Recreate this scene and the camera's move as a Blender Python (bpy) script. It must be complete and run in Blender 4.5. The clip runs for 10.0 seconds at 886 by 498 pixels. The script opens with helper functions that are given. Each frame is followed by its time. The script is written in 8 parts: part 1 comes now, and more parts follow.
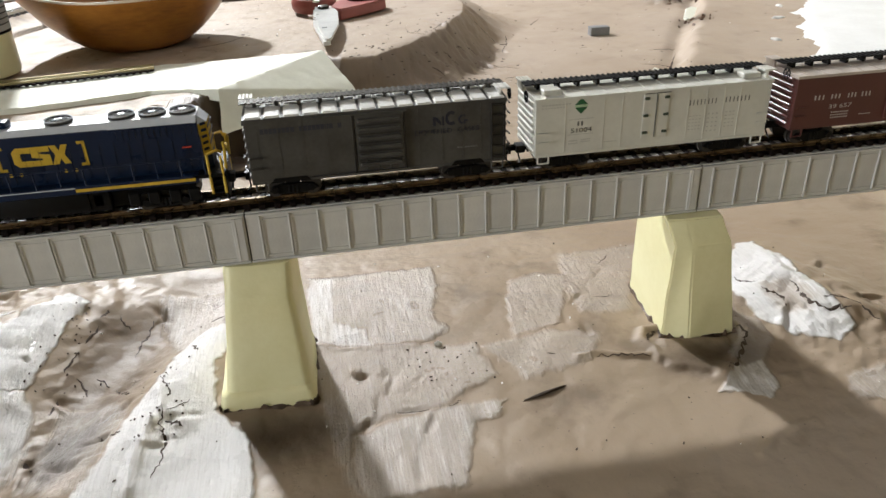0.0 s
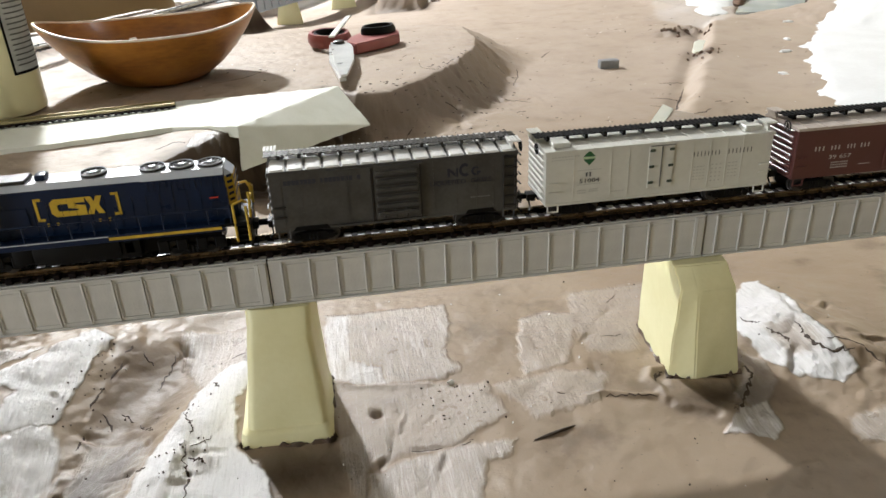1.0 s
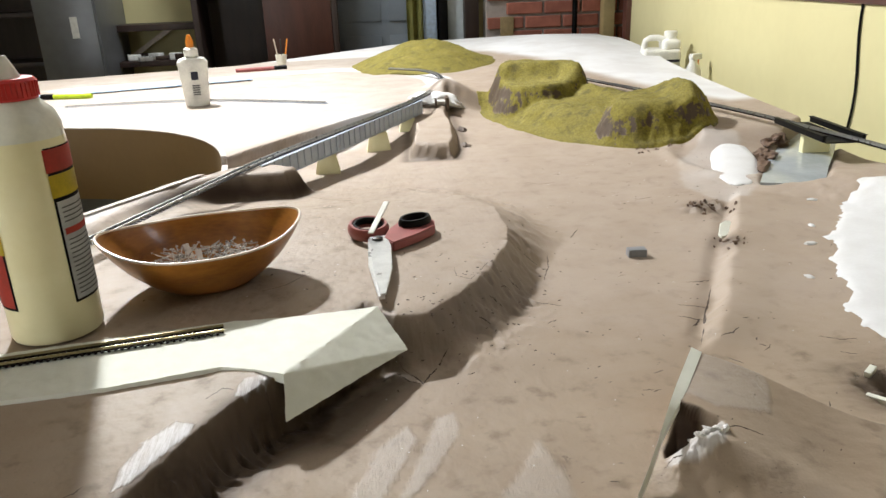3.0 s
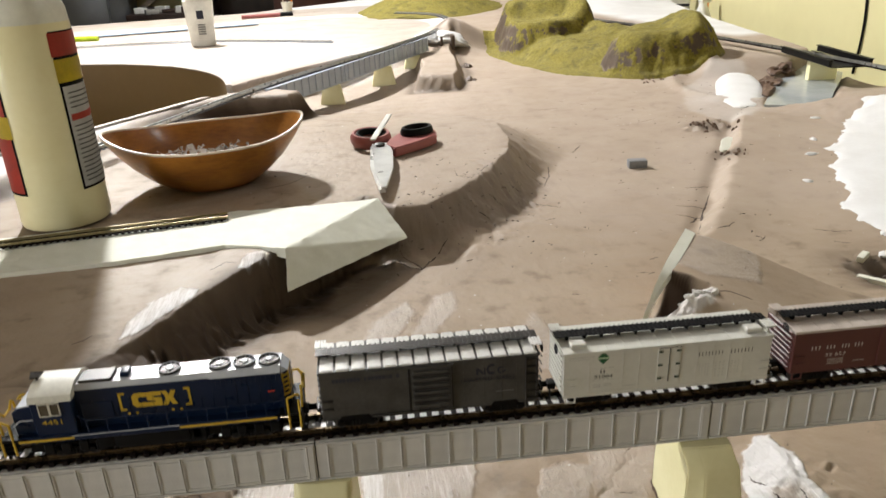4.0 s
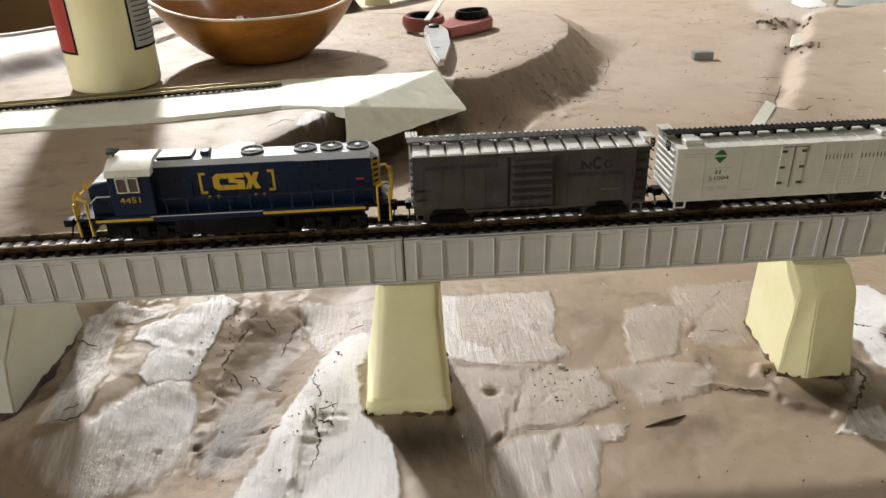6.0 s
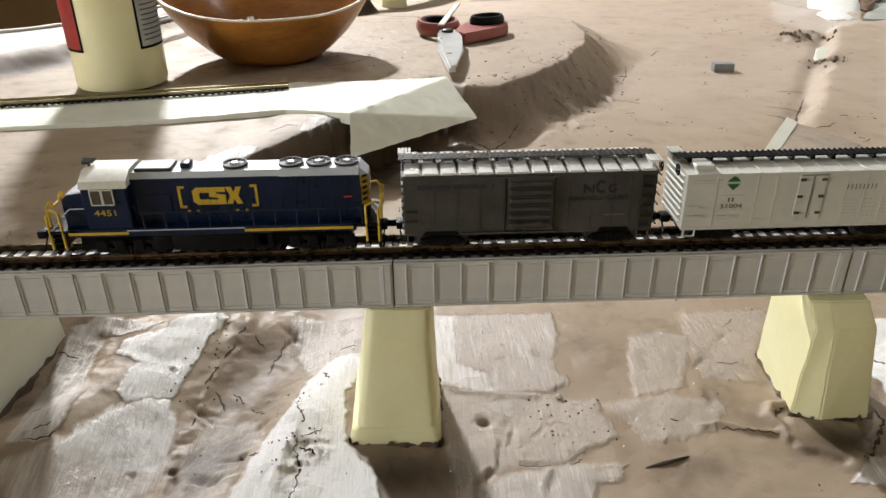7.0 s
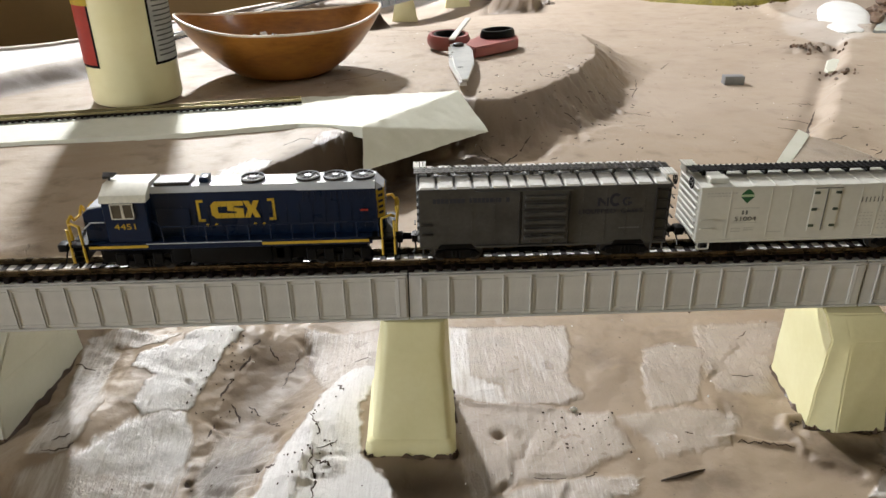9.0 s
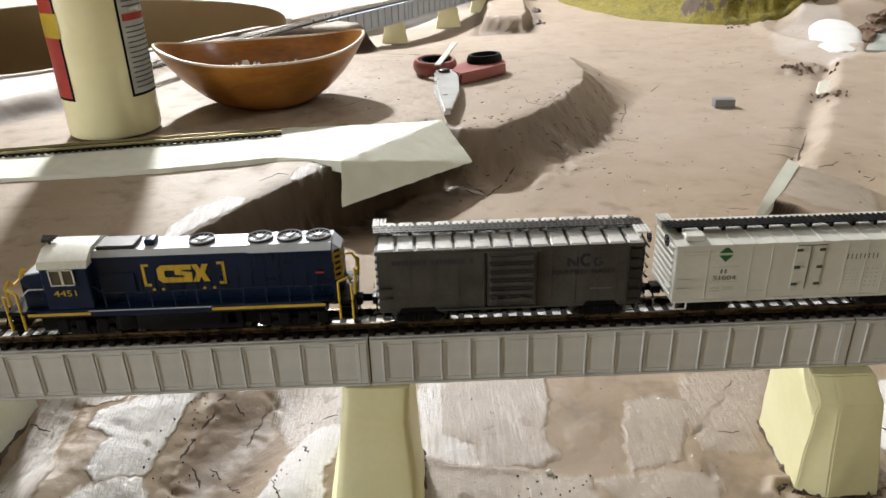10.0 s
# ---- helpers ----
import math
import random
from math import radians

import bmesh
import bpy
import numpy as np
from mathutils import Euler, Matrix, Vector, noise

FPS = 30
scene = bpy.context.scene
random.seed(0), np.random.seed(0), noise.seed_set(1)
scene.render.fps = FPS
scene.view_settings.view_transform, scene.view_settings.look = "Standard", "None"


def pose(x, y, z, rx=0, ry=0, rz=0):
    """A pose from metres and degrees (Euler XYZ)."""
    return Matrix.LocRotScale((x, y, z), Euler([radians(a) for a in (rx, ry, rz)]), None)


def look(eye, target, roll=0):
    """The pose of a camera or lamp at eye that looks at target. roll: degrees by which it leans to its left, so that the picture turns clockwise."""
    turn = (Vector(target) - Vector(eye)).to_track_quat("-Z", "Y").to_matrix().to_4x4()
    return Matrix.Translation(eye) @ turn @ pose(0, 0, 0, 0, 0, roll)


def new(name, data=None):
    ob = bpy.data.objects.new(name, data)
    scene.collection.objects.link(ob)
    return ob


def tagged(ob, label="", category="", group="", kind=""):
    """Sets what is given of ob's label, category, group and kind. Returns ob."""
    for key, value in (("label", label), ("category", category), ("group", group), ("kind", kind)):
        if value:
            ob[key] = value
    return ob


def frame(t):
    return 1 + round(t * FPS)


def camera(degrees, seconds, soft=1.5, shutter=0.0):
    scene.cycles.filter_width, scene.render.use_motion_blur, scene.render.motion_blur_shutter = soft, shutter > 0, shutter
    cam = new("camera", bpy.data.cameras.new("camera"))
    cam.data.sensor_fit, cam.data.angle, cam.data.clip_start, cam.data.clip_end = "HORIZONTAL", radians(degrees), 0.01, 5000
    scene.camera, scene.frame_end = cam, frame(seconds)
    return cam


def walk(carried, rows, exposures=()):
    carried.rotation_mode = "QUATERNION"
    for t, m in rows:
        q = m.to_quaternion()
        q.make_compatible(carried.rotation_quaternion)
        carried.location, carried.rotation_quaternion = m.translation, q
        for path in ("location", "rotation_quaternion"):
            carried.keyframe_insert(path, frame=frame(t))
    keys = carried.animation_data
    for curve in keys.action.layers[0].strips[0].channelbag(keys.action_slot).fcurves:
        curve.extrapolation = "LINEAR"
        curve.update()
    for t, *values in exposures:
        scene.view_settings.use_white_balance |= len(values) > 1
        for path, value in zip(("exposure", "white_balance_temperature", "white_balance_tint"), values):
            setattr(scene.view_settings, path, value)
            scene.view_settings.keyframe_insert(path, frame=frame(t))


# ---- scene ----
cam = camera(62.4, 10.0, shutter=0.15)
PATH = [
    (0, (0.02599, -0.20864, 0.14484), (0.31508, 1.53497, -0.79125), -2.249),
    (0.5, (0.02670, -0.21072, 0.15024), (0.29928, 1.54765, -0.76292), -2.457),
    (1, (0.02454, -0.21358, 0.15599), (0.29130, 1.56162, -0.72577), -2.395),
    (1.5, (0.02828, -0.19736, 0.16215), (0.28742, 1.59790, -0.68039), -2.383),
    (2, (0.03205, -0.19672, 0.17940), (0.29559, 1.62025, -0.61381), -2.132),
    (2.2, (0.03117, -0.18949, 0.21513), (0.29791, 1.64856, -0.52677), -1.961),
    (2.5, (0.02831, -0.18057, 0.26340), (0.27550, 1.67520, -0.44018), -1.917),
    (2.7, (0.02550, -0.18186, 0.27184), (0.26007, 1.68086, -0.41755), -1.963),
    (3.8, (0.02361, -0.21330, 0.23944), (0.21813, 1.63274, -0.50506), -2.100),
    (4, (0.02643, -0.21961, 0.21646), (0.21508, 1.61508, -0.55707), -2.261),
    (4.5, (0.02013, -0.21875, 0.18322), (0.19242, 1.59121, -0.65006), -2.218),
    (5, (0.01142, -0.21921, 0.17713), (0.16567, 1.57105, -0.70103), -1.991),
    (5.5, (0.00197, -0.22349, 0.16971), (0.13483, 1.55358, -0.73824), -1.660),
    (5.7, (-0.00209, -0.22330, 0.16372), (0.11878, 1.54894, -0.75527), -1.748),
    (6.8, (0.01202, -0.20607, 0.16173), (0.07907, 1.57028, -0.75483), -0.908),
    (7, (0.00890, -0.20504, 0.16207), (0.07100, 1.57304, -0.75147), -0.678),
    (7.5, (0.00522, -0.20843, 0.16260), (0.04706, 1.57411, -0.74337), -0.627),
    (8, (0.00295, -0.21180, 0.16364), (0.03434, 1.57483, -0.73468), -0.590),
    (8.5, (0.00558, -0.20916, 0.16476), (0.03405, 1.58085, -0.72689), -0.745),
    (9, (0.00699, -0.20649, 0.16304), (0.04503, 1.58767, -0.71986), -1.084),
    (9.5, (0.01555, -0.19780, 0.16428), (0.06302, 1.60079, -0.70911), -1.369),
    (10, (0.01893, -0.18889, 0.17035), (0.06030, 1.62108, -0.67953), -1.573),
]
walk(cam, [(t, look(eye, target, roll)) for t, eye, target, roll in PATH],
     [(0.0, 0.17, 5870, 8), (2.0, 0.10, 5820, 8), (2.7, -0.10, 5850, 8), (3.8, -0.06, 6150, 9), (5.0, 0.04, 6150, 10), (7.5, 0.10, 6000, 9), (10.0, 0.09, 5980, 9)])


# ---------------------------------------------------------------- world and lamps
world = bpy.data.worlds.new("room_dark")
world.use_nodes = True
world.node_tree.nodes["Background"].inputs[0].default_value = (1.0, 0.95, 0.88, 1)
world.node_tree.nodes["Background"].inputs[1].default_value = 0.012
scene.world = world


def lamp(name, eye, target, watts, size, colour):
    data = bpy.data.lights.new(name, "AREA")
    data.shape, data.size, data.energy, data.color = "DISK", size, watts, colour
    ob = new(name, data)
    ob.matrix_world = look(eye, target)
    return ob


KEY = (-0.60, 2.00, 1.38)
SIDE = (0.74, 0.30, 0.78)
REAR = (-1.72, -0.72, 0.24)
lamp("ceiling_lamp_light", (KEY[0], KEY[1], KEY[2] - 0.03), (0.30, 0.40, 0.0), 112, 0.15, (1.0, 0.955, 0.90))
# unseen side lamp, added to fill faces turned to the right
lamp("side_fill_light", (SIDE[0], SIDE[1], SIDE[2] - 0.03), (SIDE[0] - 0.8, SIDE[1] - 0.2, 0.0), 0.9, 0.3, (0.86, 0.96, 1.0))
# unseen back lamp, added to brighten the far wall and furniture
BACK = (-0.35, 3.05, 1.50)
lamp("back_fill_light", (BACK[0], BACK[1], BACK[2] - 0.03), (BACK[0], BACK[1] + 0.5, 0.0), 22, 0.3, (1.0, 0.97, 0.92))
# low unseen lamp, added to fill the near faces of piers and girders
lamp("near_fill_light", (REAR[0] + 0.22, REAR[1] + 0.18, REAR[2]), (0.1, 0.2, 0.05), 10.5, 0.36, (1.0, 0.98, 0.95))


# ---------------------------------------------------------------- materials
def mat(name, base, rough=0.5, metal=0.0, second=None, scale=60.0, mix=0.5, bump=0.0, bump_scale=400.0, spec=0.5, coat=0.0, randomise=0.0, stretch=(1, 1, 1), detail=5.0):
    """A procedural surface: two tones at a coarse and a fine scale, and fine relief."""
    m = bpy.data.materials.new(name)
    m.use_nodes = True
    nt = m.node_tree
    n, l = nt.nodes, nt.links
    p = n["Principled BSDF"]
    p.inputs["Roughness"].default_value, p.inputs["Metallic"].default_value = rough, metal
    p.inputs["Specular IOR Level"].default_value = spec
    p.inputs["Coat Weight"].default_value = coat
    tc = n.new("ShaderNodeTexCoord")
    mp = n.new("ShaderNodeMapping")
    mp.inputs["Scale"].default_value = stretch
    l.new(tc.outputs["Object"], mp.inputs["Vector"])
    second = second or tuple(c * 0.78 for c in base)
    a = n.new("ShaderNodeTexNoise")
    a.inputs["Scale"].default_value, a.inputs["Detail"].default_value = scale, detail
    b = n.new("ShaderNodeTexNoise")
    b.inputs["Scale"].default_value, b.inputs["Detail"].default_value = scale * 9, 3
    l.new(mp.outputs[0], a.inputs["Vector"])
    l.new(mp.outputs[0], b.inputs["Vector"])
    add = n.new("ShaderNodeMath")
    add.operation = "MULTIPLY_ADD"
    l.new(b.outputs["Fac"], add.inputs[0])
    add.inputs[1].default_value = 0.35
    l.new(a.outputs["Fac"], add.inputs[2])
    ramp = n.new("ShaderNodeValToRGB")
    ramp.color_ramp.elements[0].position, ramp.color_ramp.elements[1].position = 0.67 - mix / 3, 0.67 + mix / 3
    ramp.color_ramp.elements[0].color, ramp.color_ramp.elements[1].color = (*second, 1), (*base, 1)
    l.new(add.outputs[0], ramp.inputs["Fac"])
    last = ramp.outputs["Color"]
    if randomise:
        info = n.new("ShaderNodeObjectInfo")
        mr = n.new("ShaderNodeMapRange")
        mr.inputs["To Min"].default_value, mr.inputs["To Max"].default_value = 1 - randomise, 1 + randomise
        l.new(info.outputs["Random"], mr.inputs["Value"])
        hs = n.new("ShaderNodeHueSaturation")
        l.new(mr.outputs[0], hs.inputs["Value"])
        l.new(last, hs.inputs["Color"])
        last = hs.outputs["Color"]
    l.new(last, p.inputs["Base Color"])
    rr = n.new("ShaderNodeMapRange")
    rr.inputs["To Min"].default_value, rr.inputs["To Max"].default_value = max(0.02, rough - 0.10), min(1, rough + 0.10)
    l.new(a.outputs["Fac"], rr.inputs["Value"])
    l.new(rr.outputs[0], p.inputs["Roughness"])
    if bump:
        c = n.new("ShaderNodeTexNoise")
        c.inputs["Scale"].default_value, c.inputs["Detail"].default_value = bump_scale, 4
        l.new(mp.outputs[0], c.inputs["Vector"])
        bp = n.new("ShaderNodeBump")
        bp.inputs["Strength"].default_value, bp.inputs["Distance"].default_value = bump, 0.0006
        l.new(c.outputs["Fac"], bp.inputs["Height"])
        l.new(bp.outputs[0], p.inputs["Normal"])
    return m


def clay_material():
    """Brown modelling compound with thin brushed white paint, dry plaster and green turf, each by its own mask on the mesh."""
    m = bpy.data.materials.new("painted_clay")
    m.use_nodes = True
    n, l = m.node_tree.nodes, m.node_tree.links
    p = n["Principled BSDF"]
    tc = n.new("ShaderNodeTexCoord")

    def tex(scale, detail=5.0, rough=0.55, stretch=None, turn=0.0):
        t = n.new("ShaderNodeTexNoise")
        t.inputs["Scale"].default_value, t.inputs["Detail"].default_value, t.inputs["Roughness"].default_value = scale, detail, rough
        if stretch:
            t.inputs["Distortion"].default_value = 0.4
            mp = n.new("ShaderNodeMapping")
            mp.inputs["Scale"].default_value = stretch
            mp.inputs["Rotation"].default_value = (0, 0, turn)
            l.new(tc.outputs["Object"], mp.inputs["Vector"])
            l.new(mp.outputs[0], t.inputs["Vector"])
        else:
            l.new(tc.outputs["Object"], t.inputs["Vector"])
        return t.outputs["Fac"]

    def mask(name):
        a = n.new("ShaderNodeAttribute")
        a.attribute_name = name
        return a.outputs["Fac"]

    def math_(op, a, b, c=None):
        k = n.new("ShaderNodeMath")
        k.operation = op
        for i, v in enumerate((a, b, c)):
            if v is None:
                continue
            if isinstance(v, (int, float)):
                k.inputs[i].default_value = v
            else:
                l.new(v, k.inputs[i])
        return k.outputs[0]

    def blend(fac, a, b):
        k = n.new("ShaderNodeMix")
        k.data_type = "RGBA"
        l.new(fac, k.inputs["Factor"])
        for i, v in ((6, a), (7, b)):
            if isinstance(v, tuple):
                k.inputs[i].default_value = (*v, 1)
            else:
                l.new(v, k.inputs[i])
        return k.outputs[2]

    def step(v, lo, hi):
        k = n.new("ShaderNodeMapRange")
        k.interpolation_type = "SMOOTHSTEP"
        k.inputs["From Min"].default_value, k.inputs["From Max"].default_value = lo, hi
        l.new(v, k.inputs["Value"])
        return k.outputs[0]

    coarse, mid, fine = tex(9), tex(45), tex(420, 4)
    streak = tex(1.0, 5, 0.65, (1300, 75, 300), 0.12)
    brown = blend(step(coarse, 0.3, 0.7), (0.285, 0.212, 0.143), (0.345, 0.268, 0.190))
    brown = blend(step(mid, 0.52, 0.75), brown, (0.200, 0.148, 0.098))
    # drier far clay, with its grazing sheen painted into the colour
    dry_sheen = math_("MULTIPLY", mask("dry_sheen"), math_("MULTIPLY_ADD", step(tex(16, 5), 0.35, 0.65), 0.35, 0.50))
    brown = blend(dry_sheen, brown, (0.400, 0.325, 0.258))
    # this mask holds damp dark clay and also shade painted into the colour
    brown = blend(math_("MULTIPLY", mask("damp_shade"), 0.95), brown, (0.034, 0.021, 0.014))
    speck = step(tex(700, 2), 0.70, 0.75)
    brown = blend(math_("MULTIPLY", speck, 0.5), brown, (0.07, 0.05, 0.035))
    broad = tex(1.0, 4, 0.6, (330, 38, 90), 0.12)
    wobble = math_("MULTIPLY_ADD", math_("SUBTRACT", streak, 0.5), 0.12, mask("smear"))
    wobble = math_("MULTIPLY_ADD", math_("SUBTRACT", broad, 0.5), 0.55, wobble)
    thin = step(math_("MULTIPLY_ADD", math_("SUBTRACT", mid, 0.5), 0.46, wobble), 0.28, 0.60)
    grey = blend(step(streak, 0.35, 0.65), (0.79, 0.78, 0.775), (0.86, 0.85, 0.85))
    net = n.new("ShaderNodeTexVoronoi")
    net.feature = "DISTANCE_TO_EDGE"
    net.inputs["Scale"].default_value = 52
    bent = n.new("ShaderNodeVectorMath")
    bent.operation = "MULTIPLY_ADD"
    warp = n.new("ShaderNodeTexNoise")
    warp.inputs["Scale"].default_value, warp.inputs["Detail"].default_value = 60, 4
    l.new(tc.outputs["Object"], warp.inputs["Vector"])
    l.new(warp.outputs["Color"], bent.inputs[0])
    bent.inputs[1].default_value = (0.03, 0.03, 0.03)
    l.new(tc.outputs["Object"], bent.inputs[2])
    l.new(bent.outputs[0], net.inputs["Vector"])
    crack = math_("MULTIPLY", math_("SUBTRACT", 1.0, step(net.outputs["Distance"], 0.006, 0.028)), step(tex(22, 4), 0.66, 0.72))
    brushed = step(math_("ADD", math_("MULTIPLY", math_("ADD", streak, broad), 0.5), math_("MULTIPLY", mask("veil"), 0.62)), 0.66, 0.92)
    cover = math_("MULTIPLY", thin, math_("ADD", math_("MULTIPLY", mask("veil"), 0.62), math_("MULTIPLY", brushed, 0.36)))
    colour = blend(cover, brown, grey)
    colour = blend(math_("MULTIPLY", crack, 0.7), colour, (0.06, 0.042, 0.03))
    white = step(math_("MULTIPLY_ADD", math_("SUBTRACT", tex(14, 6), 0.5), 0.32, mask("plaster")), 0.30, 0.92)
    colour = blend(white, colour, blend(step(coarse, 0.35, 0.65), (0.70, 0.695, 0.685), (0.62, 0.605, 0.585)))
    turf = step(math_("MULTIPLY_ADD", math_("SUBTRACT", tex(130, 5), 0.5), 0.8, mask("turf")), 0.42, 0.58)
    green = blend(step(tex(240, 6, 0.7), 0.36, 0.62), (0.150, 0.125, 0.017), (0.245, 0.204, 0.032))
    green = blend(math_("MULTIPLY", step(tex(34, 6, 0.7), 0.50, 0.66), 0.75), green, (0.085, 0.070, 0.016))
    green = blend(math_("MULTIPLY", step(tex(21, 6, 0.7), 0.54, 0.70), 0.60), green, (0.330, 0.275, 0.060))
    colour = blend(turf, colour, green)
    l.new(colour, p.inputs["Base Color"])
    r1 = math_("MULTIPLY_ADD", mid, 0.30, math_("MULTIPLY_ADD", mask("wet"), -0.10, 0.46))
    r2 = math_("MULTIPLY_ADD", step(mask("smear"), 0.2, 0.7), -0.20, r1)
    l.new(math_("MAXIMUM", r2, math_("MULTIPLY", math_("MAXIMUM", turf, white), 0.85)), p.inputs["Roughness"])
    l.new(math_("MULTIPLY_ADD", mask("damp_shade"), -0.34, math_("MULTIPLY_ADD", thin, 0.16, 0.46)), p.inputs["Specular IOR Level"])
    height = math_("ADD", math_("MULTIPLY", fine, 0.30), math_("MULTIPLY", mid, 0.08))
    height = math_("ADD", height, math_("MULTIPLY", math_("MULTIPLY", streak, thin), 0.30))
    height = math_("ADD", height, math_("MULTIPLY", math_("MULTIPLY", tex(900, 3), turf), 1.5))
    height = math_("ADD", height, math_("MULTIPLY", math_("MULTIPLY", tex(560, 5, 0.7), thin), 0.75))
    height = math_("ADD", height, math_("MULTIPLY", tex(150, 6, 0.7), 0.20))
    ripple = tex(1.0, 6, 0.62, (640, 70, 240), 0.12)
    height = math_("ADD", height, math_("MULTIPLY", math_("MULTIPLY", ripple, step(mask("smear"), 0.2, 0.7)), math_("MULTIPLY_ADD", mask("veil"), 1.2, 0.25)))
    height = math_("SUBTRACT", height, math_("MULTIPLY", crack, 0.7))
    bp = n.new("ShaderNodeBump")
    bp.inputs["Strength"].default_value, bp.inputs["Distance"].default_value = 0.8, 0.0011
    l.new(height, bp.inputs["Height"])
    l.new(bp.outputs[0], p.inputs["Normal"])
    return m


def glow(name, colour, strength):
    m = bpy.data.materials.new(name)
    m.use_nodes = True
    p = m.node_tree.nodes["Principled BSDF"]
    p.inputs["Base Color"].default_value = (*colour, 1)
    p.inputs["Emission Color"].default_value, p.inputs["Emission Strength"].default_value = (*colour, 1), strength
    return m


CLAY = clay_material()
FOAM = mat("pale_yellow_foam", (0.84, 0.80, 0.50), 0.5, second=(0.78, 0.735, 0.42), scale=45, bump=0.10, bump_scale=900)
FOAM_WHITE = mat("cream_foam_board", (0.72, 0.72, 0.62), 0.7, second=(0.67, 0.67, 0.56), scale=60, bump=0.3, bump_scale=1300)
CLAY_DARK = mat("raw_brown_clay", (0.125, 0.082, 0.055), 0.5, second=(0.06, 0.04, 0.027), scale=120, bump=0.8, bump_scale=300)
CLAY_RED = mat("crumbled_red_brown_clay", (0.185, 0.115, 0.072), 0.6, second=(0.075, 0.046, 0.030), scale=160, bump=1.0, bump_scale=260)
GIRDER = mat("grey_bridge_plastic", (0.64, 0.63, 0.60), 0.24, second=(0.50, 0.49, 0.47), scale=26, mix=0.9, bump=0.15, bump_scale=900)
GIRDER_BAY = mat("grey_bridge_panel_plastic", (0.66, 0.65, 0.61), 0.22, second=(0.50, 0.49, 0.465), scale=30, mix=0.9, bump=0.15, bump_scale=900, randomise=0.06)
GIRDER_BLUE = mat("blue_grey_bridge_plastic", (0.52, 0.58, 0.68), 0.4, second=(0.45, 0.51, 0.61), scale=30)
DECK = mat("light_grey_deck_plastic", (0.74, 0.73, 0.70), 0.45)
TIE = mat("dark_brown_tie_plastic", (0.0085, 0.0045, 0.0036), 0.7, randomise=0.3, spec=0.12)
RAIL_BRASS = mat("dull_brass_rail", (0.40, 0.34, 0.17), 0.38, 0.55)
RAIL = mat("tarnished_brass_rail", (0.20, 0.15, 0.085), 0.28, 0.9, second=(0.07, 0.05, 0.03), scale=260)
RAIL_GREY = mat("nickel_rail", (0.55, 0.55, 0.54), 0.3, 0.9, scale=150)
BLACK = mat("black_plastic", (0.0032, 0.003, 0.003), 0.5, scale=200, spec=0.16)
STEEL = mat("dark_metal", (0.05, 0.046, 0.042), 0.4, 0.5, scale=300)
BLUE = mat("dark_blue_loco_paint", (0.0060, 0.0160, 0.048), 0.30, second=(0.0045, 0.0125, 0.038), scale=90, spec=0.28)
BLUE_GREY = mat("pale_grey_roof_paint", (0.58, 0.60, 0.64), 0.38, second=(0.50, 0.53, 0.58), scale=80)
CREAM = mat("cream_white_cab_paint", (0.80, 0.78, 0.68), 0.45, scale=90)
YELLOW = mat("golden_yellow_paint", (0.62, 0.42, 0.03), 0.45, second=(0.52, 0.34, 0.02), scale=200)
GLASS_DARK = mat("dark_cab_glass", (0.10, 0.085, 0.06), 0.12, scale=100)
CAR_GREY = mat("weathered_dark_grey_paint", (0.066, 0.064, 0.058), 0.5, second=(0.036, 0.033, 0.030), scale=90, bump=0.1)
CAR_IRON = mat("dark_grab_iron_paint", (0.018, 0.016, 0.015), 0.4, scale=300)
CAR_ROOF = mat("galvanised_grey_roof", (0.80, 0.79, 0.76), 0.30, 0.05, second=(0.58, 0.57, 0.55), scale=160)
CAR_WHITE = mat("off_white_car_paint", (0.64, 0.63, 0.57), 0.45, second=(0.57, 0.56, 0.50), scale=70)
CAR_RED = mat("oxide_red_car_paint", (0.095, 0.030, 0.026), 0.42, second=(0.085, 0.025, 0.02), scale=90)
ROOF_PALE = mat("pale_dusty_roof", (0.50, 0.44, 0.38), 0.5, second=(0.40, 0.34, 0.29), scale=120)
INK_BLUE = mat("dark_blue_ink", (0.012, 0.014, 0.03), 0.5)
INK_FADED = mat("faded_blue_ink", (0.030, 0.032, 0.050), 0.5)
INK_PALE = mat("pale_grey_ink", (0.50, 0.49, 0.45), 0.5)
INK_GREY = mat("dark_grey_ink", (0.16, 0.16, 0.15), 0.5)
INK_GREEN = mat("green_ink", (0.02, 0.11, 0.04), 0.5)
HINGE = mat("grey_green_hinge_paint", (0.055, 0.075, 0.05), 0.5)
INK_WHITE = mat("white_ink", (0.50, 0.45, 0.41), 0.5)
PAPER = mat("white_label_paper", (0.80, 0.80, 0.76), 0.5)
LABEL_RED = mat("red_label_print", (0.62, 0.055, 0.03), 0.4)
LABEL_YELLOW = mat("yellow_label_print", (0.80, 0.60, 0.02), 0.4)
GLUE = mat("cream_glue_plastic", (0.80, 0.74, 0.46), 0.32, second=(0.76, 0.69, 0.40), scale=20, coat=0.2)
GLUE_PALE = mat("translucent_white_plastic", (0.82, 0.80, 0.68), 0.32, scale=20, coat=0.2)
RED_PLASTIC = mat("red_cap_plastic", (0.60, 0.03, 0.025), 0.4)
WHITE_PLASTIC = mat("white_bottle_plastic", (0.82, 0.81, 0.74), 0.35, scale=30)
ORANGE = mat("orange_nozzle_plastic", (0.85, 0.28, 0.02), 0.4)
WOOD = mat("varnished_bowl_wood", (0.42, 0.175, 0.024), 0.32, second=(0.17, 0.058, 0.008), scale=14, mix=0.7, coat=0.25, stretch=(1, 1, 3.5), detail=8)
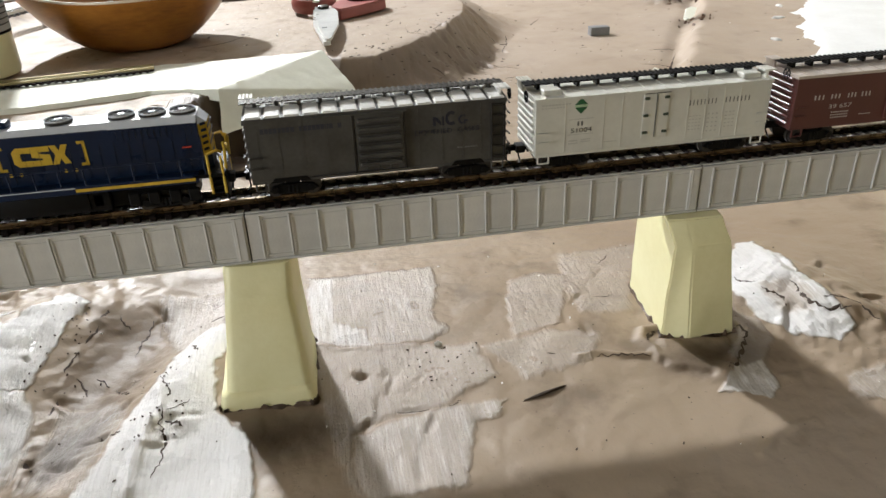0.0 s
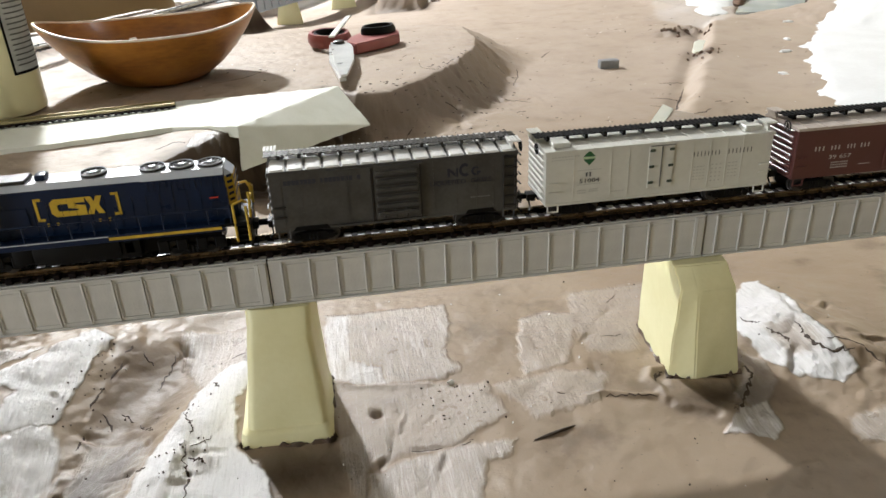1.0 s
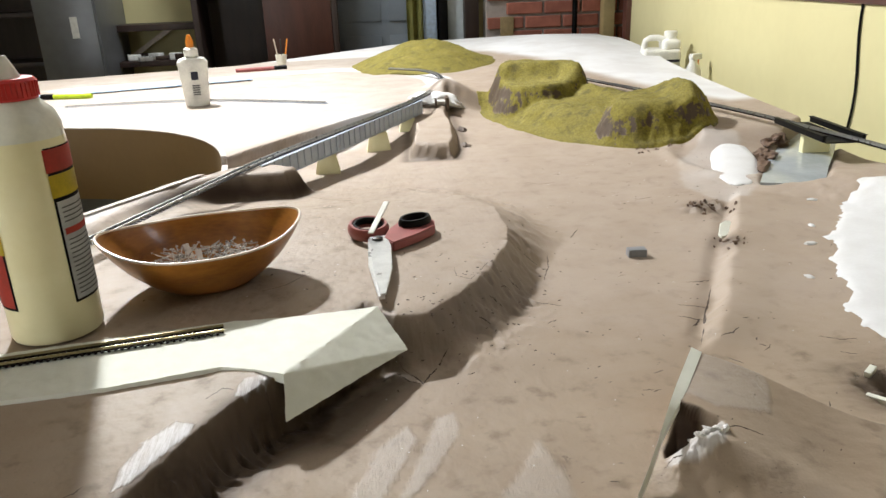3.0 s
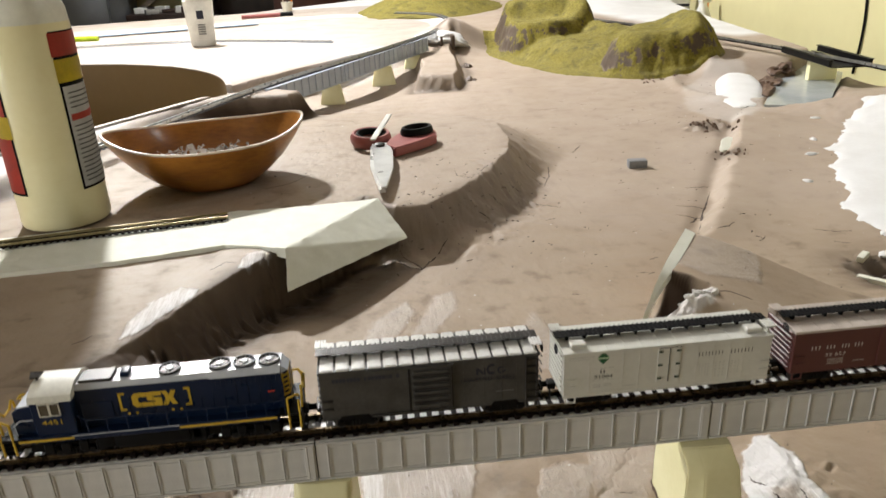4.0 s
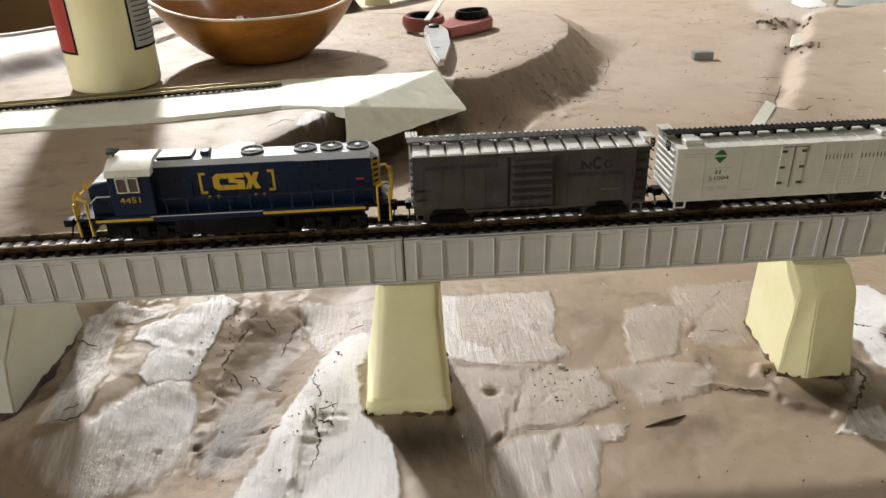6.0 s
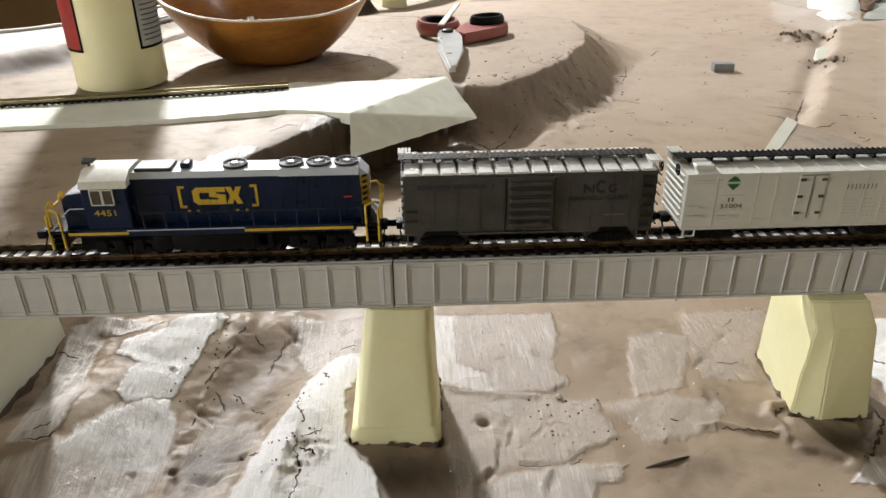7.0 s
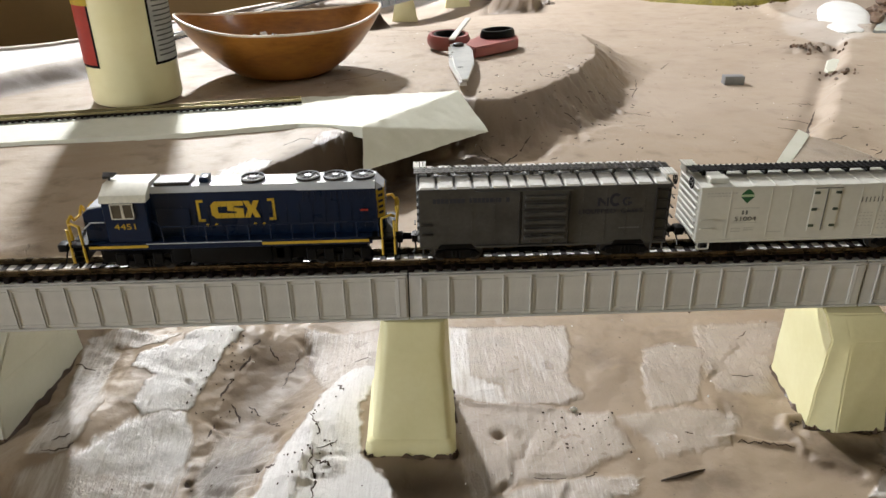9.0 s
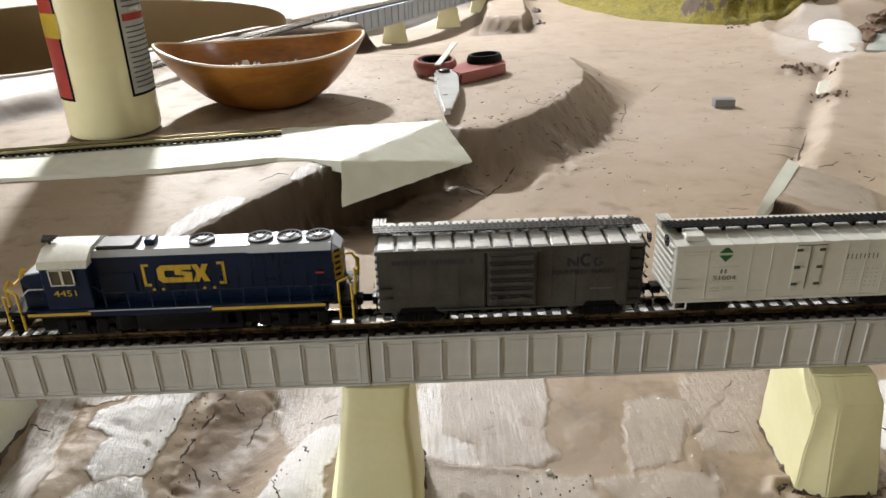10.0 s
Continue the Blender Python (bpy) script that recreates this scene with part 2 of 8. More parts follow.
WOOD_EDGE = mat("pale_bowl_rim", (0.72, 0.60, 0.46), 0.35, coat=0.4)
DARK_WOOD = mat("dark_stained_wood", (0.045, 0.026, 0.02), 0.45, second=(0.028, 0.016, 0.012), scale=4, stretch=(6, 6, 1))
RED_WOOD = mat("reddish_brown_wood", (0.085, 0.03, 0.02), 0.4, second=(0.055, 0.02, 0.013), scale=4, stretch=(6, 6, 1))
WALL_YELLOW = mat("pale_yellow_wall_paint", (0.58, 0.53, 0.285), 0.75, second=(0.54, 0.49, 0.26), scale=3, bump=0.15, bump_scale=300)
HARDBOARD = mat("brown_hardboard", (0.27, 0.175, 0.075), 0.6, second=(0.24, 0.155, 0.066), scale=8)
CEILING = mat("white_ceiling_paint", (0.75, 0.73, 0.70), 0.8, scale=3)
CARPET = mat("tan_floor", (0.30, 0.24, 0.13), 0.9, scale=8)
BRICK = mat("red_brick", (0.42, 0.16, 0.11), 0.8, second=(0.33, 0.12, 0.08), scale=25, bump=0.6, bump_scale=90, randomise=0.2)
MORTAR = mat("grey_mortar", (0.52, 0.46, 0.42), 0.9, scale=30)
SLATE = mat("blue_grey_paint", (0.22, 0.25, 0.285), 0.45, second=(0.19, 0.22, 0.255), scale=3)
METAL_GREY = mat("grey_metal_panel", (0.17, 0.175, 0.185), 0.35, 0.4, scale=3)
SCISSOR_RED = mat("dull_red_handle_plastic", (0.33, 0.095, 0.085), 0.42, scale=60)
BLADE = mat("pale_steel_blade", (0.72, 0.72, 0.71), 0.3, 0.6, scale=60)
NAIL = mat("bright_nail_steel", (0.62, 0.61, 0.58), 0.28, 0.85, scale=100)
STONE_GREY = mat("grey_plastic_block", (0.24, 0.245, 0.255), 0.5)
PLASTER = mat("dry_white_plaster", (0.70, 0.695, 0.68), 0.8, second=(0.64, 0.63, 0.61), scale=30, bump=0.4, bump_scale=200)
RESIN = mat("grey_blue_creek_resin", (0.42, 0.45, 0.47), 0.18, second=(0.33, 0.36, 0.37), scale=14)
TWIG = mat("dark_twig", (0.062, 0.040, 0.026), 0.8, scale=300)
CRUMB = mat("white_plaster_crumb", (0.80, 0.78, 0.74), 0.8)
LIME = mat("lime_marker_plastic", (0.55, 0.72, 0.02), 0.4)
TAPE = mat("pale_blue_sheet", (0.50, 0.62, 0.78), 0.6)
LAMP_GLOW = glow("lamp_diffuser", (1.0, 0.95, 0.88), 6.0)


# ---------------------------------------------------------------- mesh helpers
def finish(bm, name, material):
    me = bpy.data.meshes.new(name)
    bm.normal_update()
    bm.to_mesh(me)
    bm.free()
    me.materials.append(material)
    return me


def smooth(me, degrees=35):
    me.shade_smooth()
    me.set_sharp_from_angle(angle=radians(degrees))
    return me


def part(name, bm, material, parent, label="", at=None, round_=True):
    """One mesh object under a thing or a part; bm may be a mesh that other parts share."""
    me = finish(bm, name, material) if isinstance(bm, bmesh.types.BMesh) else bm
    if round_:
        smooth(me)
    ob = new(name, me)
    ob.parent = parent
    if at is not None:
        ob.matrix_basis = at
    return tagged(ob, label)


def thing(name, at, label, category, group="", kind=""):
    ob = new(name)
    ob.empty_display_size = 0.02
    ob.matrix_world = at
    return tagged(ob, label, category, group, kind)


def solid(name, bm, material, label, category, group="", kind="", at=None):
    me = smooth(finish(bm, name, material))
    ob = new(name, me)
    if at is not None:
        ob.matrix_world = at
    return tagged(ob, label, category, group, kind)


def box(bm, x0, x1, y0, y1, z0, z1, bevel=0.0, segments=2):
    m = Matrix.LocRotScale(((x0 + x1) / 2, (y0 + y1) / 2, (z0 + z1) / 2), None, (abs(x1 - x0), abs(y1 - y0), abs(z1 - z0)))
    made = bmesh.ops.create_cube(bm, size=1, matrix=m)["verts"]
    if bevel:
        edges = list({e for v in made for e in v.link_edges})
        bmesh.ops.bevel(bm, geom=edges, offset=bevel, segments=segments, affect="EDGES", profile=0.6)
    return bm


def rod(bm, a, b, r, r2=None, n=12):
    a, b = Vector(a), Vector(b)
    d = b - a
    m = Matrix.Translation((a + b) / 2) @ d.to_track_quat("Z", "Y").to_matrix().to_4x4()
    bmesh.ops.create_cone(bm, cap_ends=True, segments=n, radius1=r, radius2=r if r2 is None else r2, depth=d.length, matrix=m)
    return bm


def tube(bm, pts, r, n=6):
    for a, b in zip(pts, pts[1:]):
        rod(bm, a, b, r, n=n)
    return bm


def sweep(bm, pts, r, n=8):
    """One closed round tube along a bent line."""
    P = [Vector(p) for p in pts]
    rings, side = [], None
    for i, p in enumerate(P):
        d = (P[min(i + 1, len(P) - 1)] - P[max(i - 1, 0)]).normalized()
        side = (d.orthogonal() if side is None else side - d * side.dot(d)).normalized()
        up = d.cross(side)
        rings.append([bm.verts.new(p + (side * math.cos(2 * math.pi * k / n) + up * math.sin(2 * math.pi * k / n)) * r) for k in range(n)])
    for a, b in zip(rings, rings[1:]):
        for k in range(n):
            bm.faces.new((a[k], a[(k + 1) % n], b[(k + 1) % n], b[k]))
    bm.faces.new(rings[0][::-1])
    bm.faces.new(rings[-1])
    bmesh.ops.recalc_face_normals(bm, faces=bm.faces[:])
    return bm


def prism(bm, outline, a, b, axis="x"):
    """A closed outline of pairs, swept straight along an axis from a to b."""
    def place(p, t):
        return {"x": (t, p[0], p[1]), "y": (p[0], t, p[1]), "z": (p[0], p[1], t)}[axis]
    v0 = [bm.verts.new(place(p, a)) for p in outline]
    v1 = [bm.verts.new(place(p, b)) for p in outline]
    k = len(outline)
    bm.faces.new(v0)
    bm.faces.new(v1[::-1])
    for i in range(k):
        bm.faces.new((v0[i], v1[i], v1[(i + 1) % k], v0[(i + 1) % k]))
    bmesh.ops.recalc_face_normals(bm, faces=bm.faces[:])
    return bm


def lathe(bm, profile, n=40, squash=1.0):
    """Turns a profile of (radius, height) round the z axis; squash flattens it along y."""
    rings = []
    for r, z in profile:
        rings.append([bm.verts.new((r * math.cos(2 * math.pi * i / n), squash * r * math.sin(2 * math.pi * i / n), z)) for i in range(n)])
    for a, b in zip(rings, rings[1:]):
        for i in range(n):
            bm.faces.new((a[i], a[(i + 1) % n], b[(i + 1) % n], b[i]))
    bm.faces.new(rings[0][::-1])
    bm.faces.new(rings[-1])
    bmesh.ops.recalc_face_normals(bm, faces=bm.faces[:])
    return bm


def lettering(name, text, size, parent, material, at, label="", width=None):
    """Raised print in the built-in font; it stands upright and faces the near side."""
    cu = bpy.data.curves.new(name, "FONT")
    cu.body, cu.size, cu.extrude, cu.align_x = text, size, 0.00004, "CENTER"
    cu.resolution_u = 3
    tmp = new("text_source", cu)
    bpy.context.view_layer.update()
    me = bpy.data.meshes.new_from_object(tmp.evaluated_get(bpy.context.evaluated_depsgraph_get()))
    have = tmp.dimensions.x
    bpy.data.objects.remove(tmp)
    me.name = name
    me.materials.clear()
    me.materials.append(material)
    ob = new(name, me)
    ob.parent = parent
    k = width / have if width and have else 1.0
    ob.matrix_basis = at @ pose(0, 0, 0, 90, 0, 0) @ Matrix.Diagonal((k, 1, 1, 1))
    return tagged(ob, label)


def bars(bm, x0, x1, z0, z1, count, y, fill=0.7, skip=()):
    w = (x1 - x0) / count
    for i in range(count):
        if i not in skip:
            box(bm, x0 + i * w, x0 + (i + fill) * w, y - 0.00006, y + 0.0001, z0, z1)
    return bm


def bar_row(name, parent, material, label, x0, x1, z0, z1, count, y, fill=0.7, skip=()):
    """A row of plain bars in place of writing, each a part of its own."""
    w = (x1 - x0) / count
    shared = finish(box(bmesh.new(), 0, fill * w, y - 0.00006, y + 0.0001, z0, z1), name, material)
    for i in range(count):
        if i not in skip:
            part(name, shared, material, parent, label, at=pose(x0 + i * w, 0, 0), round_=False)


def sm(t):
    t = np.clip(t, 0, 1)
    return t * t * (3 - 2 * t)


# ---------------------------------------------------------------- the layout's ground
BASIN = np.array([(-.9, -.9), (.95, -.9), (.74, .45), (.66, .72), (.71, .80), (.71, .91), (.62, .98), (.63, 1.2), (.50, 1.45), (.33, 1.52),
                  (.25, 1.52), (.14, 1.46), (-.04, 1.20), (-.13, 1.08), (-.19, .98), (-.120, .885), (-.05, .840), (.03, .85), (.098, .807), (.157, .739),
                  (.184, .639), (.183, .551), (.169, .500), (.141, .441), (.106, .392), (.072, .357), (.047, .354), (.022, .385), (-.026, .300),
                  (-.0365, .270), (-.067, .243), (-.096, .193), (-.116, .151), (-.14, .12), (-.2, .10), (-.9, .09)])


def inside_depth(poly, x, y):
    """Signed distance to a polygon's edge, positive inside."""
    d = np.full(x.shape, 1e9)
    inside = np.zeros(x.shape, bool)
    for (ax, ay), (bx, by) in zip(poly, np.roll(poly, -1, axis=0)):
        ex, ey = bx - ax, by - ay
        t = np.clip(((x - ax) * ex + (y - ay) * ey) / (ex * ex + ey * ey), 0, 1)
        d = np.minimum(d, (x - ax - t * ex) ** 2 + (y - ay - t * ey) ** 2)
        cross = (ay > y) != (by > y)
        with np.errstate(divide="ignore", invalid="ignore"):
            inside ^= cross & (x < ex * (y - ay) / (ey if ey else 1e-9) + ax)
    return np.where(inside, 1, -1) * np.sqrt(d)


def wave_noise(x, y, scale, seed, octaves=4):
    """Smooth value noise on a lattice, some octaves."""
    rng = np.random.RandomState(seed)
    table = rng.rand(256, 256)
    out, amp, total = np.zeros(x.shape), 1.0, 0.0
    for _ in range(octaves):
        u, v = x * scale + 37.3, y * scale + 11.7
        i, j = np.floor(u).astype(int), np.floor(v).astype(int)
        fu, fv = sm(u - i), sm(v - j)
        g = lambda a, b: table[(i + a) % 256, (j + b) % 256]
        out += amp * ((g(0, 0) * (1 - fu) + g(1, 0) * fu) * (1 - fv) + (g(0, 1) * (1 - fu) + g(1, 1) * fu) * fv)
        total += amp
        amp, scale = amp * 0.5, scale * 2.03
    return out / total - 0.5


def bell(x, y, cx, cy, rx, ry=None):
    return np.exp(-((x - cx) / rx) ** 2 - ((y - cy) / (ry or rx)) ** 2)


def far_edge(x):
    return np.interp(x, [-1.6, -.98, -.34, .044, .29, 1.0, 1.3], [2.1, 2.24, 2.45, 2.86, 3.1, 3.15, 3.1])


def embank_depth(x, y):
    return inside_depth(np.array([(-.9, .12), (-.52, .17), (-.342, .393), (-.293, .458), (-.262, .53), (-.235, .65), (-.19, .755), (-.150, .792), (-.06, .792), (-.034, .83), (-.042, .90), (-.09, .955), (-.2, .85), (-.9, .9)]), x, y)


def terrace_depth(x, y):
    return inside_depth(np.array([(.118, 1.09), (.20, 1.06), (.235, 1.22), (.245, 1.55), (.15, 1.45), (.135, 1.25)]), x, y)


def gouges():
    """Short tool marks pressed in the soft clay of the furrow and the near flat."""
    r = random.Random(77)
    out = []
    for x0, x1, y0, y1, count, deep in ((-0.078, -0.042, -0.03, 0.068, 20, 0.0015), (-0.055, -0.028, -0.05, 0.0, 8, 0.0006), (0.02, 0.05, -0.05, 0.0, 8, 0.0009), (0.10, 0.15, -0.03, 0.06, 6, 0.0007), (0.185, 0.23, -0.03, 0.04, 10, 0.0016)):
        for _ in range(count):
            out.append((r.uniform(x0, x1), r.uniform(y0, y1), r.gauss(1.3, 0.8), r.uniform(0.002, 0.0065), r.uniform(0.0008, 0.0018), deep * r.uniform(0.4, 1.2)))
    # slanting cuts down the bank beside the foam wedge
    for k in range(22):
        run, drop = 0.004 + 0.0062 * k + r.uniform(-0.003, 0.003), r.uniform(0.005, 0.022)
        out.append((-0.112 + 0.493 * run + 0.870 * drop, 0.154 + 0.870 * run - 0.493 * drop, r.gauss(-0.75, 0.25), r.uniform(0.004, 0.008), r.uniform(0.0014, 0.0024), r.uniform(0.002, 0.0048)))
    # rough trowel cuts across the round bank of the basin
    for x0, x1, y0, y1, count in ((0.135, 0.185, 0.40, 0.47, 22), (0.175, 0.215, 0.48, 0.55, 12)):
        for _ in range(count):
            out.append((r.uniform(x0, x1), r.uniform(y0, y1), r.gauss(-0.65, 0.35), r.uniform(0.004, 0.011), r.uniform(0.0016, 0.0028), r.uniform(0.0012, 0.0030)))
    return out


GOUGES = gouges()
CREEK = np.array([(.592, .738), (.652, .708), (.712, .789), (.782, .882), (.90, 1.03), (.90, 1.10), (.80, 1.0), (.735, .93), (.66, .83)])


def along_line(x, y, mm):
    """Distance to a bent line given in millimetres."""
    d = np.full(x.shape, 1e9)
    for (ax, ay), (bx, by) in zip(mm, mm[1:]):
        ax, ay, bx, by = ax / 1000, ay / 1000, bx / 1000, by / 1000
        t = np.clip(((x - ax) * (bx - ax) + (y - ay) * (by - ay)) / ((bx - ax) ** 2 + (by - ay) ** 2), 0, 1)
        d = np.minimum(d, np.hypot(x - ax - t * (bx - ax), y - ay - t * (by - ay)))
    return d


# folds pushed up in the soft clay: height and half width in millimetres, then the line
FOLDS = (
    (2.6, 2.2, (169, -3), (171, -9), (168, -14), (162, -17), (156, -26), (150, -30)),
    (2.0, 1.8, (140, 1), (136, 2), (132, -3), (135, -9), (134, -16)),
    (1.2, 1.6, (107, -8), (114, -8), (123, -11), (131, -13)),
    (1.7, 3.6, (206, 38), (200, 22), (203, 8), (206, -4), (216, -12)),
    (1.3, 2.2, (-39, 10), (-36, -4), (-38, -20), (-41, -40)),
    (0.8, 1.6, (13, 22), (24, 16), (35, 14), (50, 12)),
    (0.7, 1.5, (144, -64), (157, -57), (166, -55)),
)
# pits in the surface: place, radius and depth in millimetres
PITS = ((30, -2, 1.8, 3.0), (-90, 33, 1.1, 1.6), (-92, -13, 1.3, 1.6), (-33, -21, 1.1, 2.0), (-79, -11, 1.2, 1.6), (-52, -15, 1.5, 2.0))


def height(x, y):
    d = inside_depth(BASIN, x, y)
    wob = wave_noise(x, y, 28, 3, 3)
    wide = 0.021 + 0.021 * sm((y - 0.29) / 0.06) + 0.050 * sm((y - 0.50) / 0.14) * sm((x - 0.02) / 0.1) - 0.045 * sm((y - 0.85) / 0.08)
    wide += 0.07 * sm((0.165 - y) / 0.035)
    wide = np.maximum(wide, 0.014) * (1 - 0.45 * bell(x, y, -0.04, 0.262, 0.03))
    slip = np.clip((d + 0.006 * wob) / wide, 0, 1)
    bank = 1 - (1 - slip) ** 2 * (1 + 0.8 * slip)
    along = embank_depth(x, y)
    top = 0.0160 + 0.003 * wave_noise(x, y, 9, 5) - 0.024 * sm((y - 0.60) / 0.26) * sm((x + 0.21) / 0.06) * sm((1.0 - y) / 0.1)
    top += (0.0292 - top) * sm((along + 0.008 * wave_noise(x, y, 40, 6, 3)) / 0.030) * sm((y - 0.26) / 0.06)
    low = -0.0215 + 0.009 * sm((0.16 - y) / 0.12) + 0.012 * sm((x - 0.36) / 0.25) + 0.003 * wave_noise(x, y, 8, 7)
    low -= 0.013 * bell(x, y, 0.03, 1.13, 0.16, 0.17)
    low += 0.012 * bell(x, y, -0.070, 0.170, 0.060) + 0.008 * bell(x, y, 0.125, 0.365, 0.060)
    terrace = terrace_depth(x, y)
    low += (0.0 - low) * sm((terrace + 0.022 * wave_noise(x, y, 11, 4, 4)) / 0.016)
    top += 0.0045 * bell(x, y, -0.050, 0.275, 0.035, 0.022)
    h = top + (low - top) * bank
    face = np.exp(-((d - wide * 0.45) / (wide * 0.5)) ** 2)
    h += face * wave_noise(x, y, 60, 9, 5) * 0.0060 * sm((1.0 - y) / 0.2)
    # fluted cuts across the near bank, chipped lips
    s_, c_ = x * 0.493 + y * 0.870, x * 0.870 - y * 0.493
    flute = np.abs(wave_noise(s_ + 1.1 * c_, c_ * 0.55, 70, 51, 4))
    cut = np.where(y < 0.31, 0.0130, 0.0020) * sm((y - 0.14) / 0.02)
    h += face * (cut * (0.15 - flute) + 0.0060 * wave_noise(x, y, 120, 52, 4)) * sm((0.62 - y) / 0.1) * sm((0.24 - x) / 0.05)
    foot = np.exp(-((d - wide * 1.25) / 0.016) ** 2) * sm((0.5 - y) / 0.1) * sm((y - 0.12) / 0.05)
    h += foot * 0.006 * wave_noise(x, y, 60, 53, 4)
    # furrows and brushed ridges of the near bank
    u = x * 0.9 - y * 0.45
    near = sm((0.10 - y) / 0.05) * sm((0.005 - x) / 0.03) * sm((x + 0.30) / 0.1)
    h += near * (0.0075 * np.exp(-((u + 0.112) / 0.018) ** 2) - 0.0095 * np.exp(-((u + 0.068) / 0.019) ** 2) + 0.0042 * np.exp(-((u + 0.030) / 0.013) ** 2))
    rough_left = near * sm((-0.018 - x) / 0.02)
    w_ = x * 0.45 + y * 0.9
    h += rough_left * (0.0012 * wave_noise(u, w_ * 0.25, 60, 11, 4) + 0.0005 * wave_noise(x, y, 190, 12, 4))
    for gx, gy, turn, ln, wd, dp in GOUGES:
        p_, q_ = (x - gx) * math.cos(turn) + (y - gy) * math.sin(turn), -(x - gx) * math.sin(turn) + (y - gy) * math.cos(turn)
        h -= dp * np.exp(-(p_ / ln) ** 4 - (q_ / wd) ** 2) - 0.45 * dp * np.exp(-(p_ / ln) ** 4 - ((q_ - 1.7 * wd) / wd) ** 2)
    h += 0.0016 * wave_noise(x, y, 60, 13, 6) * bell(x, y, 0.0, 0.0, 0.3, 0.12)
    h += 0.007 * bell(x, y, 0.205, 0.012, 0.022, 0.034) + 0.004 * bell(x, y, 0.235, -0.02, 0.02) - 0.003 * bell(x, y, 0.18, 0.03, 0.014)
    h += bell(x, y, 0.20, 0.0, 0.03, 0.05) * 0.005 * wave_noise(x, y, 90, 14, 4)
    h += bell(x, y, 0.031, -0.006, 0.012) * 0.0018 * wave_noise(x, y, 180, 17, 3) - 0.0016 * bell(x, y, 0.030, -0.002, 0.0028)
    # slab covered with clay behind the upright slat, and the hollow under its broken corner
    side = (x - 0.205) * 0.812 - (y - 0.1835) * 0.583
    run = (x - 0.205) * 0.583 + (y - 0.1835) * 0.812
    h += 0.0325 * sm((side + 0.0065) / (0.004 + 0.03 * sm((0.03 - run) / 0.03))) * np.exp(-(np.maximum(side, 0) / 0.085) ** 2) * sm((0.106 - run) / 0.012) * sm((run + 0.038) / 0.040)
    hollow = inside_depth(np.array([(209, 192), (219, 199), (230, 190), (237, 180), (229, 172), (214, 173), (204, 181)]) / 1000, x + 0.006 * wave_noise(x, y, 60, 36, 3), y)
    h += (-0.0235 + 0.004 * wave_noise(x, y, 150, 35, 4) - h) * sm((hollow + 0.001) / 0.0055)
    h += 0.005 * bell(x, y, 0.218, 0.165, 0.016, 0.006) * (0.6 + 5 * wave_noise(x, y, 130, 18, 4))
    # dug-out pit by the right-hand edge, worn ruts
    h += (0.010 * bell(x, y, 0.43, 0.20, 0.045, 0.06) - 0.014 * bell(x, y, 0.405, 0.235, 0.03, 0.035)) * (1 + 2.5 * wave_noise(x, y, 50, 19))
    rut = (x - 0.334 - 0.59 * (y - 0.39)) * 0.86 + 0.012 * wave_noise(x, y, 30, 24, 3)
    h += (0.0090 * sm(rut / 0.018) * np.exp(-(np.maximum(rut, 0) / 0.06) ** 2) - 0.004 * np.exp(-(rut / 0.009) ** 2)) * sm((y - 0.30) / 0.06) * sm((0.74 - y) / 0.08)
    h += 0.009 * bell(x, y, 0.468, 0.668, 0.028, 0.020) * (0.4 + 3 * wave_noise(x, y, 90, 20, 3))
    ring = np.hypot((x - 0.615) / 1.0, (y - 0.885) / 1.5)
    h += 0.005 * np.exp(-((ring - 0.085) / 0.012) ** 2) * (x < 0.64)
    h += 0.0009 * wave_noise(x, y, 160, 23, 3)
    wx, wy = x + 0.0035 * wave_noise(x, y, 110, 26, 3), y + 0.0035 * wave_noise(x, y, 110, 27, 3)
    if np.min(np.abs(y)) < 0.1:
        for rise, half, *mm in FOLDS:
            h += rise / 1000 * np.exp(-(along_line(wx, wy, mm) * 1000 / half) ** 2)
        for px, py, pr, pd in PITS:
            h -= pd / 1000 * np.exp(-(np.hypot(wx - px / 1000, wy - py / 1000) * 1000 / pr) ** 4)
        tongue = inside_depth(np.array([(138, -4), (162, -10), (158, -23), (149, -29), (134, -21)]) / 1000, wx, wy)
        h += 0.0016 * sm((tongue + 0.001) / 0.003)
        # torn lips along the furrow and lumps beside the second pier
        lip = along_line(wx, wy, [(-67, 72), (-76, 27), (-78, 10), (-80, -8)])
        h += 0.0009 * np.exp(-(lip / 0.0030) ** 2) * (0.4 + 2.4 * wave_noise(x, y, 260, 28, 3))
        h += 0.0034 * wave_noise(x, y, 150, 29, 4) * bell(x, y, 0.196, 0.012, 0.020, 0.034)
        h += 0.0030 * wave_noise(x, y, 190, 30, 4) * (bell(x, y, 0.158, -0.033, 0.014, 0.010) + bell(x, y, -0.034, -0.012, 0.010, 0.030) + bell(x, y, 0.215, -0.02, 0.02, 0.02))
        h += 0.0022 * wave_noise(x, y, 130, 34, 4) * bell(x, y, -0.128, 0.012, 0.014, 0.04)
    # mound over the far tunnel, swells of the white cloth
    h += 0.036 * bell(x, y, 0.250, 1.55, 0.055, 0.11) + 0.045 * bell(x, y, 0.80, 2.55, 0.33, 0.5)
    h += (-0.020 - h) * sm((inside_depth(CREEK, x, y) + 0.014) / 0.016)
    return h


def spaced(spans):
    out = []
    for a, b, step in spans:
        out.extend(np.arange(a, b - step * 0.5, step))
    return np.array(out + [spans[-1][1]])


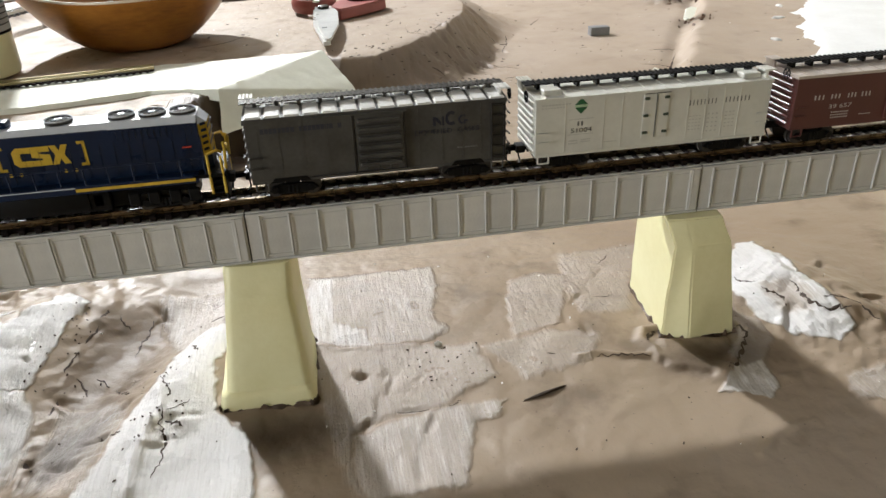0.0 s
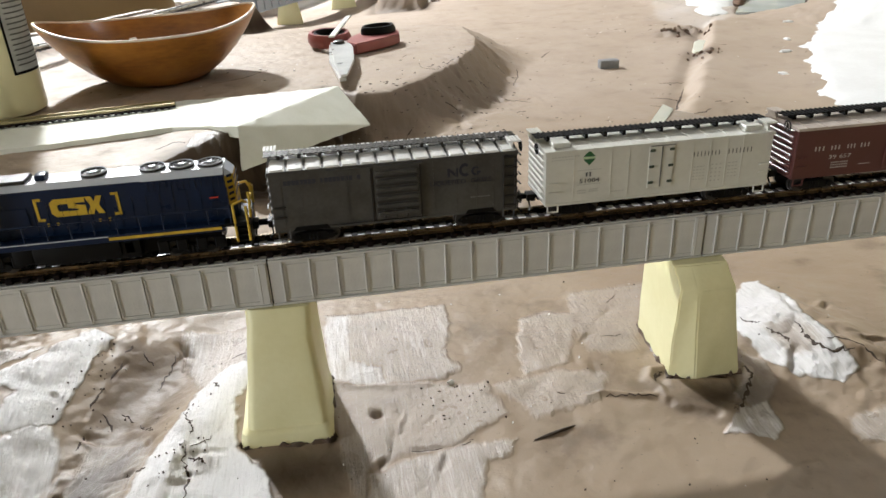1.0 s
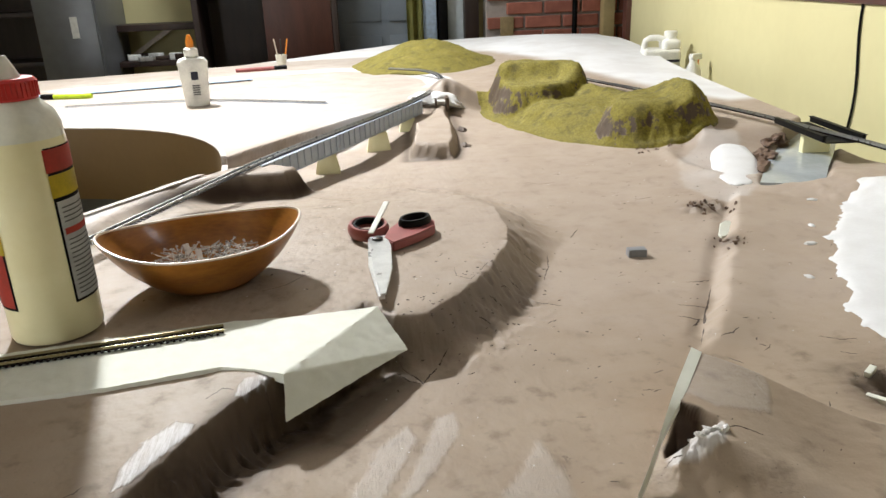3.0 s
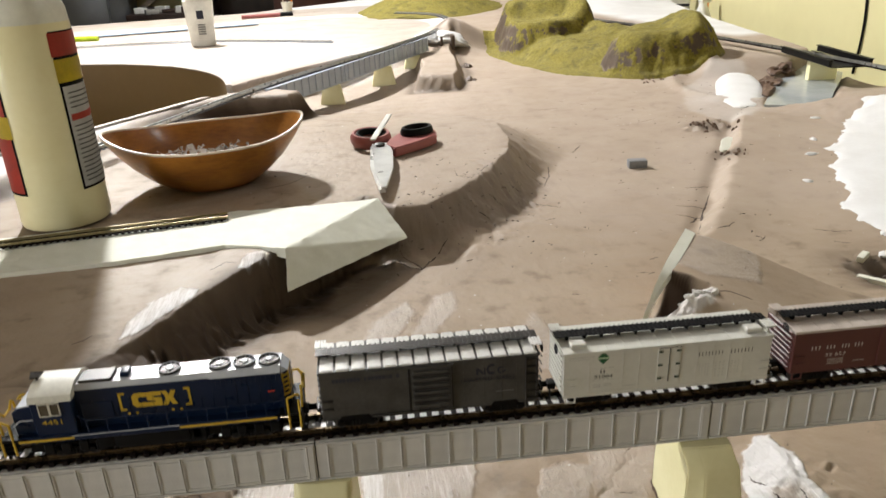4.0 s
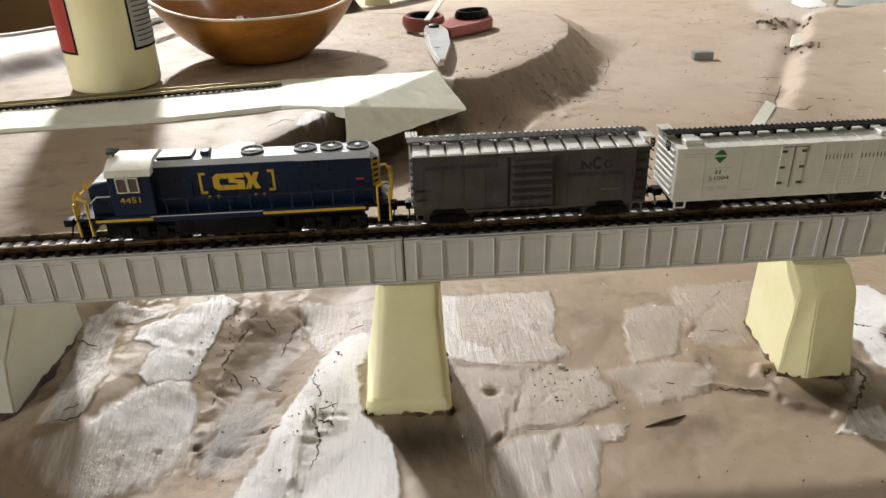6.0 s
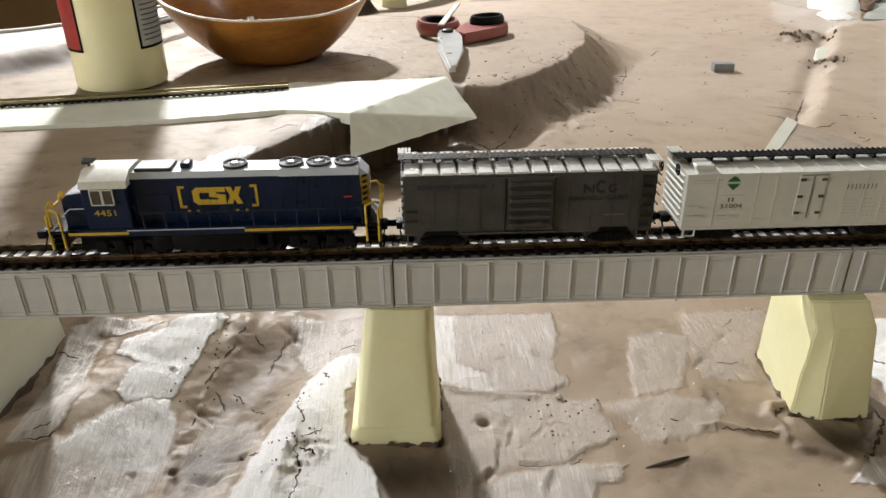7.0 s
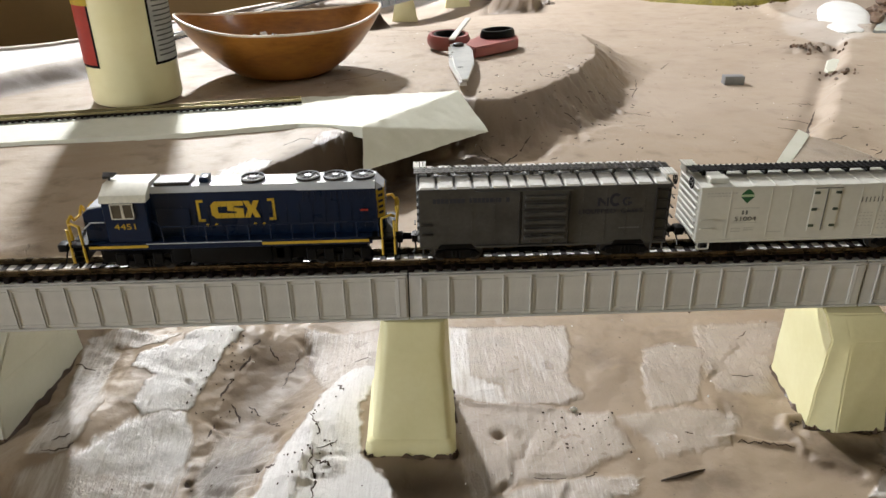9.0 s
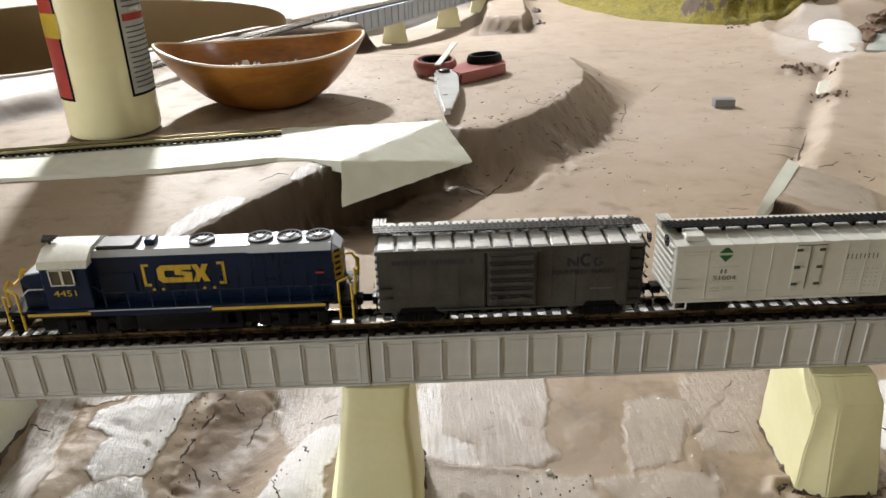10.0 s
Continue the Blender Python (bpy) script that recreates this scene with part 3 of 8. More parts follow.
def region(x, y, mm, soft=0.006):
    """About 1 inside a small outline given in millimetres, falling to 0 just outside."""
    return np.clip(0.5 + inside_depth(np.array(mm) / 1000.0, x, y) / soft, 0, 1)


# brushed paint on the clay: strength, softness of its edge, outline in millimetres
PAINT_LEFT = (
    (0.84, 0.004, (-114, 41), (-114, 50), (-99, 50), (-95, 60), (-84, 74), (-76, 70), (-80, 52), (-85, 29), (-87, 21), (-101, 14), (-104, 17), (-103, 34)),
    (0.70, 0.009, (-117, -12), (-111, -2), (-104, 10), (-94, 17), (-88, 19), (-84, 11), (-83, -1), (-86, -10), (-98, -12), (-108, -14)),
    (0.46, 0.016, (-128, -22), (-118, -9), (-100, -8), (-82, -4), (-84, -16), (-92, -26), (-108, -36), (-122, -34)),
    (0.46, 0.006, (-139, 58), (-135, 64), (-125, 54), (-123, 37), (-116, 16), (-118, 9), (-117, -2), (-121, -10), (-130, -12), (-134, 8), (-137, 33), (-137, 45)),
    (0.50, 0.005, (-139, 62), (-130, 68), (-98, 60), (-103, 53), (-126, 58), (-132, 54)),
    (0.72, 0.005, (-38, 14), (-36, 24), (-30, 36), (-14, 37), (-16, 25), (-21, 13), (-19, -11), (-9, -22), (-5, -40), (-6, -60), (-60, -60), (-50, -30), (-47, -10)),
    (0.36, 0.010, (-50, 77), (-12, 72), (-13, 35), (-35, 28), (-41, 40)),
    (0.24, 0.010, (-75, 12), (-57, 9), (-48, -4), (-52, -31), (-47, -39), (-61, -40), (-78, -24), (-75, -4)),
)
PAINT_MIDDLE = (
    (0.52, 0.007, (13, 72), (24, 70), (22, 33), (34, 28), (35, 15), (13, 22)),
    (0.30, 0.008, (24, 71), (66, 69), (65, 48), (60, 29), (64, 20), (57, 15), (35, 15), (34, 28), (22, 33)),
    (0.24, 0.010, (13, 23), (35, 15), (53, 11), (72, 7), (74, -11), (62, -19), (50, -23), (36, -24), (24, -30), (25, -56), (19, -30), (16, -14)),
    (0.34, 0.007, (36, -28), (50, -25), (75, -24), (72, -30), (63, -33), (56, -58), (27, -58), (24, -31)),
)
PAINT_RIGHT = (
    (0.16, 0.008, (97, 48), (108, 53), (120, 48), (106, 13), (88, 10), (91, 29)),
    (0.17, 0.009, (75, 5), (100, 9), (117, 3), (110, -10), (85, -15), (82, -8)),
    (0.13, 0.012, (125, 66), (162, 67), (145, 37), (134, 17), (118, 20), (118, 38)),
    (0.76, 0.004, (192, 44), (204, 55), (211, 54), (209, 43), (214, 38), (206, 15), (208, 5), (206, -8), (208, -17), (198, -22), (190, -16), (184, -12), (179, -2), (181, 8), (179, 14), (182, 26)),
    (0.22, 0.007, (173, 8), (178, -3), (177, -14), (165, -28), (157, -23)),
    (0.55, 0.004, (145, -36), (156, -27), (168, -24), (166, -36), (160, -43), (154, -38)),
    (0.30, 0.008, (190, -38), (206, -36), (200, -54), (188, -48)),
)
PAINT_FAR = (
    (0.52, 0.009, (-121, 163), (-121, 182), (-114, 208), (-99, 227), (-87, 222), (-90, 209), (-104, 187), (-113, 169)),
    (0.40, 0.008, (-66, 250), (-62, 266), (-47, 272), (-45, 262), (-60, 250)),
    (0.15, 0.014, (7, 171), (25, 224), (46, 250), (50, 236), (33, 192), (22, 166)),
    (0.13, 0.014, (36, 170), (52, 214), (70, 258), (82, 262), (81, 236), (52, 186)),
    (0.10, 0.018, (89, 152), (132, 218), (138, 186), (139, 143)),
    (0.17, 0.014, (263, 268), (298, 235), (281, 193), (243, 194), (228, 211)),
)


def rounded_loop(points, rounds=3):
    """A closed outline with its corners cut smooth."""
    p = np.array(points)
    for _ in range(rounds):
        q = np.roll(p, -1, axis=0)
        p = np.stack([0.75 * p + 0.25 * q, 0.25 * p + 0.75 * q], 1).reshape(-1, 2)
    return p


# the access opening in the layout's surface
OPENING = rounded_loop([(-.172, .955), (-.172, .845), (-.232, .750), (-.290, .660), (-.345, .560), (-.420, .522), (-.60, .50), (-.80, .62), (-.86, .95), (-.78, 1.25), (-.62, 1.362), (-.50, 1.344), (-.375, 1.285), (-.285, 1.215), (-.205, 1.09)])


def build_ground():
    xs = spaced([(-1.5, -.5, .02), (-.5, -.16, .0035), (-.16, .235, .0008), (.235, .5, .0030), (.5, .95, .006), (.95, 1.12, .02)])
    ys = spaced([(-.8, -.10, .02), (-.10, -.07, .002), (-.07, .085, .0008), (.085, .30, .0013), (.30, .40, .0019), (.40, .56, .0022), (.56, .95, .0034), (.95, 1.6, .007), (1.6, 3.15, .016)])
    X, Y = np.meshgrid(xs, ys)
    far = Y > 1.6
    Y = np.where(far, 1.6 + (Y - 1.6) * (far_edge(X) - 1.6) / 1.55, Y)
    edge = 0.785 + 0.15 * (Y - 0.733)
    X = np.where(X > 0.5, 0.5 + (X - 0.5) * (edge - 0.5) / 0.62, X)
    Z = height(X, Y)
    ny, nx = X.shape
    idx = np.arange(nx * ny).reshape(ny, nx)
    quads = np.stack([idx[:-1, :-1], idx[:-1, 1:], idx[1:, 1:], idx[1:, :-1]], -1).reshape(-1, 4)
    cx, cy = X.ravel()[quads].mean(1), Y.ravel()[quads].mean(1)
    quads = quads[inside_depth(OPENING, cx, cy) < 0.001]
    me = bpy.data.meshes.new("ground")
    me.from_pydata(np.stack([X, Y, Z], -1).reshape(-1, 3).tolist(), [], quads.tolist())
    x, y = X.ravel(), Y.ravel()
    smear, veil = np.zeros(x.shape), np.zeros(x.shape)
    wx = x + 0.0035 * wave_noise(x, y, 60, 41, 3) + 0.0022 * wave_noise(x, y, 330, 42, 3)
    wy = y + 0.0035 * wave_noise(x, y, 60, 43, 3) + 0.0022 * wave_noise(x, y, 330, 44, 3)
    for patches in (PAINT_LEFT, PAINT_MIDDLE, PAINT_RIGHT, PAINT_FAR):
        for strength, soft, *mm in patches:
            r = region(wx, wy, mm, soft)
            smear, veil = np.maximum(smear, r), np.maximum(veil, strength * sm(r * 1.4))
    bare = region(wx, wy, [(189, 17), (201, 14), (203, -2), (196, -7), (188, -3)], 0.005)
    veil = veil * (1 - 0.55 * bare)
    shore = inside_depth(BASIN, x, y)
    plaster = 0.47 * sm((-shore + 0.02) / 0.05) * sm((y - 0.86 - 0.5 * (x + 0.3)) / 0.10) * sm((0.30 - x) / 0.1) + 0.12 * bell(x, y, -0.1, 1.35, 0.16, 0.25) * (shore < 0)
    plaster = np.maximum(plaster, 0.9 * np.exp(-(np.maximum(0, shore) / 0.06) ** 2) * bell(x, y, 0.12, 1.22, 0.22, 0.25))
    plaster = np.maximum(plaster, 0.92 * region(x, y, [(60, 2520), (404, 2560), (600, 2120), (700, 1640), (735, 1420), (800, 1250), (1300, 1300), (1300, 3300), (-600, 3300), (-400, 2500)], 0.09))
    plaster = np.maximum(plaster, 0.85 * bell(x, y, 0.235, 1.60, 0.05, 0.14))
    plaster = np.maximum(plaster, 0.95 * bell(x, y, -0.30, 0.78, 0.14, 0.10) * (shore < 0) * sm((y - 0.62) / 0.08))
    plaster = np.maximum(plaster, 0.70 * region(wx, wy, [(202, 178), (214, 176), (228, 174), (237, 184), (242, 176), (231, 159), (214, 157), (200, 166)], 0.006))
    plaster = np.maximum(plaster, 0.50 * region(wx, wy, [(520, 890), (474, 770), (486, 690), (530, 662), (585, 730), (618, 797), (684, 985), (632, 1025)], 0.025))
    plaster = np.maximum(plaster, 0.95 * region(wx, wy, [(-305, 486), (-350, 418), (-480, 240), (-700, 300), (-620, 520), (-410, 545), (-340, 572), (-285, 690), (-250, 700), (-285, 600)], 0.03))
    loop = [(-0.76, 1.99), (-0.39, 2.07), (-0.20, 2.16), (0.009, 2.18), (0.20, 2.06), (0.262, 1.85), (0.262, 1.70)]
    for (ax, ay), (bx, by) in zip(loop, loop[1:]):
        t = np.clip(((x - ax) * (bx - ax) + (y - ay) * (by - ay)) / ((bx - ax) ** 2 + (by - ay) ** 2), 0, 1)
        plaster = np.maximum(plaster, 1.1 * np.exp(-(np.hypot(x - ax - t * (bx - ax), y - ay - t * (by - ay)) / 0.045) ** 4))
    turf = np.zeros(x.shape)
    # furrow: wet clay, with part of its shade painted in
    damp_shade = region(x, y, [(-73, 70), (-45, 68), (-40, 31), (-48, -2), (-74, -26), (-78, 5), (-76, 40)], 0.014) * 0.48
    damp_shade = np.maximum(damp_shade, 0.85 * region(x, y, [(-79, -3), (-72, 3), (-50, 1), (-53, -12), (-57, -26), (-70, -34), (-77, -20)], 0.012))
    # bank faces: dark cut clay plus painted shade, weaker to the right
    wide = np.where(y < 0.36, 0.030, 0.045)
    bank_fade = 1 - 0.85 * sm((y - 0.40) / 0.14)
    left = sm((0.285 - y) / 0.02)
    bank_fade = bank_fade * (1 - 0.5 * sm((x - 0.02) / 0.04))
    damp_shade = np.maximum(damp_shade, 0.9 * bank_fade * np.exp(-((shore - wide * (0.42 + 0.12 * left)) / (wide * (0.55 + 0.22 * left))) ** 4) * (y < 0.6) * (y > 0.12) * (x < 0.25))
    # ground below the foam wedge: dark clay and the wedge's shadow in colour
    damp_shade = np.maximum(damp_shade, 0.62 * region(wx, wy, [(-112, 163), (-85, 211), (-39, 266), (-37, 256), (50, 334), (60, 308), (6, 240), (-36, 216), (-50, 186)], 0.020))
    # recess shade painted dark: hollow under the slab, dug-out pit
    damp_shade = np.maximum(damp_shade, region(x, y, [(209, 195), (219, 201), (230, 192), (233, 182), (222, 177), (206, 183)], 0.004) + bell(x, y, 0.405, 0.235, 0.03, 0.03))
    damp_shade = np.maximum(damp_shade, 0.8 * np.exp(-((inside_depth(CREEK, x, y) + 0.002) / 0.010) ** 2) * (y > 0.76))
    damp_shade = np.maximum(damp_shade, 0.7 * bell(x, y, 0.468, 0.668, 0.024, 0.026) + 0.7 * bell(x, y, 0.436, 0.545, 0.012, 0.022))
    # the piers' cast shadows, painted on the clay at their near side
    damp_shade = np.maximum(damp_shade, 0.9 * bell(x, y, 0.002, -0.026, 0.026, 0.013) + 0.9 * bell(x, y, 0.155, -0.020, 0.02, 0.008))
    # embankment slope and terrace edges: dark clay, their shade painted in as well
    damp_shade = np.maximum(damp_shade, 1.0 * np.exp(-((embank_depth(x, y) - 0.012) / 0.016) ** 2) * np.maximum(sm((y - 0.66) / 0.06), 0.85 * sm((-0.262 - x) / 0.02)) * sm((y - 0.24) / 0.06) * sm((0.90 - y) / 0.05))
    damp_shade = np.maximum(damp_shade, 0.6 * np.exp(-((terrace_depth(x, y) + 0.003) / 0.010) ** 2))
    # grows with distance: the far clay's sheen is part of this tone
    dry_sheen = sm((y - 0.24 + 0.06 * wave_noise(x, y, 10, 88)) / 0.22) * np.maximum(0.10 + 0.90 * sm((x + 0.02) / 0.16), sm((y - 0.7) / 0.3))
    plaster = plaster * (1 - np.clip(damp_shade, 0, 1))
    for name, values in (("smear", smear), ("veil", veil), ("plaster", plaster), ("turf", turf), ("dry_sheen", dry_sheen), ("wet", sm((0.13 - y) / 0.05)), ("damp_shade", np.clip(damp_shade, 0, 1))):
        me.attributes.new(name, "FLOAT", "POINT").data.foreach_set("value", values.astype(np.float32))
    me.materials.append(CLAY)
    me.shade_smooth()
    return tagged(new("ground", me), "brown modelling-clay scenery base with brushed white paint and dry plaster", "scenery base", kind="structure")


def ground_z(x, y):
    return float(height(np.array([[x]]), np.array([[y]]))[0, 0])


build_ground()


# ---------------------------------------------------------------- the room
def slab(name, x0, x1, y0, y1, z0, z1, material, label, category="wall"):
    return solid(name, box(bmesh.new(), x0, x1, y0, y1, z0, z1), material, label, category, kind="structure")


FLOOR_Z, CEIL_Z, BACK_Y = -0.85, 1.60, 3.80
slab("floor", -3.6, 2.6, -2.6, 4.4, FLOOR_Z - 0.05, FLOOR_Z, CARPET, "tan carpeted room floor below the layout", "floor")
slab("ceiling", -3.6, 2.6, -2.6, 4.4, CEIL_Z, CEIL_Z + 0.05, CEILING, "plain white painted ceiling", "ceiling")
slab("wall_back", -3.6, 2.6, BACK_Y, BACK_Y + 0.1, FLOOR_Z, CEIL_Z, WALL_YELLOW, "pale yellow painted back wall")
slab("wall_left", -3.6, -3.5, -2.6, BACK_Y, FLOOR_Z, CEIL_Z, WALL_YELLOW, "pale yellow painted side wall")
slab("wall_front", -3.5, 2.6, -2.6, -2.5, FLOOR_Z, CEIL_Z, WALL_YELLOW, "pale yellow painted wall behind the layout's near side")


def right_wall():
    """The wall along the layout's right side, slightly askew, yellow below and dark boards above."""
    turn = math.degrees(math.atan(0.15))
    at = pose(0.895, 0.7, 0, 0, 0, -turn)
    solid("wall_right", box(bmesh.new(), 0, 0.08, -3.4, 2.26, FLOOR_Z, 0.205), WALL_YELLOW, "pale yellow painted wall beside the layout", "wall", kind="structure", at=at)
    trim = thing("wood_panelling", at, "dark brown vertical boards above the yellow wall", "panelling", kind="structure")
    part("rail", box(bmesh.new(), -0.006, 0.08, -3.4, 2.26, 0.205, 0.235, 0.003), RED_WOOD, trim)
    for i in range(19):
        part("board", box(bmesh.new(), 0.003, 0.08, -3.4 + i * 0.298, -3.105 + i * 0.298, 0.236, CEIL_Z, 0.003, 1), DARK_WOOD, trim)
    part("corner_post", box(bmesh.new(), -0.02, 0.10, 2.262, 2.34, FLOOR_Z, CEIL_Z, 0.004), RED_WOOD, trim)
    return at


WALL_R = right_wall()
solid("wall_right_far", box(bmesh.new(), 1.95, 2.05, 2.2, BACK_Y, FLOOR_Z, CEIL_Z), WALL_YELLOW, "pale yellow wall beside the brick chimney", "wall", kind="structure")


def table_frame():
    fr = thing("layout_table", pose(0, 0, 0), "wooden bench frame that carries the train layout", "table", kind="structure")
    part("deck_board", box(bmesh.new(), -0.17, 0.80, -0.7, 1.5, -0.13, -0.11), HARDBOARD, fr)
    part("far_board", box(bmesh.new(), -1.4, 0.9, 1.42, 2.2, -0.13, -0.11), HARDBOARD, fr)
    for x, y in ((-1.3, -0.6), (0.7, -0.6), (-1.3, 2.0), (0.8, 2.6)):
        part("leg", box(bmesh.new(), x - 0.03, x + 0.03, y - 0.03, y + 0.03, FLOOR_Z, -0.13, 0.003), DARK_WOOD, fr)
    # skirt along the far edge
    bm = bmesh.new()
    pts = [(x, float(far_edge(np.array(x)))) for x in np.linspace(-1.5, 1.1, 60)]
    top = [bm.verts.new((x, y + 0.004, ground_z(x, y) - 0.001)) for x, y in pts]
    low = [bm.verts.new((x, y + 0.004, -0.16)) for x, y in pts]
    top2 = [bm.verts.new((x, y + 0.012, ground_z(x, y) - 0.001)) for x, y in pts]
    low2 = [bm.verts.new((x, y + 0.012, -0.16)) for x, y in pts]
    for i in range(len(pts) - 1):
        bm.faces.new((top[i], top[i + 1], low[i + 1], low[i]))
        bm.faces.new((low2[i], low2[i + 1], top2[i + 1], top2[i]))
        bm.faces.new((top[i], top2[i], top2[i + 1], top[i + 1]))
        bm.faces.new((low[i], low[i + 1], low2[i + 1], low2[i]))
    part("skirt", bm, HARDBOARD, fr)
    # curved hardboard that lines the access opening, with its pale top edge
    n = len(OPENING)
    mid = OPENING.mean(0)
    rise = [ground_z(x, y) for x, y in OPENING]
    for name, drop, lift, material, t in (("opening_lining", None, 0.0005, HARDBOARD, 0.005), ("opening_rim", 0.0007, 0.0026, ROOF_PALE, 0.009)):
        bm = bmesh.new()
        rings = []
        for k in (-0.005, -0.005 + t):
            ring = [mid + (p - mid) * (1 + k / np.hypot(*(p - mid))) for p in OPENING]
            for low in (True, False):
                rings.append([bm.verts.new((p[0], p[1], (-0.128 if drop is None else z + drop) if low else z + lift)) for p, z in zip(ring, rise)])
        for a, b in ((0, 1), (1, 3), (3, 2), (2, 0)):
            for i in range(n):
                bm.faces.new((rings[a][i], rings[a][(i + 1) % n], rings[b][(i + 1) % n], rings[b][i]))
        bmesh.ops.recalc_face_normals(bm, faces=bm.faces[:])
        part(name, bm, material, fr)


table_frame()


def ceiling_light(at, label):
    t = thing("ceiling_light", at, label, "lamp")
    part("housing", lathe(bmesh.new(), [(0.10, 0.0), (0.11, 0.06), (0.06, 0.10)], 32), WHITE_PLASTIC, t)
    part("diffuser", lathe(bmesh.new(), [(0.02, -0.012), (0.07, -0.008), (0.085, 0.0)], 32), LAMP_GLOW, t)


ceiling_light(pose(KEY[0], KEY[1], KEY[2]), "round white hanging lamp over the layout's far side")
solid("lamp_cord", rod(bmesh.new(), (KEY[0], KEY[1], KEY[2] + 0.1), (KEY[0], KEY[1], CEIL_Z), 0.004), BLACK, "black cord that carries the hanging lamp", "cord")


# stand and shade made up to carry the added near-side fill
def near_fill_lamp():
    t = thing("near_fill_lamp", pose(REAR[0], REAR[1], FLOOR_Z), "added black floor lamp with a white drum shade behind the layout, an unseen fill source", "lamp")
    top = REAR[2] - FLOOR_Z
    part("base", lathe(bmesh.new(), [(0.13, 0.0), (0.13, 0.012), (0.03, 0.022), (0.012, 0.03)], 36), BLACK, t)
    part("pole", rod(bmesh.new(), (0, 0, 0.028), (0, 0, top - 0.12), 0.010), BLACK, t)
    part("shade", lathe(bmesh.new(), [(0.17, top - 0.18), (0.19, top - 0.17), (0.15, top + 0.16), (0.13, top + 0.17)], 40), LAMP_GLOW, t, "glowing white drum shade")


near_fill_lamp()
# fixture made up for the added back fill
ceiling_light(pose(BACK[0], BACK[1], BACK[2]), "added round white ceiling lamp near the bookcases, an unseen fill source")
# fixture and cord made up for the added side fill
ceiling_light(pose(SIDE[0], SIDE[1], SIDE[2]), "added round white hanging lamp near the yellow wall, an unseen fill source")
solid("lamp_cord", rod(bmesh.new(), (SIDE[0], SIDE[1], SIDE[2] + 0.1), (SIDE[0], SIDE[1], CEIL_Z), 0.004), BLACK, "black cord that carries the added fill lamp by the wall", "cord")


def bookcase(x0, x1, label, shelves, material, gap):
    t = thing("bookcase", pose((x0 + x1) / 2, BACK_Y - 0.16, FLOOR_Z), label, "bookcase")
    w = (x1 - x0) / 2
    part("back_panel", box(bmesh.new(), -w, w, 0.13, 0.145, 0, 1.8), DARK_WOOD, t)
    for s in (-1, 1):
        part("side_panel", box(bmesh.new(), s * w - 0.014, s * w + 0.014, -0.15, 0.13, 0, 1.8, 0.002), material, t)
    for z in shelves:
        part("shelf", box(bmesh.new(), -w + 0.016, w - 0.016, -0.14, 0.128, z, z + 0.022, 0.002), material, t)
    if gap:
        part("door", box(bmesh.new(), gap, w - 0.016, -0.155, -0.135, 0.2, 1.79, 0.002), RED_WOOD, t, "reddish brown flat door")
    return t


bookcase(-2.3, -1.33, "dark stained open bookcase against the back wall", (0.05, 0.45, 0.80, 1.02, 1.4), DARK_WOOD, 0)
bookcase(-0.66, -0.02, "dark bookcase with an open niche and a reddish door", (0.05, 0.60, 1.085, 1.5), DARK_WOOD, -0.33 + 0.32)


def metal_locker():
    t = thing("metal_locker", pose(-1.18, BACK_Y - 0.26, FLOOR_Z), "grey metal locker with a small white tag", "locker")
    part("body", box(bmesh.new(), -0.13, 0.13, -0.2, 0.24, 0, 1.7, 0.004), METAL_GREY, t)
    part("door", box(bmesh.new(), -0.125, 0.125, -0.215, -0.202, 0.03, 1.67, 0.003), METAL_GREY, t)
    part("tag", box(bmesh.new(), 0.02, 0.05, -0.219, -0.216, 0.93, 1.02), PAPER, t, "white paper tag")


metal_locker()


def wall_shelf():
    t = thing("wall_shelf", pose(-0.88, BACK_Y, 0.115), "dark brown wall shelf with slanted brackets", "shelf")
    part("board", box(bmesh.new(), -0.2, 0.2, -0.2, -0.003, -0.03, 0.0, 0.002), DARK_WOOD, t)
    part("lower_board", box(bmesh.new(), -0.2, 0.2, -0.25, -0.003, -0.19, -0.165, 0.002), DARK_WOOD, t)
    bm = bmesh.new()
    prism(bm, [(-0.19, -0.164), (-0.15, -0.164), (0.06, -0.031), (0.02, -0.031)], -0.06, -0.03, "y")
    part("bracket", bm, WOOD_EDGE, t)


wall_shelf()
rng = random.Random(5)
for i in range(9):
    x, y = -1.0 + i * 0.034, BACK_Y - 0.22 + rng.uniform(-0.02, 0.1)
    bm = bmesh.new()
    box(bm, -0.03, 0.03, -0.02, 0.02, 0, 0.012 + 0.02 * rng.random(), 0.003)
    solid("notepad", bm, (PAPER, DARK_WOOD, BLADE)[i % 3], "small stack of papers and oddments on a wall shelf", "paper", "shelf oddments", at=pose(x, y, -0.0495, 0, 0, rng.uniform(-30, 30)))


def panel_door():
    t = thing("door_1", pose(0.25, BACK_Y, FLOOR_Z), "blue-grey painted panel door, closed", "door", kind="structure")
    part("leaf", box(bmesh.new(), -0.26, 0.25, -0.05, -0.003, 0, 2.0, 0.003), SLATE, t)
    for z0, z1 in ((0.1, 0.86), (0.93, 1.25), (1.32, 1.9)):
        for x0, x1 in ((-0.23, -0.04), (0.0, 0.19)):
            part("panel", box(bmesh.new(), x0, x1, -0.058, -0.051, z0, z1, 0.004), SLATE, t)
    part("white_towel", box(bmesh.new(), 0.17, 0.245, -0.085, -0.06, 0.72, 1.5, 0.01), TAPE, t, "pale blue-white cloth hanging on the door")
    for x in (-0.285, 0.28):
        part("post", box(bmesh.new(), x - 0.024, x + 0.024, -0.07, -0.003, 0, 2.05, 0.003), BLACK if x > 0 else DARK_WOOD, t)


panel_door()


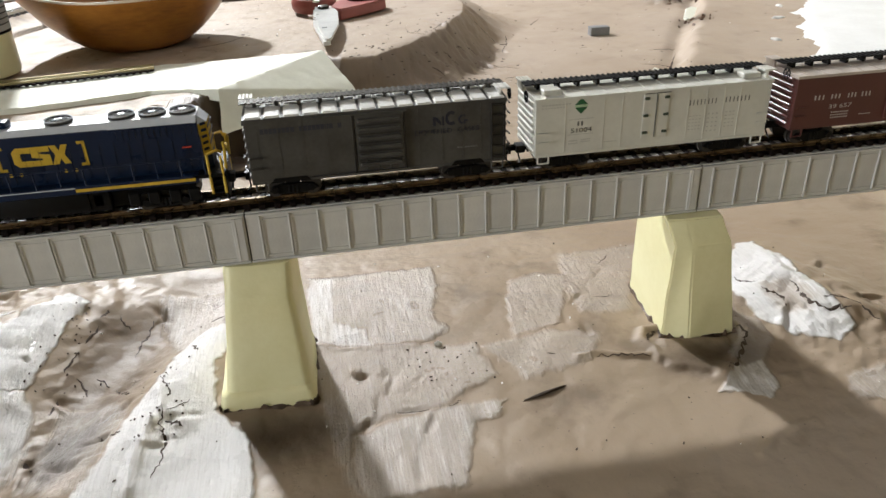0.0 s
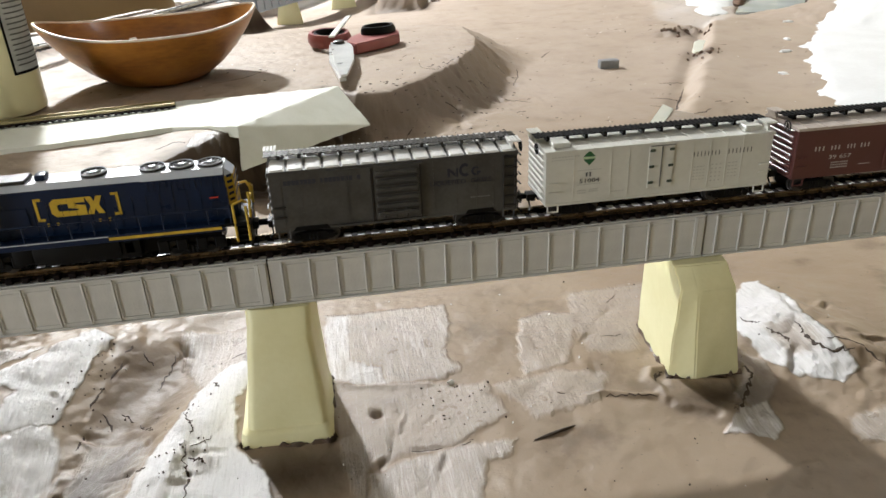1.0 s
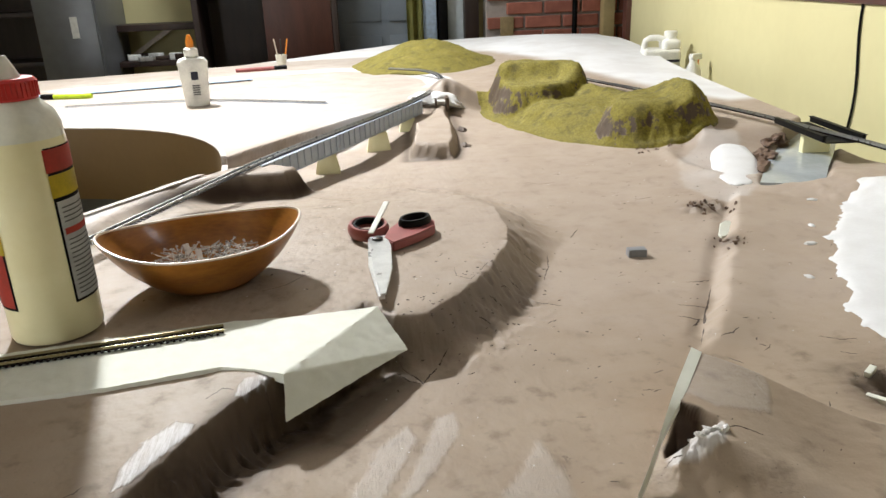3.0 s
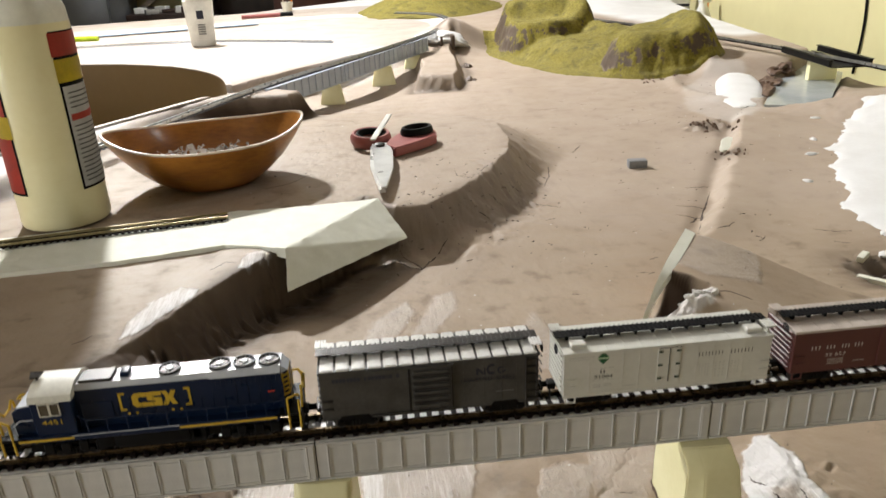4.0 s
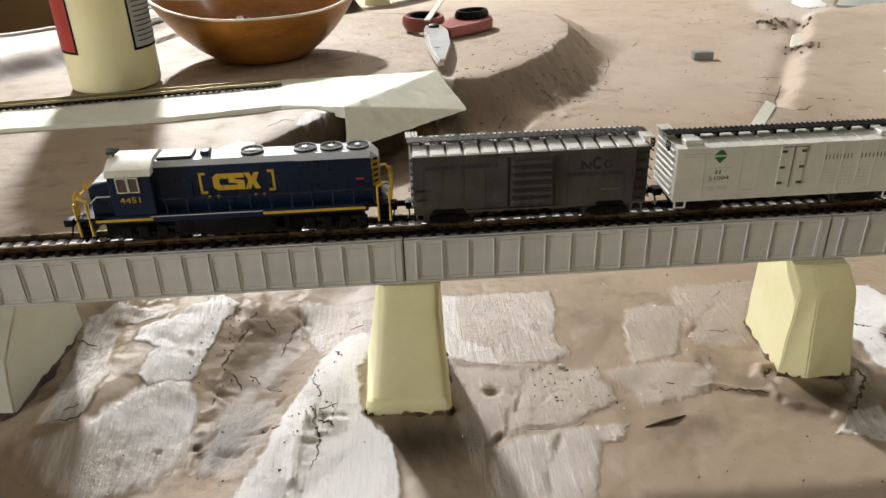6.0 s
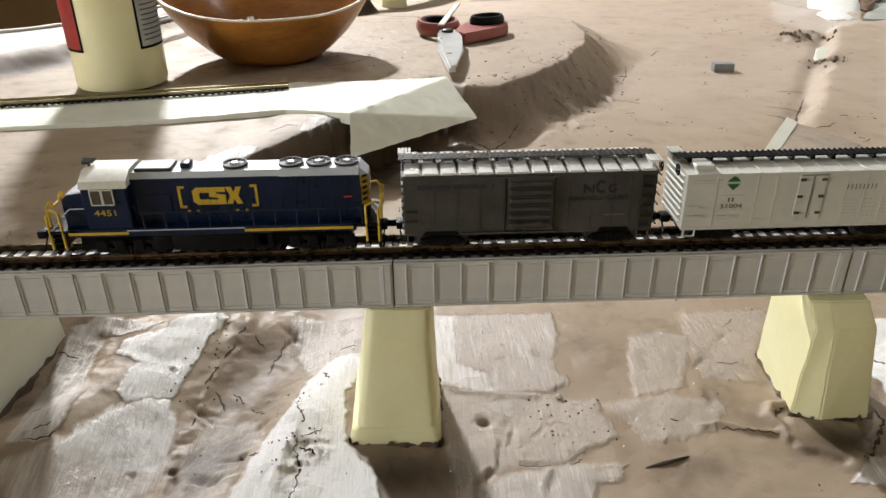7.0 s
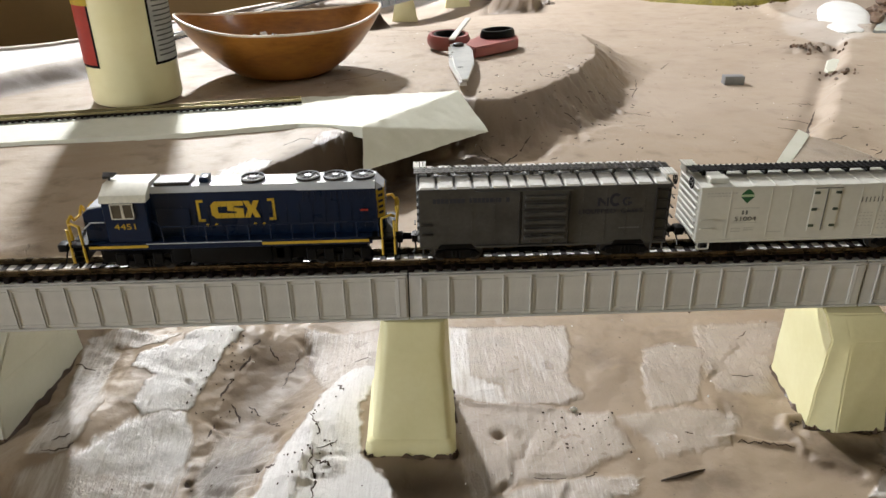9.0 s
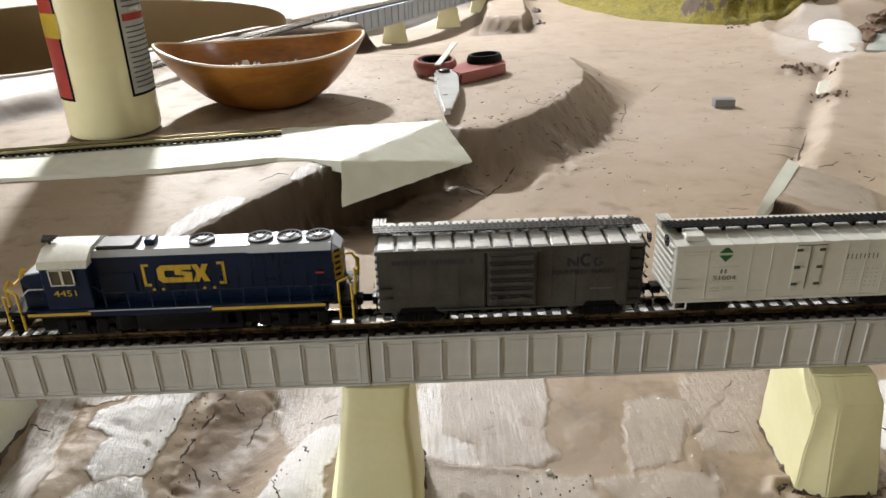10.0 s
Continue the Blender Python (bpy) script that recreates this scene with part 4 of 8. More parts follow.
def curtain():
    bm = bmesh.new()
    n = 40
    rows = []
    for z in (FLOOR_Z + 0.1, 0.0, 0.5, 1.3):
        rows.append([bm.verts.new((0.34 + 0.30 * i / n, BACK_Y - 0.09 + 0.018 * math.sin(i * 1.15), z)) for i in range(n + 1)])
    for a, b in zip(rows, rows[1:]):
        for i in range(n // 3):
            bm.faces.new((a[i], a[i + 1], b[i + 1], b[i]))
    bmesh.ops.solidify(bm, geom=bm.faces[:], thickness=0.003)
    solid("curtain", bm, mat("olive_yellow_cloth", (0.42, 0.40, 0.12), 0.9, scale=20), "olive-yellow curtain hanging beside the door", "curtain")


curtain()


def window_strip():
    t = thing("window_1", pose(0.58, BACK_Y, FLOOR_Z), "narrow bright side window with a dark frame", "window", kind="structure")
    part("pane", box(bmesh.new(), -0.06, 0.06, -0.03, -0.004, 0.3, 1.8), mat("pale_window_glass", (0.62, 0.68, 0.70), 0.2, scale=5), t)
    part("window_frame", box(bmesh.new(), 0.061, 0.135, -0.08, -0.003, 0.0, 2.0, 0.004), DARK_WOOD, t)


window_strip()


def brick_wall():
    t = thing("brick_chimney", pose(1.22, BACK_Y, FLOOR_Z), "red brick chimney breast with pale mortar joints", "chimney", kind="structure")
    part("core", box(bmesh.new(), -0.47, 0.47, -0.09, -0.003, 0, 1.9), MORTAR, t)
    shared = finish(box(bmesh.new(), -0.094, 0.094, -0.015, 0.0, 0, 0.058, 0.004, 1), "brick", BRICK)
    for row in range(12):
        for k in range(6):
            x = -0.47 + 0.1 + k * 0.2 + (0.1 if row % 2 else 0)
            if x < 0.4:
                part("brick", shared, BRICK, t, at=pose(x, -0.0905, 0.45 + row * 0.07), round_=False)
    part("switch_plate", box(bmesh.new(), -0.40, -0.33, -0.114, -0.107, 0.80, 0.93, 0.003), mat("tan_switch_plate", (0.40, 0.30, 0.15), 0.4), t, "tan wall switch plate")
    part("pole", rod(bmesh.new(), (-0.02, -0.16, 0.0), (-0.02, -0.16, 1.8), 0.014), BLACK, t, "black upright pole")
    part("timber", box(bmesh.new(), 0.13, 0.19, -0.17, -0.11, 0.0, 1.9, 0.003), mat("pale_timber", (0.55, 0.43, 0.20), 0.6, scale=6), t, "pale upright timber")


brick_wall()


# ---------------------------------------------------------------- track and bridges
TRACK_Y, TIE_Z, RAIL_Z = 0.0085, 0.0529, 0.0576
DROP = 0.0014


def straight_track(name, length, at, label, ties, tie_material, rail_material, pitch=0.00458, tie=(0.0016, 0.0165, 0.0017), gauge=0.009):
    t = thing(name, at, label, "track", kind="structure")
    shared = finish(box(bmesh.new(), -tie[0] / 2 - 0.0002, tie[0] / 2 + 0.0002, -tie[1] / 2, tie[1] / 2, 0, tie[2], 0.0002, 1), "tie", tie_material)
    chair = finish(box(box(bmesh.new(), -0.0008, 0.0008, -gauge / 2 - 0.0013, -gauge / 2 + 0.0012, 0, 0.0005), -0.0008, 0.0008, gauge / 2 - 0.0012, gauge / 2 + 0.0013, 0, 0.0005), "rail_chair", tie_material)
    for i in range(int(length / pitch)):
        x = -length / 2 + (i + 0.5) * pitch
        part("tie", shared, tie_material, t, at=pose(x, 0, 0), round_=False)
    for s in (-1, 1):
        part("tie_web", box(bmesh.new(), -length / 2, length / 2, s * gauge / 2 - 0.0012, s * gauge / 2 + 0.0012, 0.0002, tie[2] - 0.0003), tie_material, t, round_=False)
        bm = bmesh.new()
        y = s * gauge / 2
        prism(bm, [(y - 0.0009, tie[2]), (y + 0.0009, tie[2]), (y + 0.0009, tie[2] + 0.0003), (y + 0.0003, tie[2] + 0.0005), (y + 0.0003, tie[2] + 0.0009),
                   (y + 0.0005, tie[2] + 0.0011), (y + 0.0005, tie[2] + 0.0016), (y - 0.0005, tie[2] + 0.0016), (y - 0.0005, tie[2] + 0.0011),
                   (y - 0.0003, tie[2] + 0.0009), (y - 0.0003, tie[2] + 0.0005), (y - 0.0009, tie[2] + 0.0003)], -length / 2, length / 2)
        part("rail", bm, rail_material, t, round_=False)
    return t


def bridge_span(x0, length):
    t = thing("bridge_span", pose(x0, 0, 0.036), "grey plastic plate-girder bridge span with vertical stiffeners", "bridge", "bridge spans")
    h = 0.0164
    gap = 0.0002
    part("joint_strip", box(bmesh.new(), -0.0006, 0.0006, 0.0005, 0.0165, 0.0004, h), BLACK, t)
    for y0, s in ((0.0, 1), (0.017, -1)):
        part("girder", box(bmesh.new(), gap, length - gap, min(y0, y0 + s * 0.0016), max(y0, y0 + s * 0.0016), 0.0006, h - 0.0004), GIRDER, t)
        part("top_flange", box(bmesh.new(), gap, length - gap, min(y0 - s * 0.0006, y0 + s * 0.003), max(y0 - s * 0.0006, y0 + s * 0.003), h - 0.0008, h, 0.0002, 1), GIRDER, t)
        part("bottom_flange", box(bmesh.new(), gap, length - gap, min(y0 - s * 0.0007, y0 + s * 0.003), max(y0 - s * 0.0007, y0 + s * 0.003), 0, 0.0008, 0.0002, 1), GIRDER, t)
    part("end_plate", box(bmesh.new(), length - 0.0042, length - 0.0008, -0.0005, 0.0, 0.0009, h - 0.0009, 0.0001, 1), GIRDER, t)
    rib = bmesh.new()
    box(rib, -0.0003, 0.0003, -0.0006, 0.0, 0.0009, h - 0.0009, 0.00012, 1)
    box(rib, 0.0006, 0.0010, -0.0004, 0.0, 0.0018, h - 0.0019)
    shared = finish(rib, "stiffener", GIRDER)
    pitch = 0.00885
    lip = bmesh.new()
    box(lip, 0.0012, pitch - 0.0004, -0.0004, 0, h - 0.0023, h - 0.0019)
    box(lip, 0.0012, pitch - 0.0004, -0.0004, 0, 0.0018, 0.0022)
    box(lip, 0.0003, pitch - 0.0003, -0.00012, 0, 0.0009, h - 0.0009)
    lipped = finish(lip, "panel_bead", GIRDER_BAY)
    n = int((length - 0.004) / pitch)
    for i in range(n + 1):
        part("stiffener", shared, GIRDER, t, at=pose(0.0042 + i * pitch, 0, 0), round_=False)
        if i < n:
            part("panel", lipped, GIRDER_BAY, t, at=pose(0.0042 + i * pitch, 0, 0), round_=False)
    part("deck_infill", box(bmesh.new(), gap, length - gap, 0.0046, 0.0116, h + 0.0005, h + 0.0019), DECK, t)
    part("deck", box(bmesh.new(), gap, length - gap, 0.0005, 0.0165, h + 0.0001, h + 0.0004), DECK, t)
    return t


for k in range(-3, 4):
    bridge_span(k * 0.149, 0.149)
straight_track("bridge_track", 1.04, pose(0.0745, TRACK_Y - 0.0004, TIE_Z), "model railway track with dark ties and brass rails on the bridge", 220, TIE, RAIL, tie=(0.0016, 0.0145, 0.0017))


def foam_pier(levels, label, seed, edge=0.0005, foam=FOAM):
    """A hand-cut foam pier from level outlines (z, corners), counter-clockwise from the near left corner."""
    z_foot = levels[0][0]
    ox, oy = levels[0][1][0]
    t = thing("bridge_pier", pose(ox, oy, z_foot), label, "bridge pier", "bridge piers")
    r = random.Random(seed)
    bm = bmesh.new()

    def rounded(pts):
        out = []
        for i, q in enumerate(pts):
            b, a, c = Vector(q), Vector(pts[i - 1]), Vector(pts[(i + 1) % len(pts)])
            k0, k1 = b + (a - b).normalized() * edge, b + (c - b).normalized() * edge
            out += [k0.lerp(b, t / 5).lerp(b.lerp(k1, t / 5), t / 5) for t in range(6)]
        return out
    if edge > 0.001:
        levels = [(z, rounded(pts)) for z, pts in levels]
    rings = [[bm.verts.new((x - ox, y - oy, z - z_foot)) for x, y in pts] for z, pts in levels]
    n = len(rings[0])
    for a, b in zip(rings, rings[1:]):
        for i in range(n):
            bm.faces.new((a[i], a[(i + 1) % n], b[(i + 1) % n], b[i]))
    bm.faces.new(rings[0][::-1])
    bm.faces.new(rings[-1])
    bmesh.ops.recalc_face_normals(bm, faces=bm.faces[:])
    edges = [e for e in bm.edges if e.is_manifold and e.calc_face_angle(0) > 0.12]
    if edge < 0.001:
        bmesh.ops.bevel(bm, geom=edges, offset=edge, segments=2, affect="EDGES")
    bmesh.ops.triangulate(bm, faces=bm.faces[:])
    for limit in (0.012, 0.006, 0.003):
        bmesh.ops.subdivide_edges(bm, edges=[e for e in bm.edges if e.calc_length() > limit], cuts=1)
        bmesh.ops.triangulate(bm, faces=bm.faces[:])
    for v in bm.verts:
        v.co += Vector((noise.noise(v.co * 90 + Vector((seed, 0, 0))), noise.noise(v.co * 90 + Vector((9, seed, 0))), 0)) * 0.00035
        v.co += noise.noise_vector(v.co * 260) * 0.00010
        if v.co.z < 0.003:
            v.co.z += 0.0014 * noise.noise(v.co * 330 + Vector((0, seed, 0)))
    shaft = part("shaft", bm, foam, t, round_=False)
    smooth(shaft.data, 30 if edge < 0.001 else 42)
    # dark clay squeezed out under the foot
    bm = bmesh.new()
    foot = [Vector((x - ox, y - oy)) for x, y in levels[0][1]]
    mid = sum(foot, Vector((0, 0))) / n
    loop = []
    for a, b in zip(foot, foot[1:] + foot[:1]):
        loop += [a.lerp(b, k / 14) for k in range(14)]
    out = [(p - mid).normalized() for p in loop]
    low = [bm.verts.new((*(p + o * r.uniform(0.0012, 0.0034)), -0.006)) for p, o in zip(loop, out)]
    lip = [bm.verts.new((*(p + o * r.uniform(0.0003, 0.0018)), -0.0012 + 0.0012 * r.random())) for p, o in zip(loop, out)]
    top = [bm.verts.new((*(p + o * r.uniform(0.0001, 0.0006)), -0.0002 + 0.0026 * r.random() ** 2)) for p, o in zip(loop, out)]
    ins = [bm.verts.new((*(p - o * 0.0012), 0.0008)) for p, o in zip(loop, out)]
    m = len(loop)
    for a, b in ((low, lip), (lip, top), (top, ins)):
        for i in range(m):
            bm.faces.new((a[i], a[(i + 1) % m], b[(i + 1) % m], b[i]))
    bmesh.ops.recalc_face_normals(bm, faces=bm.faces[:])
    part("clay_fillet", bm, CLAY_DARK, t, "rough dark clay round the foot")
    return t


foam_pier([(-0.0125, [(-0.0172, -0.0112), (0.0146, -0.0128), (0.0152, 0.024), (-0.0175, 0.030)]), (-0.0076, [(-0.0160, -0.0100), (0.0140, -0.0114), (0.0147, 0.023), (-0.0168, 0.029)]), (-0.0066, [(-0.0142, -0.0086), (0.0133, -0.0100), (0.0144, 0.022), (-0.0160, 0.028)]),
           (0.0262, [(-0.0100, -0.0050), (0.0112, -0.0066), (0.0132, 0.018), (-0.0112, 0.020)]), (0.0282, [(-0.0096, -0.0042), (0.0114, -0.0058), (0.0131, 0.0175), (-0.0109, 0.0185)]), (0.0358, [(-0.0090, -0.0012), (0.0118, -0.0026), (0.0128, 0.016), (-0.0105, 0.016)])], "pale yellow carved foam bridge pier, pressed into brown clay", 1, 0.0030)
foam_pier([(-0.0120, [(0.1400, -0.0030), (0.1480, -0.0085), (0.1665, -0.0070), (0.1675, 0.031), (0.1425, 0.032)]), (0.0270, [(0.1390, -0.0070), (0.1450, -0.0085), (0.1590, -0.0085), (0.1620, 0.027), (0.1412, 0.028)]),
           (0.0358, [(0.1365, -0.0040), (0.1430, -0.0050), (0.1560, -0.0050), (0.1600, 0.024), (0.1440, 0.024)])], "pale yellow carved foam bridge pier with one bright cut side", 2)
foam_pier([(-0.0110, [(-0.190, -0.0020), (-0.1460, 0.0015), (-0.1405, 0.058), (-0.190, 0.058)]), (0.0060, [(-0.188, 0.0060), (-0.1490, 0.0110), (-0.1405, 0.056), (-0.188, 0.056)]),
           (0.0358, [(-0.178, 0.0100), (-0.1370, 0.0170), (-0.1300, 0.050), (-0.178, 0.050)])], "broad pale cream foam bridge pier with a ragged foot", 3, foam=FOAM_WHITE)
foam_pier([(-0.0105, [(0.2860, -0.0110), (0.3130, -0.0110), (0.3140, 0.030), (0.2855, 0.030)]), (0.0250, [(0.2855, -0.0085), (0.3095, -0.0085), (0.3110, 0.027), (0.2848, 0.027)]),
           (0.0358, [(0.2850, -0.0040), (0.3080, -0.0040), (0.3090, 0.026), (0.2845, 0.026)])], "pale yellow carved foam bridge pier standing on clay", 4)
foam_pier([(-0.0110, [(-0.316, -0.0120), (-0.283, -0.0120), (-0.284, 0.034), (-0.315, 0.034)]), (0.0358, [(-0.311, -0.0030), (-0.287, -0.0030), (-0.288, 0.028), (-0.310, 0.028)])], "pale yellow carved foam bridge pier near the plateau", 6)


# ---------------------------------------------------------------- the train
def wheelset_truck(parent, x, label=""):
    """A four-wheel truck: side frames and bolster, and its wheels."""
    bm = bmesh.new()
    for s in (-1, 1):
        y = s * 0.0064
        prism(bm, [(-0.0075, 0.0022), (-0.0060, 0.0036), (-0.0030, 0.0040), (0.0030, 0.0040), (0.0060, 0.0036), (0.0075, 0.0022), (0.0058, 0.0016),
                   (0.0030, 0.0010), (-0.0030, 0.0010), (-0.0058, 0.0016)], y - 0.0006, y + 0.0006, "y")
        for k in (-0.0055, 0.0055):
            rod(bm, (k, y - s * 0.0006, 0.0026), (k, y + s * 0.0012, 0.0026), 0.0011, n=10)
        for k in (-0.0012, 0.0, 0.0012):
            rod(bm, (k, y + s * 0.0004, 0.0014), (k, y + s * 0.0004, 0.0036), 0.0005, n=8)
    box(bm, -0.002, 0.002, -0.006, 0.006, 0.0028, 0.0058)
    tr = part("truck", bm, BLACK, parent, label or "black plastic truck", at=pose(x, 0, -DROP))
    for k in (-0.0055, 0.0055):
        for s in (-1, 1):
            w = bmesh.new()
            rod(w, (0, s * 0.0034, 0.0026), (0, s * 0.0046, 0.0026), 0.0031, n=20)
            rod(w, (0, s * 0.0046, 0.0026), (0, s * 0.0060, 0.0026), 0.0026, n=20)
            part("wheel", w, STEEL, tr, at=pose(k, 0, 0))
    return tr


def coupler(parent, x, s):
    bm = bmesh.new()
    box(bm, min(0, s * 0.006), max(0, s * 0.006), -0.0012, 0.0012, 0.0040, 0.0054, 0.0002, 1)
    box(bm, min(s * 0.0055, s * 0.0085), max(s * 0.0055, s * 0.0085), -0.0024, 0.0016, 0.0034, 0.0060, 0.0005)
    tube(bm, [(s * 0.0065, 0, 0.0036), (s * 0.0068, -0.0014, 0.0012), (s * 0.0060, -0.0040, 0.0006)], 0.00028)
    part("coupler", bm, BLACK, parent, "black knuckle coupler", at=pose(x, 0, 0))


def freight_car(x0, x1, sill, eave, label, body_mat, roof_mat, walk_mat, iron_mat, panels, category="boxcar"):
    """A forty-foot car: body, ribbed gable roof, running board, trucks, couplers, ladders, grab irons."""
    c, w = (x1 - x0) / 2, 0.0098
    t = thing(category, pose((x0 + x1) / 2, TRACK_Y, RAIL_Z), label, "freight car", "freight cars")
    part("body", box(bmesh.new(), -c, c, -w, w, sill, eave - 0.0002, 0.0002, 1), body_mat, t)
    bm = bmesh.new()
    prism(bm, [(-w - 0.0003, eave - 0.0009), (w + 0.0003, eave - 0.0009), (w + 0.0003, eave), (0.0, eave + 0.0007), (-w - 0.0003, eave)], -c - 0.0003, c + 0.0003)
    roof = part("roof", bm, body_mat if panels else roof_mat, t)
    # pressed roof panels with seams between, or low ribs on a smooth roof
    rib = bmesh.new()
    count = 14 if panels else 12
    wide, thick = (2 * c / count - 0.0008, 0.0009) if panels else (0.0006, 0.0003)
    for s in (-1, 1):
        a, b = Vector((0.0, s * 0.0008, eave + 0.0006)), Vector((0.0, s * (w + 0.0002), eave + 0.0001))
        d = (b - a).normalized()
        m = Matrix.Translation((a + b) / 2) @ d.to_track_quat("X", "Z").to_matrix().to_4x4() @ Matrix.Diagonal(((b - a).length, wide, thick, 1))
        bmesh.ops.create_cube(rib, size=1, matrix=m)
    bmesh.ops.bevel(rib, geom=rib.edges[:], offset=thick * 0.42, segments=2, affect="EDGES")
    shared = finish(rib, "roof_panel" if panels else "roof_rib", roof_mat)
    for i in range(count):
        part("roof_panel" if panels else "roof_rib", shared, roof_mat, roof, at=pose(-c + (i + 0.5) * 2 * c / count, 0, 0))
    bm = bmesh.new()
    for k in range(3):
        y = -0.0024 + k * 0.0017
        box(bm, -c - 0.0012, c + 0.0012, y, y + 0.0014, eave + 0.0023, eave + 0.0026)
    n = 44
    for i in range(n):
        x = -c + (i + 0.5) * 2 * c / n
        box(bm, x - 0.0003, x + 0.0003, -0.0026, 0.0026, eave + 0.0026, eave + 0.0029)
    for i in range(12):
        x = -c + (i + 0.5) * 2 * c / 12
        box(bm, x - 0.0005, x + 0.0005, -0.0016, 0.0016, eave + 0.0004, eave + 0.0023)
    part("running_board", bm, walk_mat, t, "slatted roof walk", round_=False)
    for s, y0, y1 in ((-1, 0.0030, 0.0082), (1, -0.0082, -0.0028)):
        bm = bmesh.new()
        for k in range(4):
            xa = s * (c - 0.0004) - 0.0019 + k * 0.00105
            box(bm, xa, xa + 0.0008, y0, y1, eave + 0.0022, eave + 0.0027)
        box(bm, s * (c - 0.0004) - 0.0012, s * (c - 0.0004) - 0.0006, y0, y1, eave + 0.0001, eave + 0.0022)
        part("corner_platform", bm, roof_mat, t, "short slatted corner platform", round_=False)
    for s in (-1, 1):
        bm = bmesh.new()
        for i in range(8):
            z = sill + 0.0018 + i * (eave - sill - 0.0035) / 7
            box(bm, min(s * c, s * (c + 0.0007)), max(s * c, s * (c + 0.0007)), -w + 0.0015, w - 0.0015, z - 0.0005, z + 0.0006, 0.00025, 1)
        part("end_corrugation", bm, body_mat, t, round_=False)
        bm = bmesh.new()
        for i in range(6) if s > 0 and panels else (2, 1):
            z = sill + 0.0016 + i * (eave - sill - 0.0036) / 5
            box(bm, s * (c - 0.0042), s * (c - 0.0006), -w - 0.0010, -w - 0.0005, z, z + 0.0005)
            box(bm, s * (c + 0.0011), s * (c + 0.0015), -w + 0.0006, -w + 0.0036, z, z + 0.00035)
        for x in (c - 0.0044, c - 0.0006) if s > 0 and panels else ():
            box(bm, s * x - 0.0002, s * x + 0.0002, -w - 0.0010, -w, sill + 0.001, eave - 0.0012)
        part("ladder", bm, iron_mat, t, round_=False)
        bm = bmesh.new()
        tube(bm, [(s * (c - 0.0045), -w, sill + 0.0002), (s * (c - 0.0045), -w, sill - 0.0022), (s * (c - 0.0010), -w, sill - 0.0022), (s * (c - 0.0010), -w, sill + 0.0002)], 0.00028)
        part("step", bm, body_mat, t, round_=False)
        wheelset_truck(t, s * (c - 0.0115))
        coupler(t, s * c, s)
    bm = bmesh.new()
    box(bm, -c, c, -0.0016, 0.0016, 0.0034, sill + 0.0002)
    box(bm, -0.008, 0.006, -0.0055, -0.0016, 0.0030, sill + 0.0001, 0.0006, 1)
    rod(bm, (0.010, -0.004, 0.0040), (0.018, -0.004, 0.0040), 0.0013, n=12)
    part("underframe", bm, BLACK, t, "black underframe with brake gear", round_=False)
    bm = bmesh.new()
    for i in range(16):
        a0, a1 = 2 * math.pi * i / 16, 2 * math.pi * (i + 1) / 16
        rod(bm, (0, 0.0017 * math.cos(a0), 0.0017 * math.sin(a0)), (0, 0.0017 * math.cos(a1), 0.0017 * math.sin(a1)), 0.00022, n=5)
    for k in range(3):
        a0 = math.pi * k / 3
        rod(bm, (0, 0.0016 * math.cos(a0), 0.0016 * math.sin(a0)), (0, -0.0016 * math.cos(a0), -0.0016 * math.sin(a0)), 0.00018, n=5)
    part("brake_wheel", bm, BLACK, t, at=pose((1 if body_mat is CAR_GREY else -1) * (c + 0.0020), -0.0060, eave + 0.0002), round_=False)
    return t, c, w


